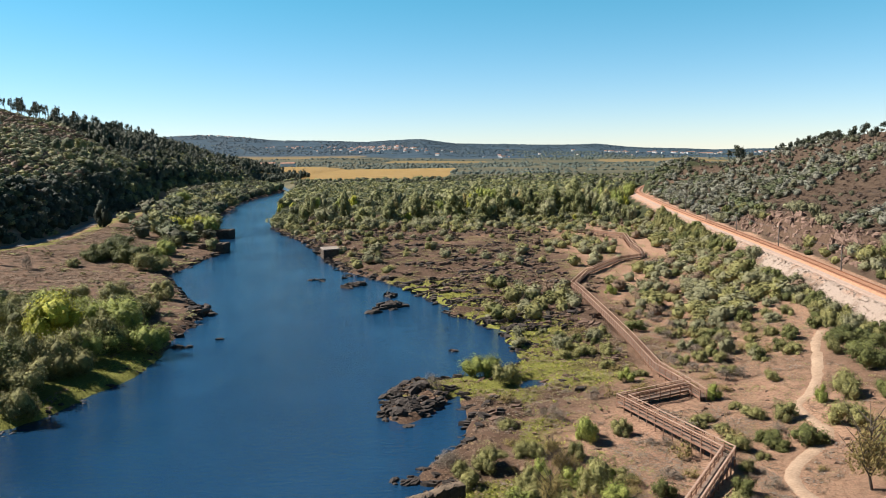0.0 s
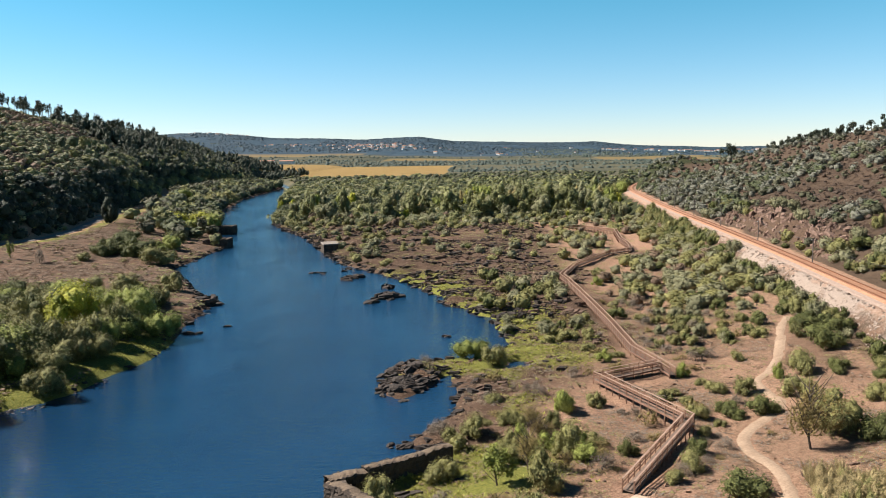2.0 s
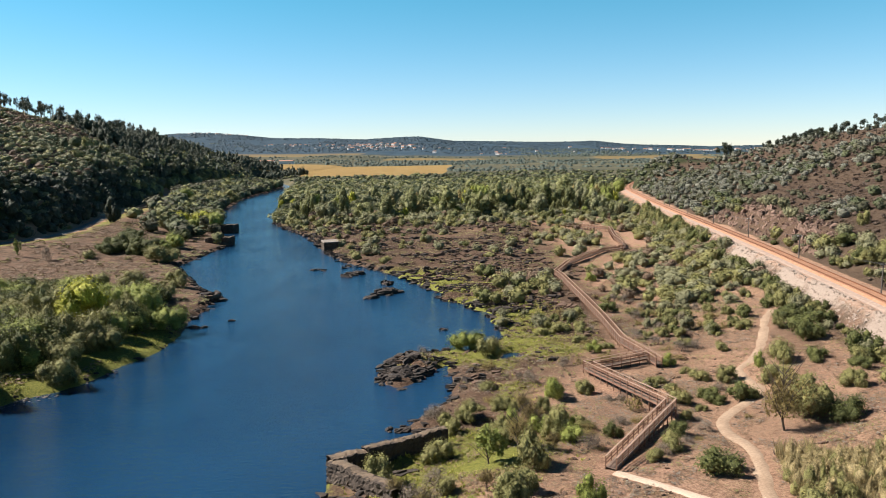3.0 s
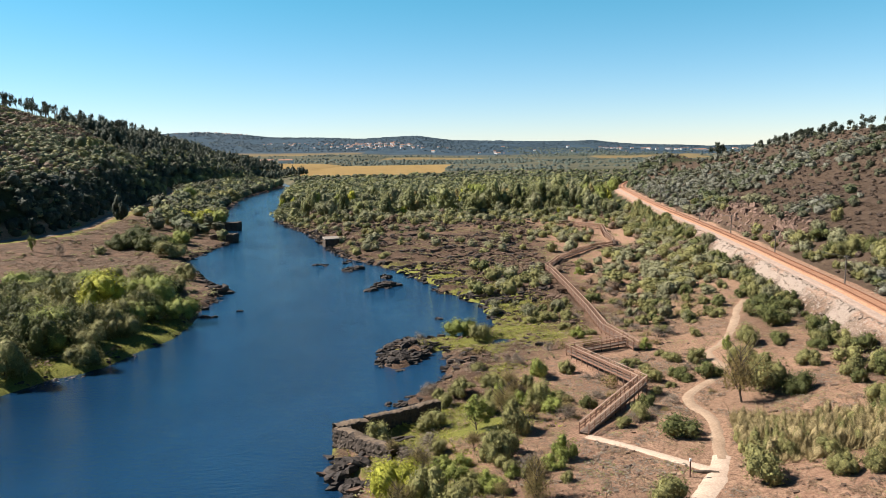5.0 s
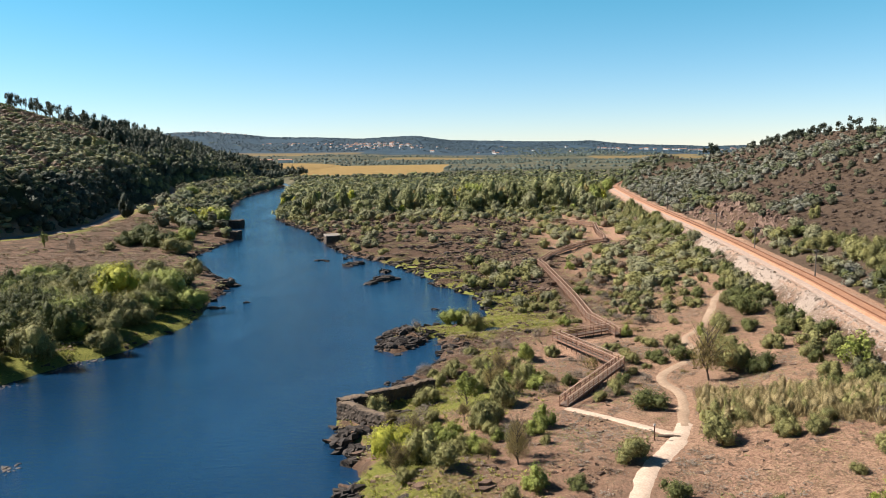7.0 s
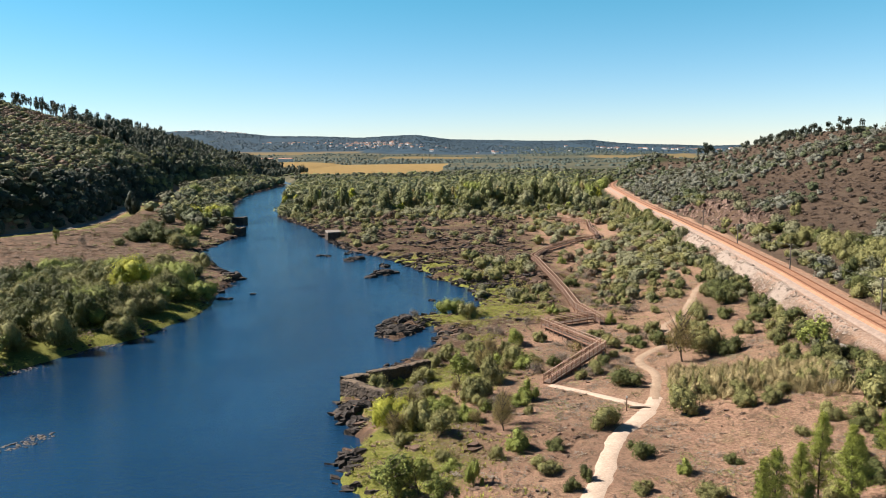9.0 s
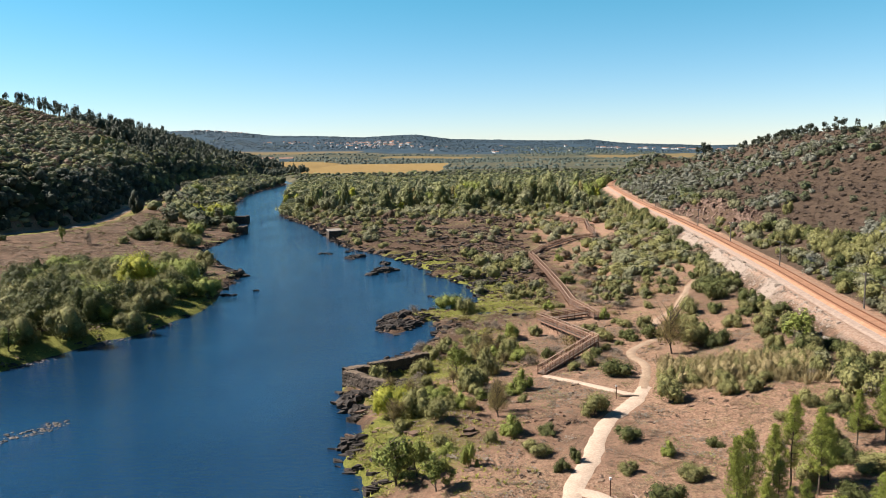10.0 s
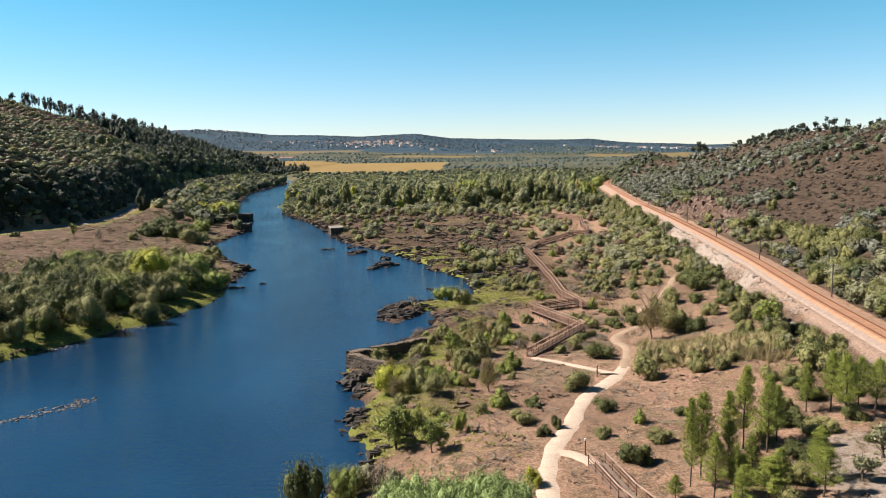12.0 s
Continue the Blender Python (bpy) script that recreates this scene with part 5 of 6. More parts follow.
grow(SPOTS_OLIVE, K_OLIVE, K_BIGO, 1, 6.0)
grow(SPOTS_OLIVE_MORE, K_OLIVE, K_BIGO, 3)
grow(SPOTS_OLIVE_LEFT, K_OLIVE, K_BIGO, 5)
grow(SPOTS_DARK, K_DARK, K_BIGD, 7, 6.5)
grow(SPOTS_DARK_MORE, K_DARK, K_BIGD, 9)
plant(K_TREE, [(s[0], s[1], max(s[2], s[3] * 0.95), s[3] * 0.9) for s in SPOTS_LIGHT if s[2] < 5 and s[3] > 3.2], 11)
plant(K_LIGHT, [s for s in SPOTS_LIGHT if s[2] < 5.6 and (s[3] <= 3.2 or s[2] >= 5)], 12)
plant(K_BIG, [s for s in SPOTS_LIGHT if s[2] >= 5.6], 13)
grow(SPOTS_YELLOW, K_YELLOW, K_BIGY, 14)
plant(K_BROWN, SPOTS_BROWN, 16)
plant(K_PINE, [(x, y, w * 1.7, h * 1.12) for x, y, w, h in SPOTS_PINE], 17)
plant(K_PINE, [(25.6, 13.5, 2.6, 5.2), (26.8, 11.6, 2.4, 4.4), (28.2, 9.4, 2.6, 4.0), (31.5, 10.5, 2.8, 4.8), (24.6, 7.4, 2.4, 4.0), (36.5, 24.5, 2.6, 5.0), (41.0, 24.0, 2.8, 5.4), (31.8, 19.2, 2.6, 5.4)], 23)
plant(K_DARK + K_LIGHT + K_OLIVE, [(29.5, 13.5, 3.2, 2.0), (32.0, 15.0, 3.4, 2.2), (27.0, 14.2, 2.6, 1.8), (30.2, 11.0, 2.8, 2.0), (34.8, 22.4, 3.0, 1.9), (33.4, 25.0, 2.6, 1.6), (38.2, 27.0, 3.0, 2.0), (41.5, 28.0, 3.0, 2.0), (43.5, 32.0, 3.4, 2.3), (28.0, 7.6, 2.8, 2.0)], 24)
plant(K_OLTREE, SPOTS_OLIVETREE, 18)
plant(K_TWIG, SPOTS_TWIG, 19)
plant(K_OLIVE + K_DARK, [(19.6, 60.5, 3.0, 2.2), (21.4, 64.5, 2.6, 2.0), (17.2, 57.6, 2.4, 1.5), (14.6, 64.0, 2.2, 2.2), (12.4, 68.0, 2.6, 1.6)], 27)
plant(K_TWIG, [(16.0, 68.5, 3.0, 1.4), (11.6, 60.5, 3.4, 2.0), (17.8, 77.0, 2.4, 1.3), (24.6, 66.5, 2.6, 1.4)], 28)
plant(K_CYP, SPOTS_CYPRESS, 20)
plant(K_TREE, [(-2.6, 25.6, 5.2, 5.4), (-0.9, 27.2, 3.6, 3.9), (-3.6, 27.8, 3.4, 3.6)], 29)
plant(K_TREE, [(-116.7, 183.5, 3.0, 5.4)], 25)
plant(K_BIGD, [(-9.6, 14.8, 4.2, 6.0)], 21)
plant(K_BIG, [(-6.0, 14.6, 3.6, 3.7)], 26)
plant(K_SILVER + K_TWIG, [(-3.4, 16.0, 3.2, 2.8), (-4.8, 17.2, 3.0, 2.9), (-2.0, 14.6, 2.6, 2.4)], 22)

BOARD = [(12.9, 55.2), (22, 70.6), (15.5, 87), (24.2, 89.6), (22.8, 101), (22.6, 116), (22, 131), (20.7, 157), (20, 163.5), (25, 179.4), (36.4, 200.3), (43.8, 206), (45.2, 228), (48, 252), (39, 265.5), (34.7, 266.5)]
ALL_SPOTS = SPOTS_OLIVE + SPOTS_OLIVE_MORE + SPOTS_OLIVE_LEFT + SPOTS_DARK + SPOTS_DARK_MORE + SPOTS_LIGHT + SPOTS_YELLOW + SPOTS_BROWN + SPOTS_PINE


def free_spots(rng, n, x0, x1, y0, y1, chance, gap=1.3, path=1.3, keep=99999):
    """Random plan points where a cover allows them, clear of ways and set plants."""
    x, y = rng.uniform(x0, x1, n), rng.uniform(y0, y1, n)
    z, c = terrain(x, y)
    s, r = x - at_y(RAIL, y), at_y(ROAD, y) - x
    p = chance(x, y, c, s, r)
    ok = (rng.uniform(0, 1, n) < p) & (c["shore"] > 0.8) & (c["path"] > path) & (np.abs(r) > 4.2) & ((s < -7.0) | (s > 4.4))
    ok &= line_dist(x, y, BOARD) > 1.6
    for a, b, w, h in ALL_SPOTS:
        ok &= np.hypot(x - a, y - b) > w * 0.5 + gap * 0.4
    i = np.where(ok)[0]
    out, cells = [], {}
    for k in i:
        key = (int(x[k] // gap), int(y[k] // gap))
        if key in cells:
            continue
        cells[key] = 1
        out.append(k)
    out = out[:keep]
    return x[out], y[out], z[out]


def middle_scrub():
    """Scrub on the right bank: single bushes near, a joined mass beyond."""
    rng = np.random.default_rng(100)

    def dense(x, y, c, s, r):
        p = 0.012 + 0.95 * step(x, 26, 33) * step(y, 92, 108) * step(y, 330, 250)
        p = p + 0.65 * step(x, 1, 6) * step(x, 26, 20) * step(y, 106, 114) * step(y, 172, 158)
        p = p + 0.09 * step(y, 175, 200) * (x < 40) + 0.4 * step(y, 272, 300) + 0.35 * step(s, -16, -9) * np.where(y < 110, 1, step(y, 185, 205) * 2) + 0.12 * (y < 60) * (x > 26)
        p = p * np.where(line_dist(x, y + 5, BOARD[9:]) < 6.5, 0.04, 1)
        return p * np.clip(fbm(x * 0.09, y * 0.09, 3, 15) * 2.4 - 0.55, 0.05, 1)

    x, y, z = free_spots(rng, 9000, -75, 72, 14, 345, lambda *q: dense(*q) * (q[0] > at_y(SHORE_R, q[1]) + 1), 1.9)
    near = y < 128
    kinds = [K_OLIVE, K_OLIVE, K_OLIVE, K_DARK, K_TWIG]
    for k in np.where(near)[0][:230]:
        w = rng.uniform(1.5, 3.7)
        kind = kinds[rng.integers(5)]
        if y[k] > 85:
            kind = (K_FAR, K_SILVER, K_SILVER, K_FAR, K_FARD, K_FAR)[rng.integers(6)]
        plant(kind, [(x[k], y[k], w, w * rng.uniform(0.55, 0.85))], int(1000 + k))
    far = np.where(~near)[0]
    for nm, key, label, sel in (("scrub", "olive", "mass of grey-green scrub on the river flat", far % 10 < 4), ("brown_scrub", "heath", "mass of brown heathy scrub on the river flat", (far % 10 == 4)), ("dark_scrub", "dark", "mass of dark evergreen scrub on the river flat", (far % 10 == 5)), ("pale_scrub", "silver", "mass of silvery scrub on the river flat", far % 10 > 5)):
        k = far[sel]
        w = rng.uniform(2.0, 4.6, len(k))
        shapes = []
        for q in range(5):
            shapes.append(mound_shape(300 + q, 170, 0.095))
        tagged(new(nm, scatter_mesh(nm, np.stack([x[k], y[k], z[k] - 0.1, w, w * rng.uniform(0.55, 0.9, len(k))], 1), shapes, LEAF[key], rng)), label, "scrub", kind="stuff")


middle_scrub()


def left_thicket():
    """The close thicket of willows on the left shore."""
    rng = np.random.default_rng(105)
    x, y, z = free_spots(rng, 1500, -100, -46, 58, 138, lambda x, y, c, s, r: (c["shore"] > 7.0) * step(c["shore"], 42, 28) * (0.6 + 0.4 * step(y, 138, 120)), 4.2)
    for k in range(len(x)):
        kind = (K_BIGO, K_BIGD, K_BIGD, K_BIGD)[rng.integers(4)] if y[k] < 104 else (K_BIG, K_BIGD, K_BIGD, K_BIGO)[rng.integers(4)]
        plant(kind, [(x[k], y[k], rng.uniform(5.5, 8.8), rng.uniform(4.2, 7.2) * (1.0 if y[k] < 122 else 0.8))], int(5000 + k))


left_thicket()
plant(K_BIGD + K_BIGO[:1], [(-57.5, 119, 7.5, 7.2), (-56.4, 113, 7.8, 7.4), (-57.0, 107, 7.6, 6.8), (-58.2, 101, 8.0, 7.6), (-59.6, 95.5, 7.4, 7.6), (-62.8, 90, 8.2, 8.2), (-67.2, 85, 8.0, 7.4), (-70.4, 79, 7.6, 7.2), (-74.5, 73, 8.0, 7.0)], 5900)


plant(K_BIGD + K_BIGO, [(-102.1, 199.6, 6.0, 4.2), (-98.5, 203.0, 6.5, 4.6), (-94.5, 203.0, 6.0, 4.4), (-91.5, 207.0, 6.5, 4.6), (-100.5, 208.5, 6.0, 4.2), (-105.5, 211.0, 5.0, 3.6)], 5950)
plant(K_BIG + K_BIGO + K_BIGD, [(-91.0, 215.0, 5.5, 4.0), (-92.6, 225.8, 6.5, 4.6), (-90.6, 221.0, 5.0, 3.4), (-94.0, 236.0, 7.0, 5.0), (-97.0, 246.0, 7.0, 5.2), (-98.6, 256.0, 6.5, 5.4), (-103.0, 272.0, 7.5, 5.4), (-84.5, 206.0, 5.0, 3.2)], 5951)
plant(K_OLIVE + K_TWIG, [(-72.3, 138.7, 4.0, 2.0), (-73.9, 151.3, 4.2, 2.2), (-72.3, 155.6, 3.8, 1.8), (-64.5, 144.2, 4.0, 2.2), (-75.2, 163.7, 3.6, 1.8), (-68.0, 140.5, 4.4, 2.2), (-78.5, 146.0, 4.0, 1.8), (-69.0, 149.0, 3.6, 1.6), (-66.5, 152.5, 3.4, 1.8), (-82.0, 156.0, 3.8, 1.8), (-61.0, 139.5, 3.6, 2.2), (-86.0, 141.0, 4.0, 2.0)], 5952)


plant(K_TWIG, [(-65.5, 99.5, 5.0, 3.0), (-70.5, 100.5, 5.0, 3.4), (-64.0, 92.5, 4.6, 2.6), (-61.5, 104.5, 4.0, 2.4), (-69.0, 88.0, 4.6, 2.6)], 5953)


def weir_thicket():
    """Mixed shrubs and saplings on the low ground behind the weir."""
    rng = np.random.default_rng(106)
    x, y, z = free_spots(rng, 900, -6, 15, 30, 74, lambda x, y, c, s, r: 0.75 * (c["shore"] > 1.5) * step(c["shore"], 18, 12) * np.clip(fbm(x * 0.12, y * 0.12, 2, 23) * 3 - 0.7, 0.1, 1) * (1 - np.exp(-(((x + 2.5) / 7.5) ** 2 + ((y - 58) / 7.5) ** 2) ** 2)), 2.1)
    kinds = (K_OLIVE, K_LIGHT, K_LIGHT, K_TWIG, K_OLIVE, K_BROWN)
    for k in range(min(len(x), 52)):
        q = kinds[rng.integers(6)]
        w = rng.uniform(1.6, 3.4)
        plant(q, [(x[k], y[k], w, w * (rng.uniform(0.55, 0.85) if q not in (K_TREE, K_BROWN) else rng.uniform(0.9, 1.15)))], int(6000 + k))


weir_thicket()


def dry_bushes():
    """Dead and half-dead bushes between the rocks and along the boardwalk."""
    rng = np.random.default_rng(109)
    x, y, z = free_spots(rng, 1500, -4, 40, 58, 150, lambda x, y, c, s, r: (c["shore"] > 2) * (c["grass"] < 0.5) * np.clip(fbm(x * 0.14, y * 0.14, 3, 77) * 3.6 - 1.3, 0.04, 1), 2.4)
    for k in range(min(len(x), 130)):
        w = rng.uniform(1.2, 3.2)
        plant((K_TWIG, K_TWIG, K_DRY, K_OLIVE, K_DRY)[rng.integers(5)], [(x[k], y[k], w, w * rng.uniform(0.4, 0.7))], int(7700 + k))


dry_bushes()


def bank_scrub():
    """Bushes at the foot of the railway bank, and over it to screen the track from the camera."""
    rng = np.random.default_rng(108)
    y = np.concatenate([rng.uniform(30, 92, 34), rng.uniform(104, 182, 62), rng.uniform(172, 292, 90)])
    out = np.where(y < 92, rng.uniform(6.0, 12, len(y)), np.where(y < 172, rng.uniform(6.6, 10.5, len(y)), rng.uniform(4.6, 10.5, len(y))))
    x = at_y(RAIL, y) - out
    for k in range(len(y)):
        w = rng.uniform(2.2, 4.2) if y[k] < 196 else rng.uniform(2.6, 4.6)
        plant((K_FAR, K_SILVER, K_FARD, K_FAR)[rng.integers(4)], [(x[k], y[k], w, w * rng.uniform(0.7, 1.0))], int(7000 + k))
    tall = [(at_y(RAIL, q) - rng.uniform(5.5, 9.0), q, rng.uniform(4.0, 6.0), rng.uniform(4.2, 6.4)) for q in np.linspace(206, 284, 17)]
    plant(K_BIGO + K_BIGD, tall, 7500)
    plant(K_BIGO + K_BIGD + K_BIG, [(at_y(RAIL, q) - rng.uniform(4.0, 26), q, rng.uniform(6, 9), rng.uniform(5.5, 8.5)) for q in rng.uniform(404, 470, 30)], 7600)


bank_scrub()


def bank_rubble():
    """Loose stones on the railway bank."""
    rng = np.random.default_rng(107)
    n = 1700
    y = 62 + 150 * rng.uniform(0, 1, n)
    x = at_y(RAIL, y) - 3.2 - 5.0 * rng.uniform(0, 1, n) ** 1.3
    z = terrain(x, y)[0]
    sz = 0.12 + 0.42 * rng.uniform(0, 1, n) ** 2.5
    tagged(new("bank_rubble", scatter_mesh("bank_rubble", np.stack([x, y, z, sz * 1.4, sz], 1), LEDGES, M_SPOIL, rng, 0.2, 0.0, False)), "pale rubble on the railway bank", "rubble", kind="stuff")


bank_rubble()


def tuft_shape(seed, n=9, lean=0.5, slim=1.0):
    """Upright blades from one foot, 1 m high."""
    rng = np.random.default_rng(seed)
    v = []
    for _ in range(n):
        a, r = rng.uniform(0, 2 * math.pi), rng.uniform(0, 0.3)
        f = np.array([math.cos(a) * r, math.sin(a) * r, 0])
        t = f + np.array([rng.normal(0, lean * 0.5), rng.normal(0, lean * 0.5), rng.uniform(0.55, 1.0)])
        w = np.array([math.cos(a + 1.5), math.sin(a + 1.5), 0]) * rng.uniform(0.05, 0.12) * slim
        m = f * 0.4 + t * 0.6 - np.array([0, 0, 0.06])
        v += [f - w * 0.6, f + w * 0.6, m + w, t]
    return np.array(v), quads(n)


def low_shape(seed, n=16, leaf=0.20):
    """A low ragged clump of sprays, 1 m across."""
    rng = np.random.default_rng(seed)
    a, r = rng.uniform(0, 2 * math.pi, n), np.sqrt(rng.uniform(0, 1, n)) * 0.5
    p = np.stack([np.cos(a) * r, np.sin(a) * r, rng.uniform(0.1, 0.8, n) * (1 - r * 1.3)], 1)
    nor = rng_unit(rng, n) * 0.7 + np.array([0, 0, 0.8])
    nor /= np.linalg.norm(nor, axis=1)[:, None]
    return leaf_sprays(rng, p, nor, leaf, 1.6)


def loose_stones():
    """Half-buried flat stones over the dry bank."""
    rng = np.random.default_rng(195)
    x, y, z = free_spots(rng, 9000, -8, 54, 6, 125, lambda x, y, c, s, r: 0.6 * np.clip(fbm(x * 0.1, y * 0.1, 4, 36) * 4 - 1.5, 0.06, 1), 0.5, 0.3)
    sz = 0.12 + 0.55 * rng.uniform(0, 1, len(x)) ** 3
    for nm, mat, label, sel in (("loose_stones", M_ROCK_RED, "rusty half-buried stones on the dry bank", np.arange(len(x)) % 3 < 2), ("loose_stones", M_CLAY, "dusty half-buried stones on the dry bank", np.arange(len(x)) % 3 == 2)):
        tagged(new(nm, scatter_mesh(nm, np.stack([x, y, z, sz * 1.5, sz * 0.8], 1)[sel], LEDGES, mat, rng, 0.2, 0.1, False)), label, "stones", kind="stuff")


loose_stones()


def low_cover():
    rng = np.random.default_rng(200)
    low = []
    for q in range(5):
        low.append(low_shape(400 + q, 20, 0.12))
    broad = [low_shape(400 + q) for q in range(5)]
    tufts = [tuft_shape(k) for k in range(5)]
    jobs = (
        ("dry_grass", "straw", low, "low straw-coloured dry grass", 30000, (-8, 58, 8, 130), lambda x, y, c, s, r: 0.9 * (1 - c["rock"]) * np.clip(fbm(x * 0.12, y * 0.12, 3, 16) * 3.6 - 0.95, 0.1, 1), 0.5, (0.35, 1.0), (0.12, 0.34)),
        ("dead_scrub", "heath", low, "low brown dead scrub and bracken", 42000, (-10, 66, 8, 150), lambda x, y, c, s, r: 0.85 * np.clip(fbm(x * 0.15, y * 0.15, 4, 17) * 3.8 - 1.05, 0.06, 1), 0.6, (0.4, 1.25), (0.16, 0.48)),
        ("grey_scrub", "twig", low, "low greyish dry twigs and thistles", 14000, (-8, 58, 10, 125), lambda x, y, c, s, r: 0.8 * np.clip(fbm(x * 0.13, y * 0.13, 3, 57) * 4.4 - 2.0, 0.03, 1), 0.8, (0.6, 1.8), (0.2, 0.7)),
        ("sparse_scrub", "olive", low, "low grey-green regrowth on dry earth", 9000, (-8, 58, 10, 125), lambda x, y, c, s, r: 0.7 * np.clip(fbm(x * 0.11, y * 0.11, 3, 58) * 4.4 - 2.1, 0.03, 1), 1.0, (0.6, 1.7), (0.2, 0.7)),
        ("flat_scrub", "olive", low, "low grey-green undergrowth between rocks", 17000, (-80, 50, 100, 335), lambda x, y, c, s, r: 0.8 * (x > at_y(SHORE_R, y)) * np.clip(fbm(x * 0.1, y * 0.16, 3, 18) * 3.4 - 1.15, 0.12, 1), 1.0, (0.7, 2.4), (0.3, 1.0)),
        ("flat_heath", "heath", low, "low brown heath between the rocks", 22000, (-80, 46, 100, 335), lambda x, y, c, s, r: 0.8 * (x > at_y(SHORE_R, y)) * np.clip(fbm(x * 0.12, y * 0.2, 3, 48) * 3.4 - 1.1, 0.1, 1), 1.2, (0.8, 2.2), (0.25, 0.7)),
        ("shore_grass", "grass", tufts, "yellow-green grass along the river shore", 40000, (-84, 22, 10, 165), lambda x, y, c, s, r: np.clip(c["grass"] * 1.6, 0, 1) * (c["shore"] > 0.3), 0.45, (0.5, 1.0), (0.15, 0.4)),
        ("left_heath", "heath", broad, "low reddish brown heath on the river terrace", 26000, (-128, -52, 60, 300), lambda x, y, c, s, r: 0.85 * (r < -4) * np.clip(fbm(x * 0.08, y * 0.08, 3, 19) * 3 - 1.0, 0.05, 1), 1.3, (0.8, 2.4), (0.3, 0.8)),
        ("left_scrub", "olive", broad, "low olive scrub on the river terrace", 5000, (-128, -52, 60, 330), lambda x, y, c, s, r: 0.5 * (r < -4) * np.clip(fbm(x * 0.07, y * 0.07, 3, 29) * 3.2 - 1.3 + 0.7 * step(c["shore"], 22, 5), 0.02, 1), 1.8, (1.2, 3.2), (0.6, 1.5)),
    )
    for nm, key, shapes, label, n, (x0, x1, y0, y1), chance, gap, ws, hs in jobs:
        x, y, z = free_spots(rng, n, x0, x1, y0, y1, chance, gap, 0.5)
        k = len(x)
        spots = np.stack([x, y, z - 0.04, rng.uniform(*ws, k), rng.uniform(*hs, k)], 1)
        tagged(new(nm, scatter_mesh(nm, spots, shapes, LEAF[key], rng)), label, "undergrowth", kind="stuff")


low_cover()


def reeds():
    rng = np.random.default_rng(210)
    shapes = [tuft_shape(20 + k, 46, 0.5, 0.24) for k in range(5)]
    n = 760
    u, w = rng.uniform(0, 1, n), rng.normal(0, 1, n)
    x, y = 27.0 + 15.5 * u + w * 0.5, 52.5 - 6.5 * u + w * 2.3
    z = terrain(x, y)[0]
    tagged(new("reed_bed", scatter_mesh("reed_bed", np.stack([x, y, z - 0.05, rng.uniform(0.9, 1.9, n), (0.3 + 2.5 * fbm(x * 0.5, y * 0.5, 3, 44)) * rng.uniform(0.55, 1.1, n)], 1), shapes, LEAF["reed"], rng)), "belt of tall tan and green reeds", "reeds", kind="stuff")
    plumes = [mound_shape(700 + k, 260, 0.05, k % 2 == 0) for k in range(6)]
    for n, key, label in ((240, "reed", "fluffy tan heads of the reed belt"), (70, "olive", "greener stems in the reed belt")):
        u, w = rng.uniform(0, 1, n), rng.normal(0, 1, n)
        x, y = 27.0 + 15.5 * u + w * 0.5, 52.8 - 6.5 * u + w * 1.9
        tagged(new("reed_plumes", scatter_mesh("reed_plumes", np.stack([x, y, terrain(x, y)[0] - 0.1, rng.uniform(0.8, 1.6, n), rng.uniform(1.3, 2.7, n)], 1), plumes, LEAF[key], rng)), label, "reeds", kind="stuff")
    n = 150
    x, y = rng.uniform(-2.2, 9.0, n), rng.uniform(3.5, 9.8, n)
    z = terrain(x, y)[0]
    clumps = [mound_shape(720 + k, 420, 0.045) for k in range(5)]
    tagged(new("cane_thicket", scatter_mesh("cane_thicket", np.stack([x, y, z - 0.05, rng.uniform(1.2, 2.2, n), rng.uniform(2.4, 4.0, n)], 1), clumps, LEAF["cane"], rng)), "thicket of tall bright green canes", "canes", kind="stuff")


reeds()
plant(K_OLIVE, [(29.5, 47.5, 2.6, 1.9), (32.5, 46.0, 3.0, 2.2), (36.0, 43.8, 2.6, 1.8), (39.5, 45.0, 3.2, 2.3), (34.5, 50.5, 2.2, 1.8), (40.8, 49.0, 2.6, 2.0)], 211)


# ---- woods ----
def canopy_shapes(count, leaves, leaf, seed, tall=False):
    return [mound_shape(seed + q, leaves, leaf, tall) for q in range(count)]


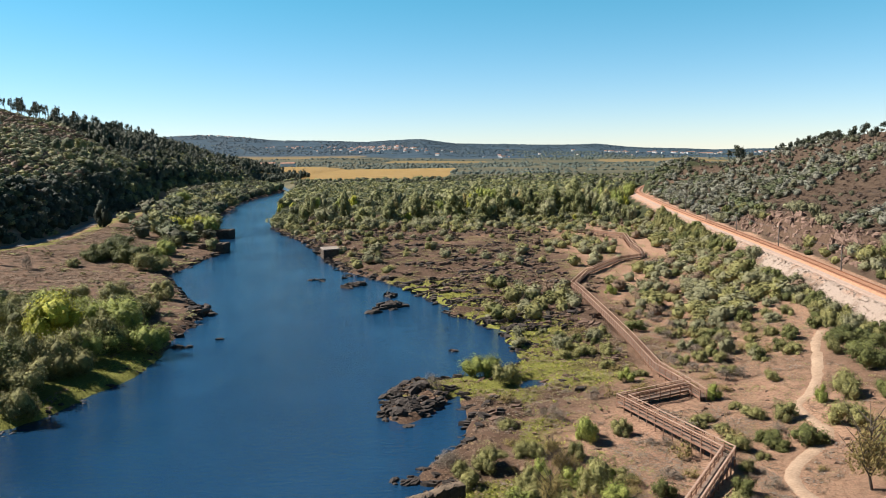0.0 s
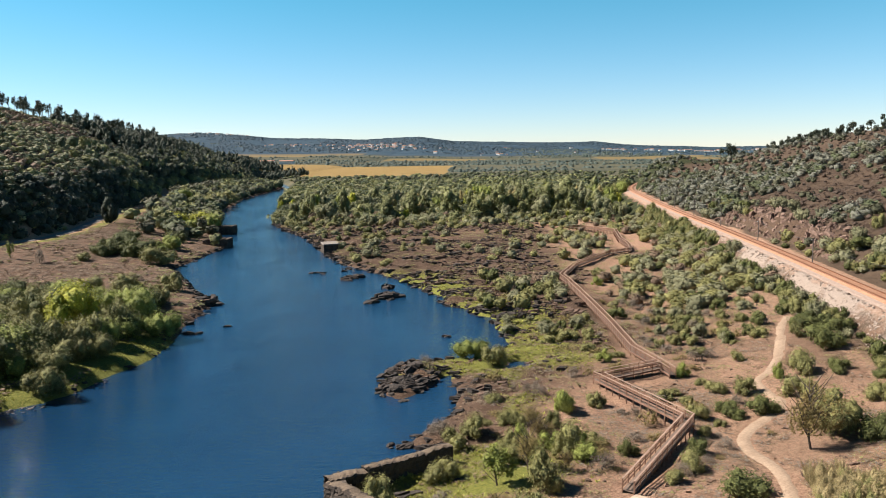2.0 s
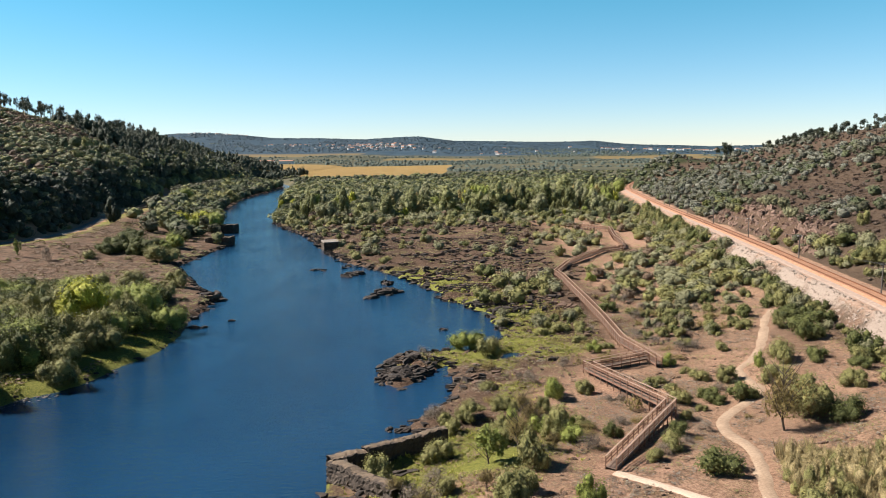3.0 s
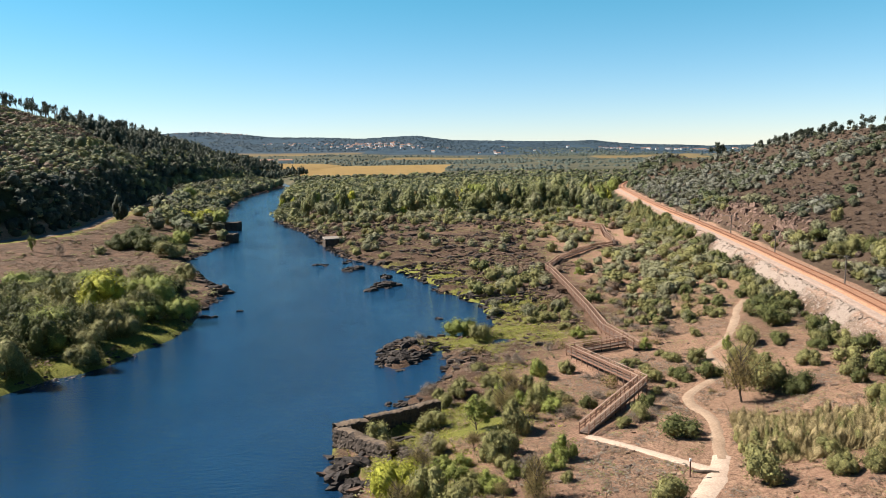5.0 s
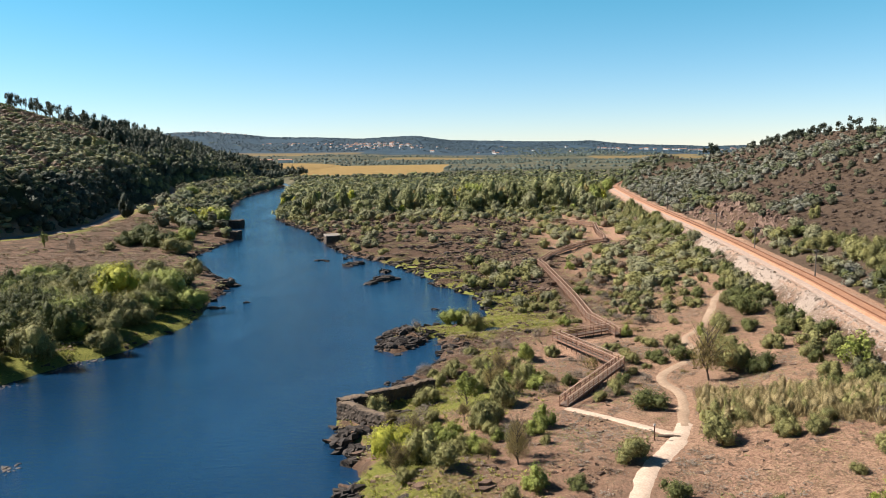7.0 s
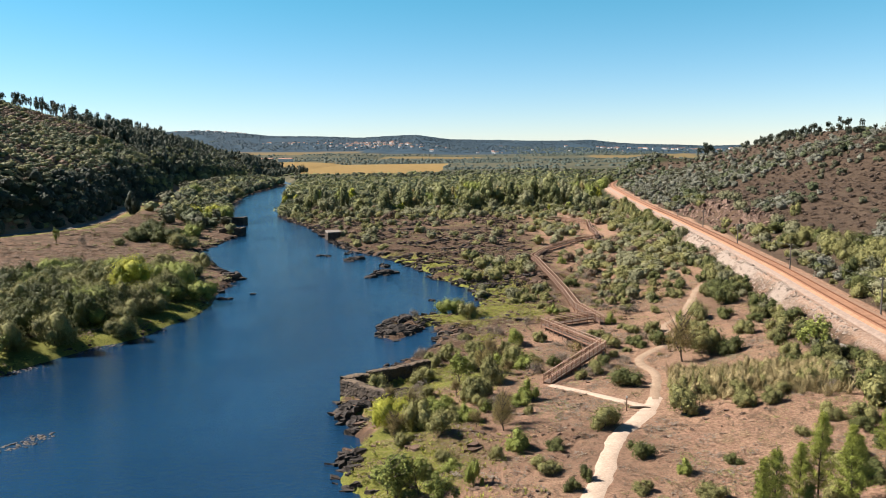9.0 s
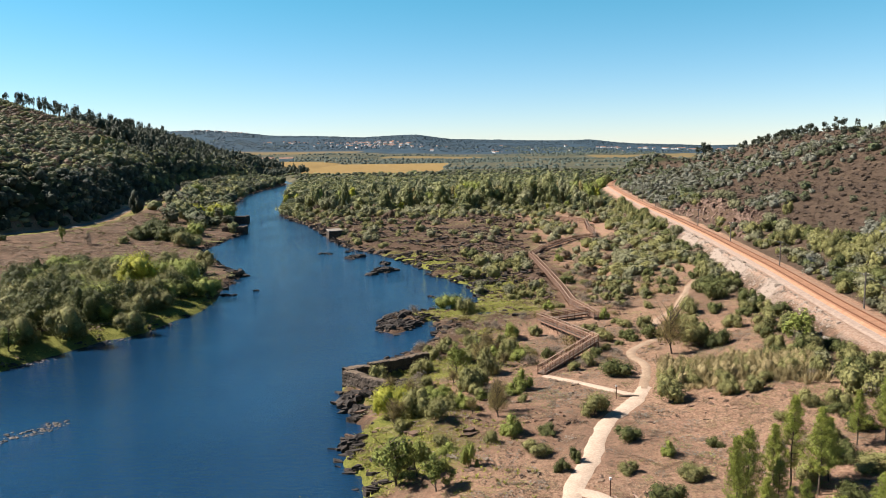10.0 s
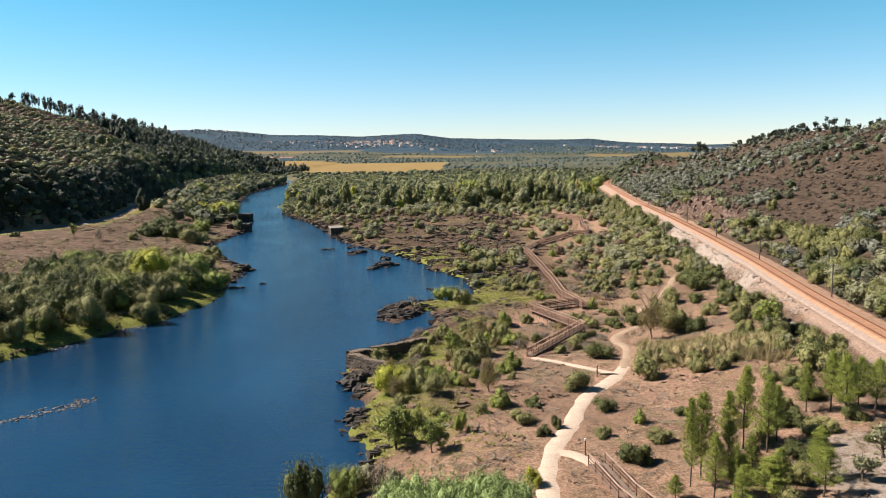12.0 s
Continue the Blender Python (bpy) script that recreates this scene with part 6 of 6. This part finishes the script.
def bank_wood():
    """The belt of trees behind the rocky flat: single trees in front, a mass behind."""
    rng = np.random.default_rng(220)
    kinds = (("poplar", "bankwood", (60, 61), "tall green poplar in the riverside wood"), ("bank_alder", "light", (62,), "bright green alder in the riverside wood"),
             ("bank_ash", "bankolive", (63, 64), "grey-green ash in the riverside wood"), ("bank_oak", "dark", (65,), "dark green oak in the riverside wood"), ("bank_aspen", "yellow", (66,), "yellowing aspen in the riverside wood"), ("bank_hawthorn", "brown", (67,), "brown autumn hawthorn in the riverside wood"))
    ks = [tree_kind(nm, LEAF[key], seeds, label, "tree", "riverside wood", 9.0, 7.6, 1900, 0.25, 0.2, 0.2, 5, 16, 0.5) for nm, key, seeds, label in kinds]

    def place(x, y, c, s, r):
        edge = y + (fbm(x * 0.05, y * 0, 2, 6) - 0.5) * 60
        return (x > at_y(SHORE_R, y) + 1) * step(edge, 282, 330) * (s < -9)

    x, y, z = free_spots(rng, 1100, -110, 76, 280, 425, lambda *q: 0.8 * place(*q), 7.0)
    for k in rng.permutation(len(x))[:170]:
        h = (2.6 + 4.4 * step(y[k], 288, 340)) * rng.uniform(0.5, 1.7) * (0.72 if x[k] < 0 else 1.0)
        plant(ks[(0, 1, 2, 2, 3, 0, 0, 2, 4, 5, 1)[rng.integers(11)]], [(x[k], y[k], h * rng.uniform(0.75, 1.15), h)], int(3000 + k))
    plant(ks[0] + ks[2][:1], [(x, y, w * 1.2, h * (0.9 if x > 0 else 0.75)) for x, y, w, h in SPOTS_POPLAR], 2900)
    x, y, z = free_spots(rng, 5200, -130, 80, 276, 640, lambda *q: 0.75 * place(*q) * np.maximum(np.clip(fbm(q[0] * 0.045, q[1] * 0.045, 3, 26) * 3.4 - 1.1, 0.15, 1), step(q[1], 400, 440)), 3.6)
    pick = rng.integers(0, 5, len(x))
    for key, label, sel in (("hilldark", "dark green riverside wood", pick < 2), ("bankwood", "leafy green riverside wood", (pick == 2) | (pick == 3)), ("bankolive", "pale olive riverside wood", pick == 4)):
        for close in (True, False):
            k = np.where(sel & ((y < 410) == close))[0]
            h = 1.0 + 4.5 * fbm(x[k] * 0.06, y[k] * 0.06, 3, 8) * rng.uniform(0.5, 1.3, len(k)) + 1.0 * step(y[k], 400, 430)
            wide = h * rng.uniform(0.9, 1.4, len(k)) + 0.8
            spots = np.stack([x[k], y[k], z[k] - 0.3, wide, h], 1)
            shapes = canopy_shapes(7, 120, 0.11, 500) if close else canopy_shapes(7, 36, 0.18, 510)
            tagged(new("riverside_wood", scatter_mesh("riverside_wood", spots, shapes, LEAF[key], rng)), label, "wood", kind="stuff")


bank_wood()


def plantation(x, y, r):
    """Where young conifers stand in rows on the upper hill."""
    return step(r, 84, 98) * step(y, 285, 310) * step(valley_place(x, y)[0], -38, -52)


def left_woods():
    rng = np.random.default_rng(230)
    # along the far left shore
    x, y, z = free_spots(rng, 6000, -260, -70, 215, 700, lambda x, y, c, s, r: (x < at_y(SHORE_L, y) + 2) * step(c["shore"], np.where(y > 345, 75, 34), np.where(y > 345, 60, 20)) * step(y, 225, 330) * (np.abs(r) > 5), 3.4)
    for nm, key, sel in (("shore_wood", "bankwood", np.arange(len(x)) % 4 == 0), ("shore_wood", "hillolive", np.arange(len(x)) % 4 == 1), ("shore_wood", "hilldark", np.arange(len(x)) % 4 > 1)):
        k = np.where(sel)[0]
        tagged(new(nm, scatter_mesh(nm, np.stack([x[k], y[k], z[k] - 0.3, rng.uniform(5, 9, len(k)), rng.uniform(4, 8, len(k))], 1), canopy_shapes(5, 90, 0.13, 520), LEAF[key], rng)), "green trees lining the far river bank", "wood", kind="stuff")
    # hillside scrub
    x, y, z = free_spots(rng, 17000, -330, -128, 110, 480, lambda x, y, c, s, r: step(r, 3.8, 5) * step(r, 165, 150) * (valley_place(x, y)[0] < 3) * (1 - 0.93 * plantation(x, y, r)) * (0.62 + 0.45 * step(fbm(x * 0.03, y * 0.03, 3, 9), 0.35, 0.5)), 2.9)
    tone = fbm(x * 0.025, y * 0.025, 3, 12) + rng.uniform(-0.16, 0.16, len(x))
    # more dark leaves near the foot, standing in for its deep shade
    foot = at_y(ROAD, y) - x < 22
    pick = rng.uniform(0, 1, len(x))
    dark = (pick < 0.10) | (foot & (pick < 0.5))
    # paler leaves than the right hill's put sun and haze into the colour
    for key, sel, label in (("bankolive", ~dark & (tone > 0.48), "grey-green scrub on the hillside, leaves lightened to brighten the slope"), ("olive", ~dark & (tone <= 0.48) & (tone > 0.40), "grey-green scrub covering the hillside"),
                            ("hilldark", dark, "dark scrub on the hillside, more of it to deepen shade at the foot"), ("heath", ~dark & (tone <= 0.40), "brown heath on the hillside"), ("silver", pick > 0.80, "hillside bushes in a pale silver that stands in for haze")):
        k = np.where(sel)[0]
        w = rng.uniform(1.9, 4.8, len(k))
        tagged(new("hillside_scrub", scatter_mesh("hillside_scrub", np.stack([x[k], y[k], z[k] - 0.3, w, w * rng.uniform(0.42, 0.7, len(k))], 1), canopy_shapes(7, 52, 0.145, 540), LEAF[key], rng)), label, "scrub", kind="stuff")
    # rows of young conifers near the top
    u, v = np.meshgrid(np.arange(0, 180, 2.4), np.arange(0, 150, 4.2))
    x, y = (-350 + u * 0.9 + v * 0.2).ravel() + rng.normal(0, 0.3, u.size), (290 - u * 0.2 + v).ravel() + rng.normal(0, 0.3, u.size)
    ok = (plantation(x, y, at_y(ROAD, y) - x) > 0.5) & (rng.uniform(0, 1, u.size) < 0.9)
    x, y = x[ok], y[ok]
    w = rng.uniform(1.3, 2.2, len(x))
    tagged(new("young_plantation", scatter_mesh("young_plantation", np.stack([x, y, terrain(x, y)[0] - 0.1, w, w * rng.uniform(0.9, 1.6, len(x))], 1), canopy_shapes(4, 30, 0.2, 550, True), LEAF["bankwood"], rng)), "rows of young conifers on the upper hillside", "plantation", kind="stuff")
    # bushes along the foot of the slope; forest-dark leaves stand in for its shade
    n = 560
    y = rng.uniform(130, 395, n)
    x = at_y(ROAD, y) - 4.4 - 13 * rng.uniform(0, 1, n) ** 1.5
    w = rng.uniform(2.6, 5.6, n)
    tagged(new("roadside_scrub", scatter_mesh("roadside_scrub", np.stack([x, y, terrain(x, y)[0] - 0.3, w, w * rng.uniform(0.75, 1.15, n)], 1), canopy_shapes(5, 60, 0.14, 545), LEAF["wood"], rng)), "scrub along the foot of the hill, its dark leaves deepening the shade", "scrub", kind="stuff")
    # dark pines and gums on the ridge and the back slope
    x, y, z = free_spots(rng, 12000, -460, -150, 372, 900, lambda x, y, c, s, r: step(r, 6, 14) * step(valley_place(x, y)[0], -3, 6) * step(x / (y + 46), -0.53, -0.48), 4.0)
    w = rng.uniform(3.6, 6.6, len(x))
    tagged(new("pine_wood", scatter_mesh("pine_wood", np.stack([x, y, z - 0.4, w, w * rng.uniform(0.9, 1.9, len(x))], 1), canopy_shapes(6, 44, 0.16, 560) + canopy_shapes(2, 44, 0.16, 566, True), LEAF["wood"], rng)), "dark pine and gum wood on the ridge", "wood", kind="stuff")


left_woods()


def gum_template(seed):
    """Tall gum: bare leaning trunk and a few open leaf masses near the top."""
    rng = np.random.default_rng(seed)
    root = thing("gum_tree", 0, 0, 0, "tall thin eucalyptus with an open crown on the skyline", "tree", "skyline eucalypts")
    part("trunk", limb_mesh("trunk", M_BARK, seed, 11.5, 0.2, 7, 2.4, 0.55, 0.08, 1.2), root, "pale bare trunk")
    part("crown", crown_mesh("crown", LEAF["gum"], seed, 320, 2.6, 13.0, 4.4, 0.44, 10, 0.36, 1.6, False, 0.3), root)
    return (root, 5.2, 13.0)


K_GUM = [gum_template(70 + k) for k in range(4)]


def skyline():
    rng = np.random.default_rng(240)
    spots = []
    for k in range(17):
        y = rng.uniform(415, 470)
        x = (y + 22) * -(0.625 - 0.075 * rng.uniform(0, 1)) + 2
        spots.append((x, y, rng.uniform(3.4, 5.2), rng.uniform(8, 11.5)))
    for k in range(40):
        y = rng.uniform(470, 640)
        x = at_y(ROAD, y) - rng.uniform(70, 130)
        spots.append((x, y, rng.uniform(4, 6.5), rng.uniform(9, 16)))
    for k in range(80):
        y = rng.uniform(300, 500)
        x = at_y(RAIL, y) + rng.uniform(88, 108)
        spots.append((x, y, rng.uniform(3.0, 4.6), rng.uniform(4.4, 7.0)))
    for k in range(5):
        y = rng.uniform(480, 510)
        spots.append((at_y(RAIL, y) + rng.uniform(50, 60), y, rng.uniform(6, 8), rng.uniform(9.5, 12.5)))
    for k in range(34):
        y = rng.uniform(470, 540)
        spots.append((at_y(RAIL, y) + rng.uniform(56, 100), y, rng.uniform(3.6, 5.5), rng.uniform(5, 8.5)))
    for k in range(6):
        y = rng.uniform(200, 290)
        spots.append((at_y(RAIL, y) + rng.uniform(98, 112), y, rng.uniform(2.2, 3.4), rng.uniform(4, 6)))
    plant(K_GUM, spots, 241)


skyline()


def right_hill():
    rng = np.random.default_rng(250)
    carpet = [low_shape(430 + q, 24, 0.14) for q in range(6)]
    x, y, z = free_spots(rng, 34000, 62, 200, 0, 330, lambda x, y, c, s, r: step(s, 9, 16) * step(s, 122, 112) * step(y, 330, 250), 1.7)
    tagged(new("hill_heath", scatter_mesh("hill_heath", np.stack([x, y, z - 0.08, rng.uniform(1.7, 3.2, len(x)), rng.uniform(0.28, 0.65, len(x))], 1), carpet, LEAF["hillheath"], rng)), "brown dry heath carpeting the sunny hillside", "heath", kind="stuff")
    x, y, z = free_spots(rng, 26000, 54, 260, 0, 640, lambda x, y, c, s, r: step(s, 4.4, 5.5) * step(s, 125, 112) * np.where((np.abs(y - 190) < 44) & (s < 14), 0.12, 1), 2.5)
    s = x - at_y(RAIL, y)
    tone = fbm(x * 0.03, y * 0.03, 3, 13) + rng.uniform(-0.16, 0.16, len(x)) + 0.17 * step(s, 42, 12) + 0.30 * step(y, 190, 310) - 0.12
    pick = rng.uniform(0, 1, len(x))
    # darker hill leaf colours here hold the slope's brightness down
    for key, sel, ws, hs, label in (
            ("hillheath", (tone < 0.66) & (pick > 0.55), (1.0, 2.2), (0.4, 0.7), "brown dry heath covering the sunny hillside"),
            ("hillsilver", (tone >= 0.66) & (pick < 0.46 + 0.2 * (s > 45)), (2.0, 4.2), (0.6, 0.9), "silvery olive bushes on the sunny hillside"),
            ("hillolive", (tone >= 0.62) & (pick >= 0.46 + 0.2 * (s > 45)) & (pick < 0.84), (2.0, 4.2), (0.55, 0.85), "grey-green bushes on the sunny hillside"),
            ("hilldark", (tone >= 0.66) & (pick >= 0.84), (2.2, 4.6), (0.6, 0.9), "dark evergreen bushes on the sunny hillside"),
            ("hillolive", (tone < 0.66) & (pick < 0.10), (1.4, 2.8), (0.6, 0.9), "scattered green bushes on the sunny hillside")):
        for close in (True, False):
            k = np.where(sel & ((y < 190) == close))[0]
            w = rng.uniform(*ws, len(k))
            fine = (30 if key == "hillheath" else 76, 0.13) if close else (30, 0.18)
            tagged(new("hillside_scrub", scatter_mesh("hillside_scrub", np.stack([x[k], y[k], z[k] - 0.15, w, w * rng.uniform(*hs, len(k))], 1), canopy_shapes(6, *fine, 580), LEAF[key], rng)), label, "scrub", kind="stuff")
    # broken rock face of the cutting
    n = 420
    y = rng.uniform(146, 236, n)
    x = at_y(RAIL, y) + 5.4 + 7.5 * rng.uniform(0, 1, n)
    size = 0.5 + 1.3 * rng.uniform(0, 1, n) ** 2
    tagged(new("cutting_rocks", scatter_mesh("cutting_rocks", np.stack([x, y, terrain(x, y)[0], size * 1.3, size * 1.2], 1), LEDGES, M_CUT, rng, 0.35, 0.0, False)), "reddish broken rock face beside the railway", "rocks", kind="stuff")
    # trees at the foot of the slope
    x, y, z = free_spots(rng, 900, 56, 100, 10, 260, lambda x, y, c, s, r: step(s, 4.8, 5.6) * step(s, 18, 11) * 0.95 * np.where((np.abs(y - 190) < 44) & (s < 14), 0.06, 1), 3.4)
    plant(K_FAR + K_SILVER + K_FARD, [(a, b, rng.uniform(3.0, 6.2), rng.uniform(2.4, 4.4)) for a, b in zip(x, y)][:170], 251)
    y = rng.uniform(30, 128, 26)
    plant(K_BIGD + K_BIGO, [(at_y(RAIL, b) + rng.uniform(6.5, 19), b, rng.uniform(4.6, 6.6), rng.uniform(3.6, 5.2)) for b in y], 252)


right_hill()


# ---- distance ----
def clump_shape(seed):
    """A far tree top: a knobbly dome, 1 m wide and 1 m high."""
    rng = np.random.default_rng(seed)
    n = 6
    a = 2 * math.pi * (np.arange(n) + rng.uniform(-0.3, 0.3, n)) / n
    low = np.stack([np.cos(a), np.sin(a), np.zeros(n)], 1) * rng.uniform(0.4, 0.55, (n, 1))
    high = np.stack([np.cos(a + 0.5), np.sin(a + 0.5), np.zeros(n)], 1) * rng.uniform(0.25, 0.5, (n, 1)) + np.stack([np.zeros(n), np.zeros(n), rng.uniform(0.45, 0.85, n)], 1)
    top = np.array([[rng.normal(0, 0.1), rng.normal(0, 0.1), 1.0]])
    f = []
    for k in range(n):
        q = (k + 1) % n
        f += [(k, q, n + k), (q, n + q, n + k), (n + k, n + q, 2 * n)]
    return np.concatenate([low, high, top]), np.array(f)


def far_country():
    rng = np.random.default_rng(260)
    clumps = [clump_shape(800 + q) for q in range(8)]
    n = 30000
    y = 560 + 1960 * rng.uniform(0, 1, n) ** 1.5
    x = rng.uniform(-1, 1, n) * (250 + y * 0.62)
    z, c = terrain(x, y)
    belts = vnoise(x * 0.0035, y * 0.017, 14) * 0.6 + vnoise(x * 0.012, y * 0.04, 24) * 0.4 + 0.3 * step(y, 860, 800)
    ok = (c["field"] < 0.3) & (belts + 0.05 * rng.uniform(0, 1, n) > 0.55) & (c["shore"] > 4) & (np.abs(x - at_y(RAIL, y)) > 5)
    x, y, z = x[ok], y[ok], z[ok]
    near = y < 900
    pick = rng.integers(0, 3, len(x))
    for key, k, label in (("hilldark", near & (pick == 0), "dark green woods beyond the river flat"), ("bankwood", near & (pick == 1), "green woods beyond the river flat"), ("hillolive", near & (pick == 2), "grey-green woods beyond the river flat")):
        w = rng.uniform(3, 6.5, k.sum())
        tagged(new("plain_wood", scatter_mesh("plain_wood", np.stack([x[k], y[k], z[k] - 0.4, w, w * rng.uniform(0.4, 0.8, k.sum())], 1), canopy_shapes(5, 16, 0.25, 620), LEAF[key], rng)), label, "wood", kind="stuff")
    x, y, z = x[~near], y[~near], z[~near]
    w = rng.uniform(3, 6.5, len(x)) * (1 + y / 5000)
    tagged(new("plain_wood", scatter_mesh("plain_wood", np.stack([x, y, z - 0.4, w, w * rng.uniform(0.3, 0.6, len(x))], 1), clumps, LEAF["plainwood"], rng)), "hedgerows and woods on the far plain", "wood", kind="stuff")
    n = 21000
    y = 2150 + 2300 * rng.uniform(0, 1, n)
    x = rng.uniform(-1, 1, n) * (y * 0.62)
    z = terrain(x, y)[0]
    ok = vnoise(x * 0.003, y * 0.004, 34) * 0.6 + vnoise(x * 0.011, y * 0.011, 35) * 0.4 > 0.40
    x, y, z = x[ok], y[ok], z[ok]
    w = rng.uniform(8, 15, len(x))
    # blue leaf tint stands in for the haze over the distant hills
    tagged(new("far_forest", scatter_mesh("far_forest", np.stack([x, y, z - 0.6, w, rng.uniform(1.4, 3.4, len(x))], 1), clumps, LEAF["farwood"], rng)), "dark forest on the distant hills, tinted blue for haze", "wood", kind="stuff")


far_country()


def house_arrays(w, d, h, r):
    wall = box_arrays(0, 0, h / 2 - 0.5, w, d, h + 1)
    e = 0.5
    v = np.array([(-w / 2 - e, -d / 2 - e, h), (w / 2 + e, -d / 2 - e, h), (w / 2 + e, d / 2 + e, h), (-w / 2 - e, d / 2 + e, h), (-w / 2 - e, 0, h + r), (w / 2 + e, 0, h + r),
                  (-w / 2 - e, -d / 2 - e, h - 0.2), (w / 2 + e, -d / 2 - e, h - 0.2), (w / 2 + e, d / 2 + e, h - 0.2), (-w / 2 - e, d / 2 + e, h - 0.2)])
    f = np.array([(0, 1, 5, 4), (2, 3, 4, 5), (3, 0, 4, 4), (1, 2, 5, 5), (6, 7, 1, 0), (8, 9, 3, 2), (7, 8, 2, 1), (9, 6, 0, 3)])
    return wall, (v, f)


def houses():
    rng = np.random.default_rng(270)
    kinds = []
    for w, d, h, r in ((14, 9, 6, 2.6), (10, 8, 4, 2.2), (18, 9, 6.5, 2.4)):
        root = thing("house", 0, 0, 0, "white plastered village house with an orange tiled roof", "house", "village houses")
        (wv, wf), (rv, rf) = house_arrays(w, d, h, r)
        part("wall", mesh_from("wall", wv, wf, M_WHITE), root)
        me = bpy.data.meshes.new("roof")
        me.from_pydata([tuple(p) for p in rv], [], [tuple(dict.fromkeys(int(i) for i in q)) for q in rf])
        me.materials.append(M_ROOF)
        part("roof", me, root, "orange tiled gable roof")
        win = mesh_from("window", *box_arrays(0, 0, 0, 1.2, 0.12, 1.4), M_GLASS)
        for q in range(3):
            part("window", win, root).matrix_basis = pose((q - 1) * w * 0.28, -d / 2 - 0.03, h * 0.55)
        kinds.append(root)
    used = set()
    for cx, cy, n, sx, sy in ((-330, 2480, 60, 130, 130), (-215, 2380, 30, 190, 110), (-560, 2560, 16, 110, 100), (760, 2480, 60, 240, 130), (60, 2050, 10, 260, 160), (-1080, 3300, 22, 150, 60), (470, 2450, 14, 130, 90)):
        for _ in range(n):
            x, y = cx + rng.normal(0, sx * 0.5), cy + rng.normal(0, sy * 0.5)
            root = kinds[rng.integers(3)]
            s = rng.uniform(0.4, 0.68)
            m = pose(x, y, ground_z(x, y) + 1.5, 0, 0, rng.uniform(-40, 40)) @ Matrix.Diagonal((s, s, s, 1))
            if root in used:
                copy_thing(root, m @ Matrix.Diagonal((*(1 / q for q in root.matrix_basis.to_scale()), 1)))
            else:
                used.add(root)
                root.matrix_basis = m
    for x, y, w, d, h in ((-352, 1312, 26, 12, 6), (-318, 1316, 24, 11, 5.5), (-392, 1305, 18, 11, 5)):
        root = thing("farm_building", x, y, ground_z(x, y), "long white farm building with a low orange roof", "barn", "farm buildings")
        (wv, wf), (rv, rf) = house_arrays(w, d, h, 1.7)
        part("wall", mesh_from("wall", wv, wf, M_WHITE), root)
        me = bpy.data.meshes.new("roof")
        me.from_pydata([tuple(p) for p in rv], [], [tuple(dict.fromkeys(int(i) for i in q)) for q in rf])
        me.materials.append(M_ROOF)
        part("roof", me, root, "orange tiled roof")


houses()
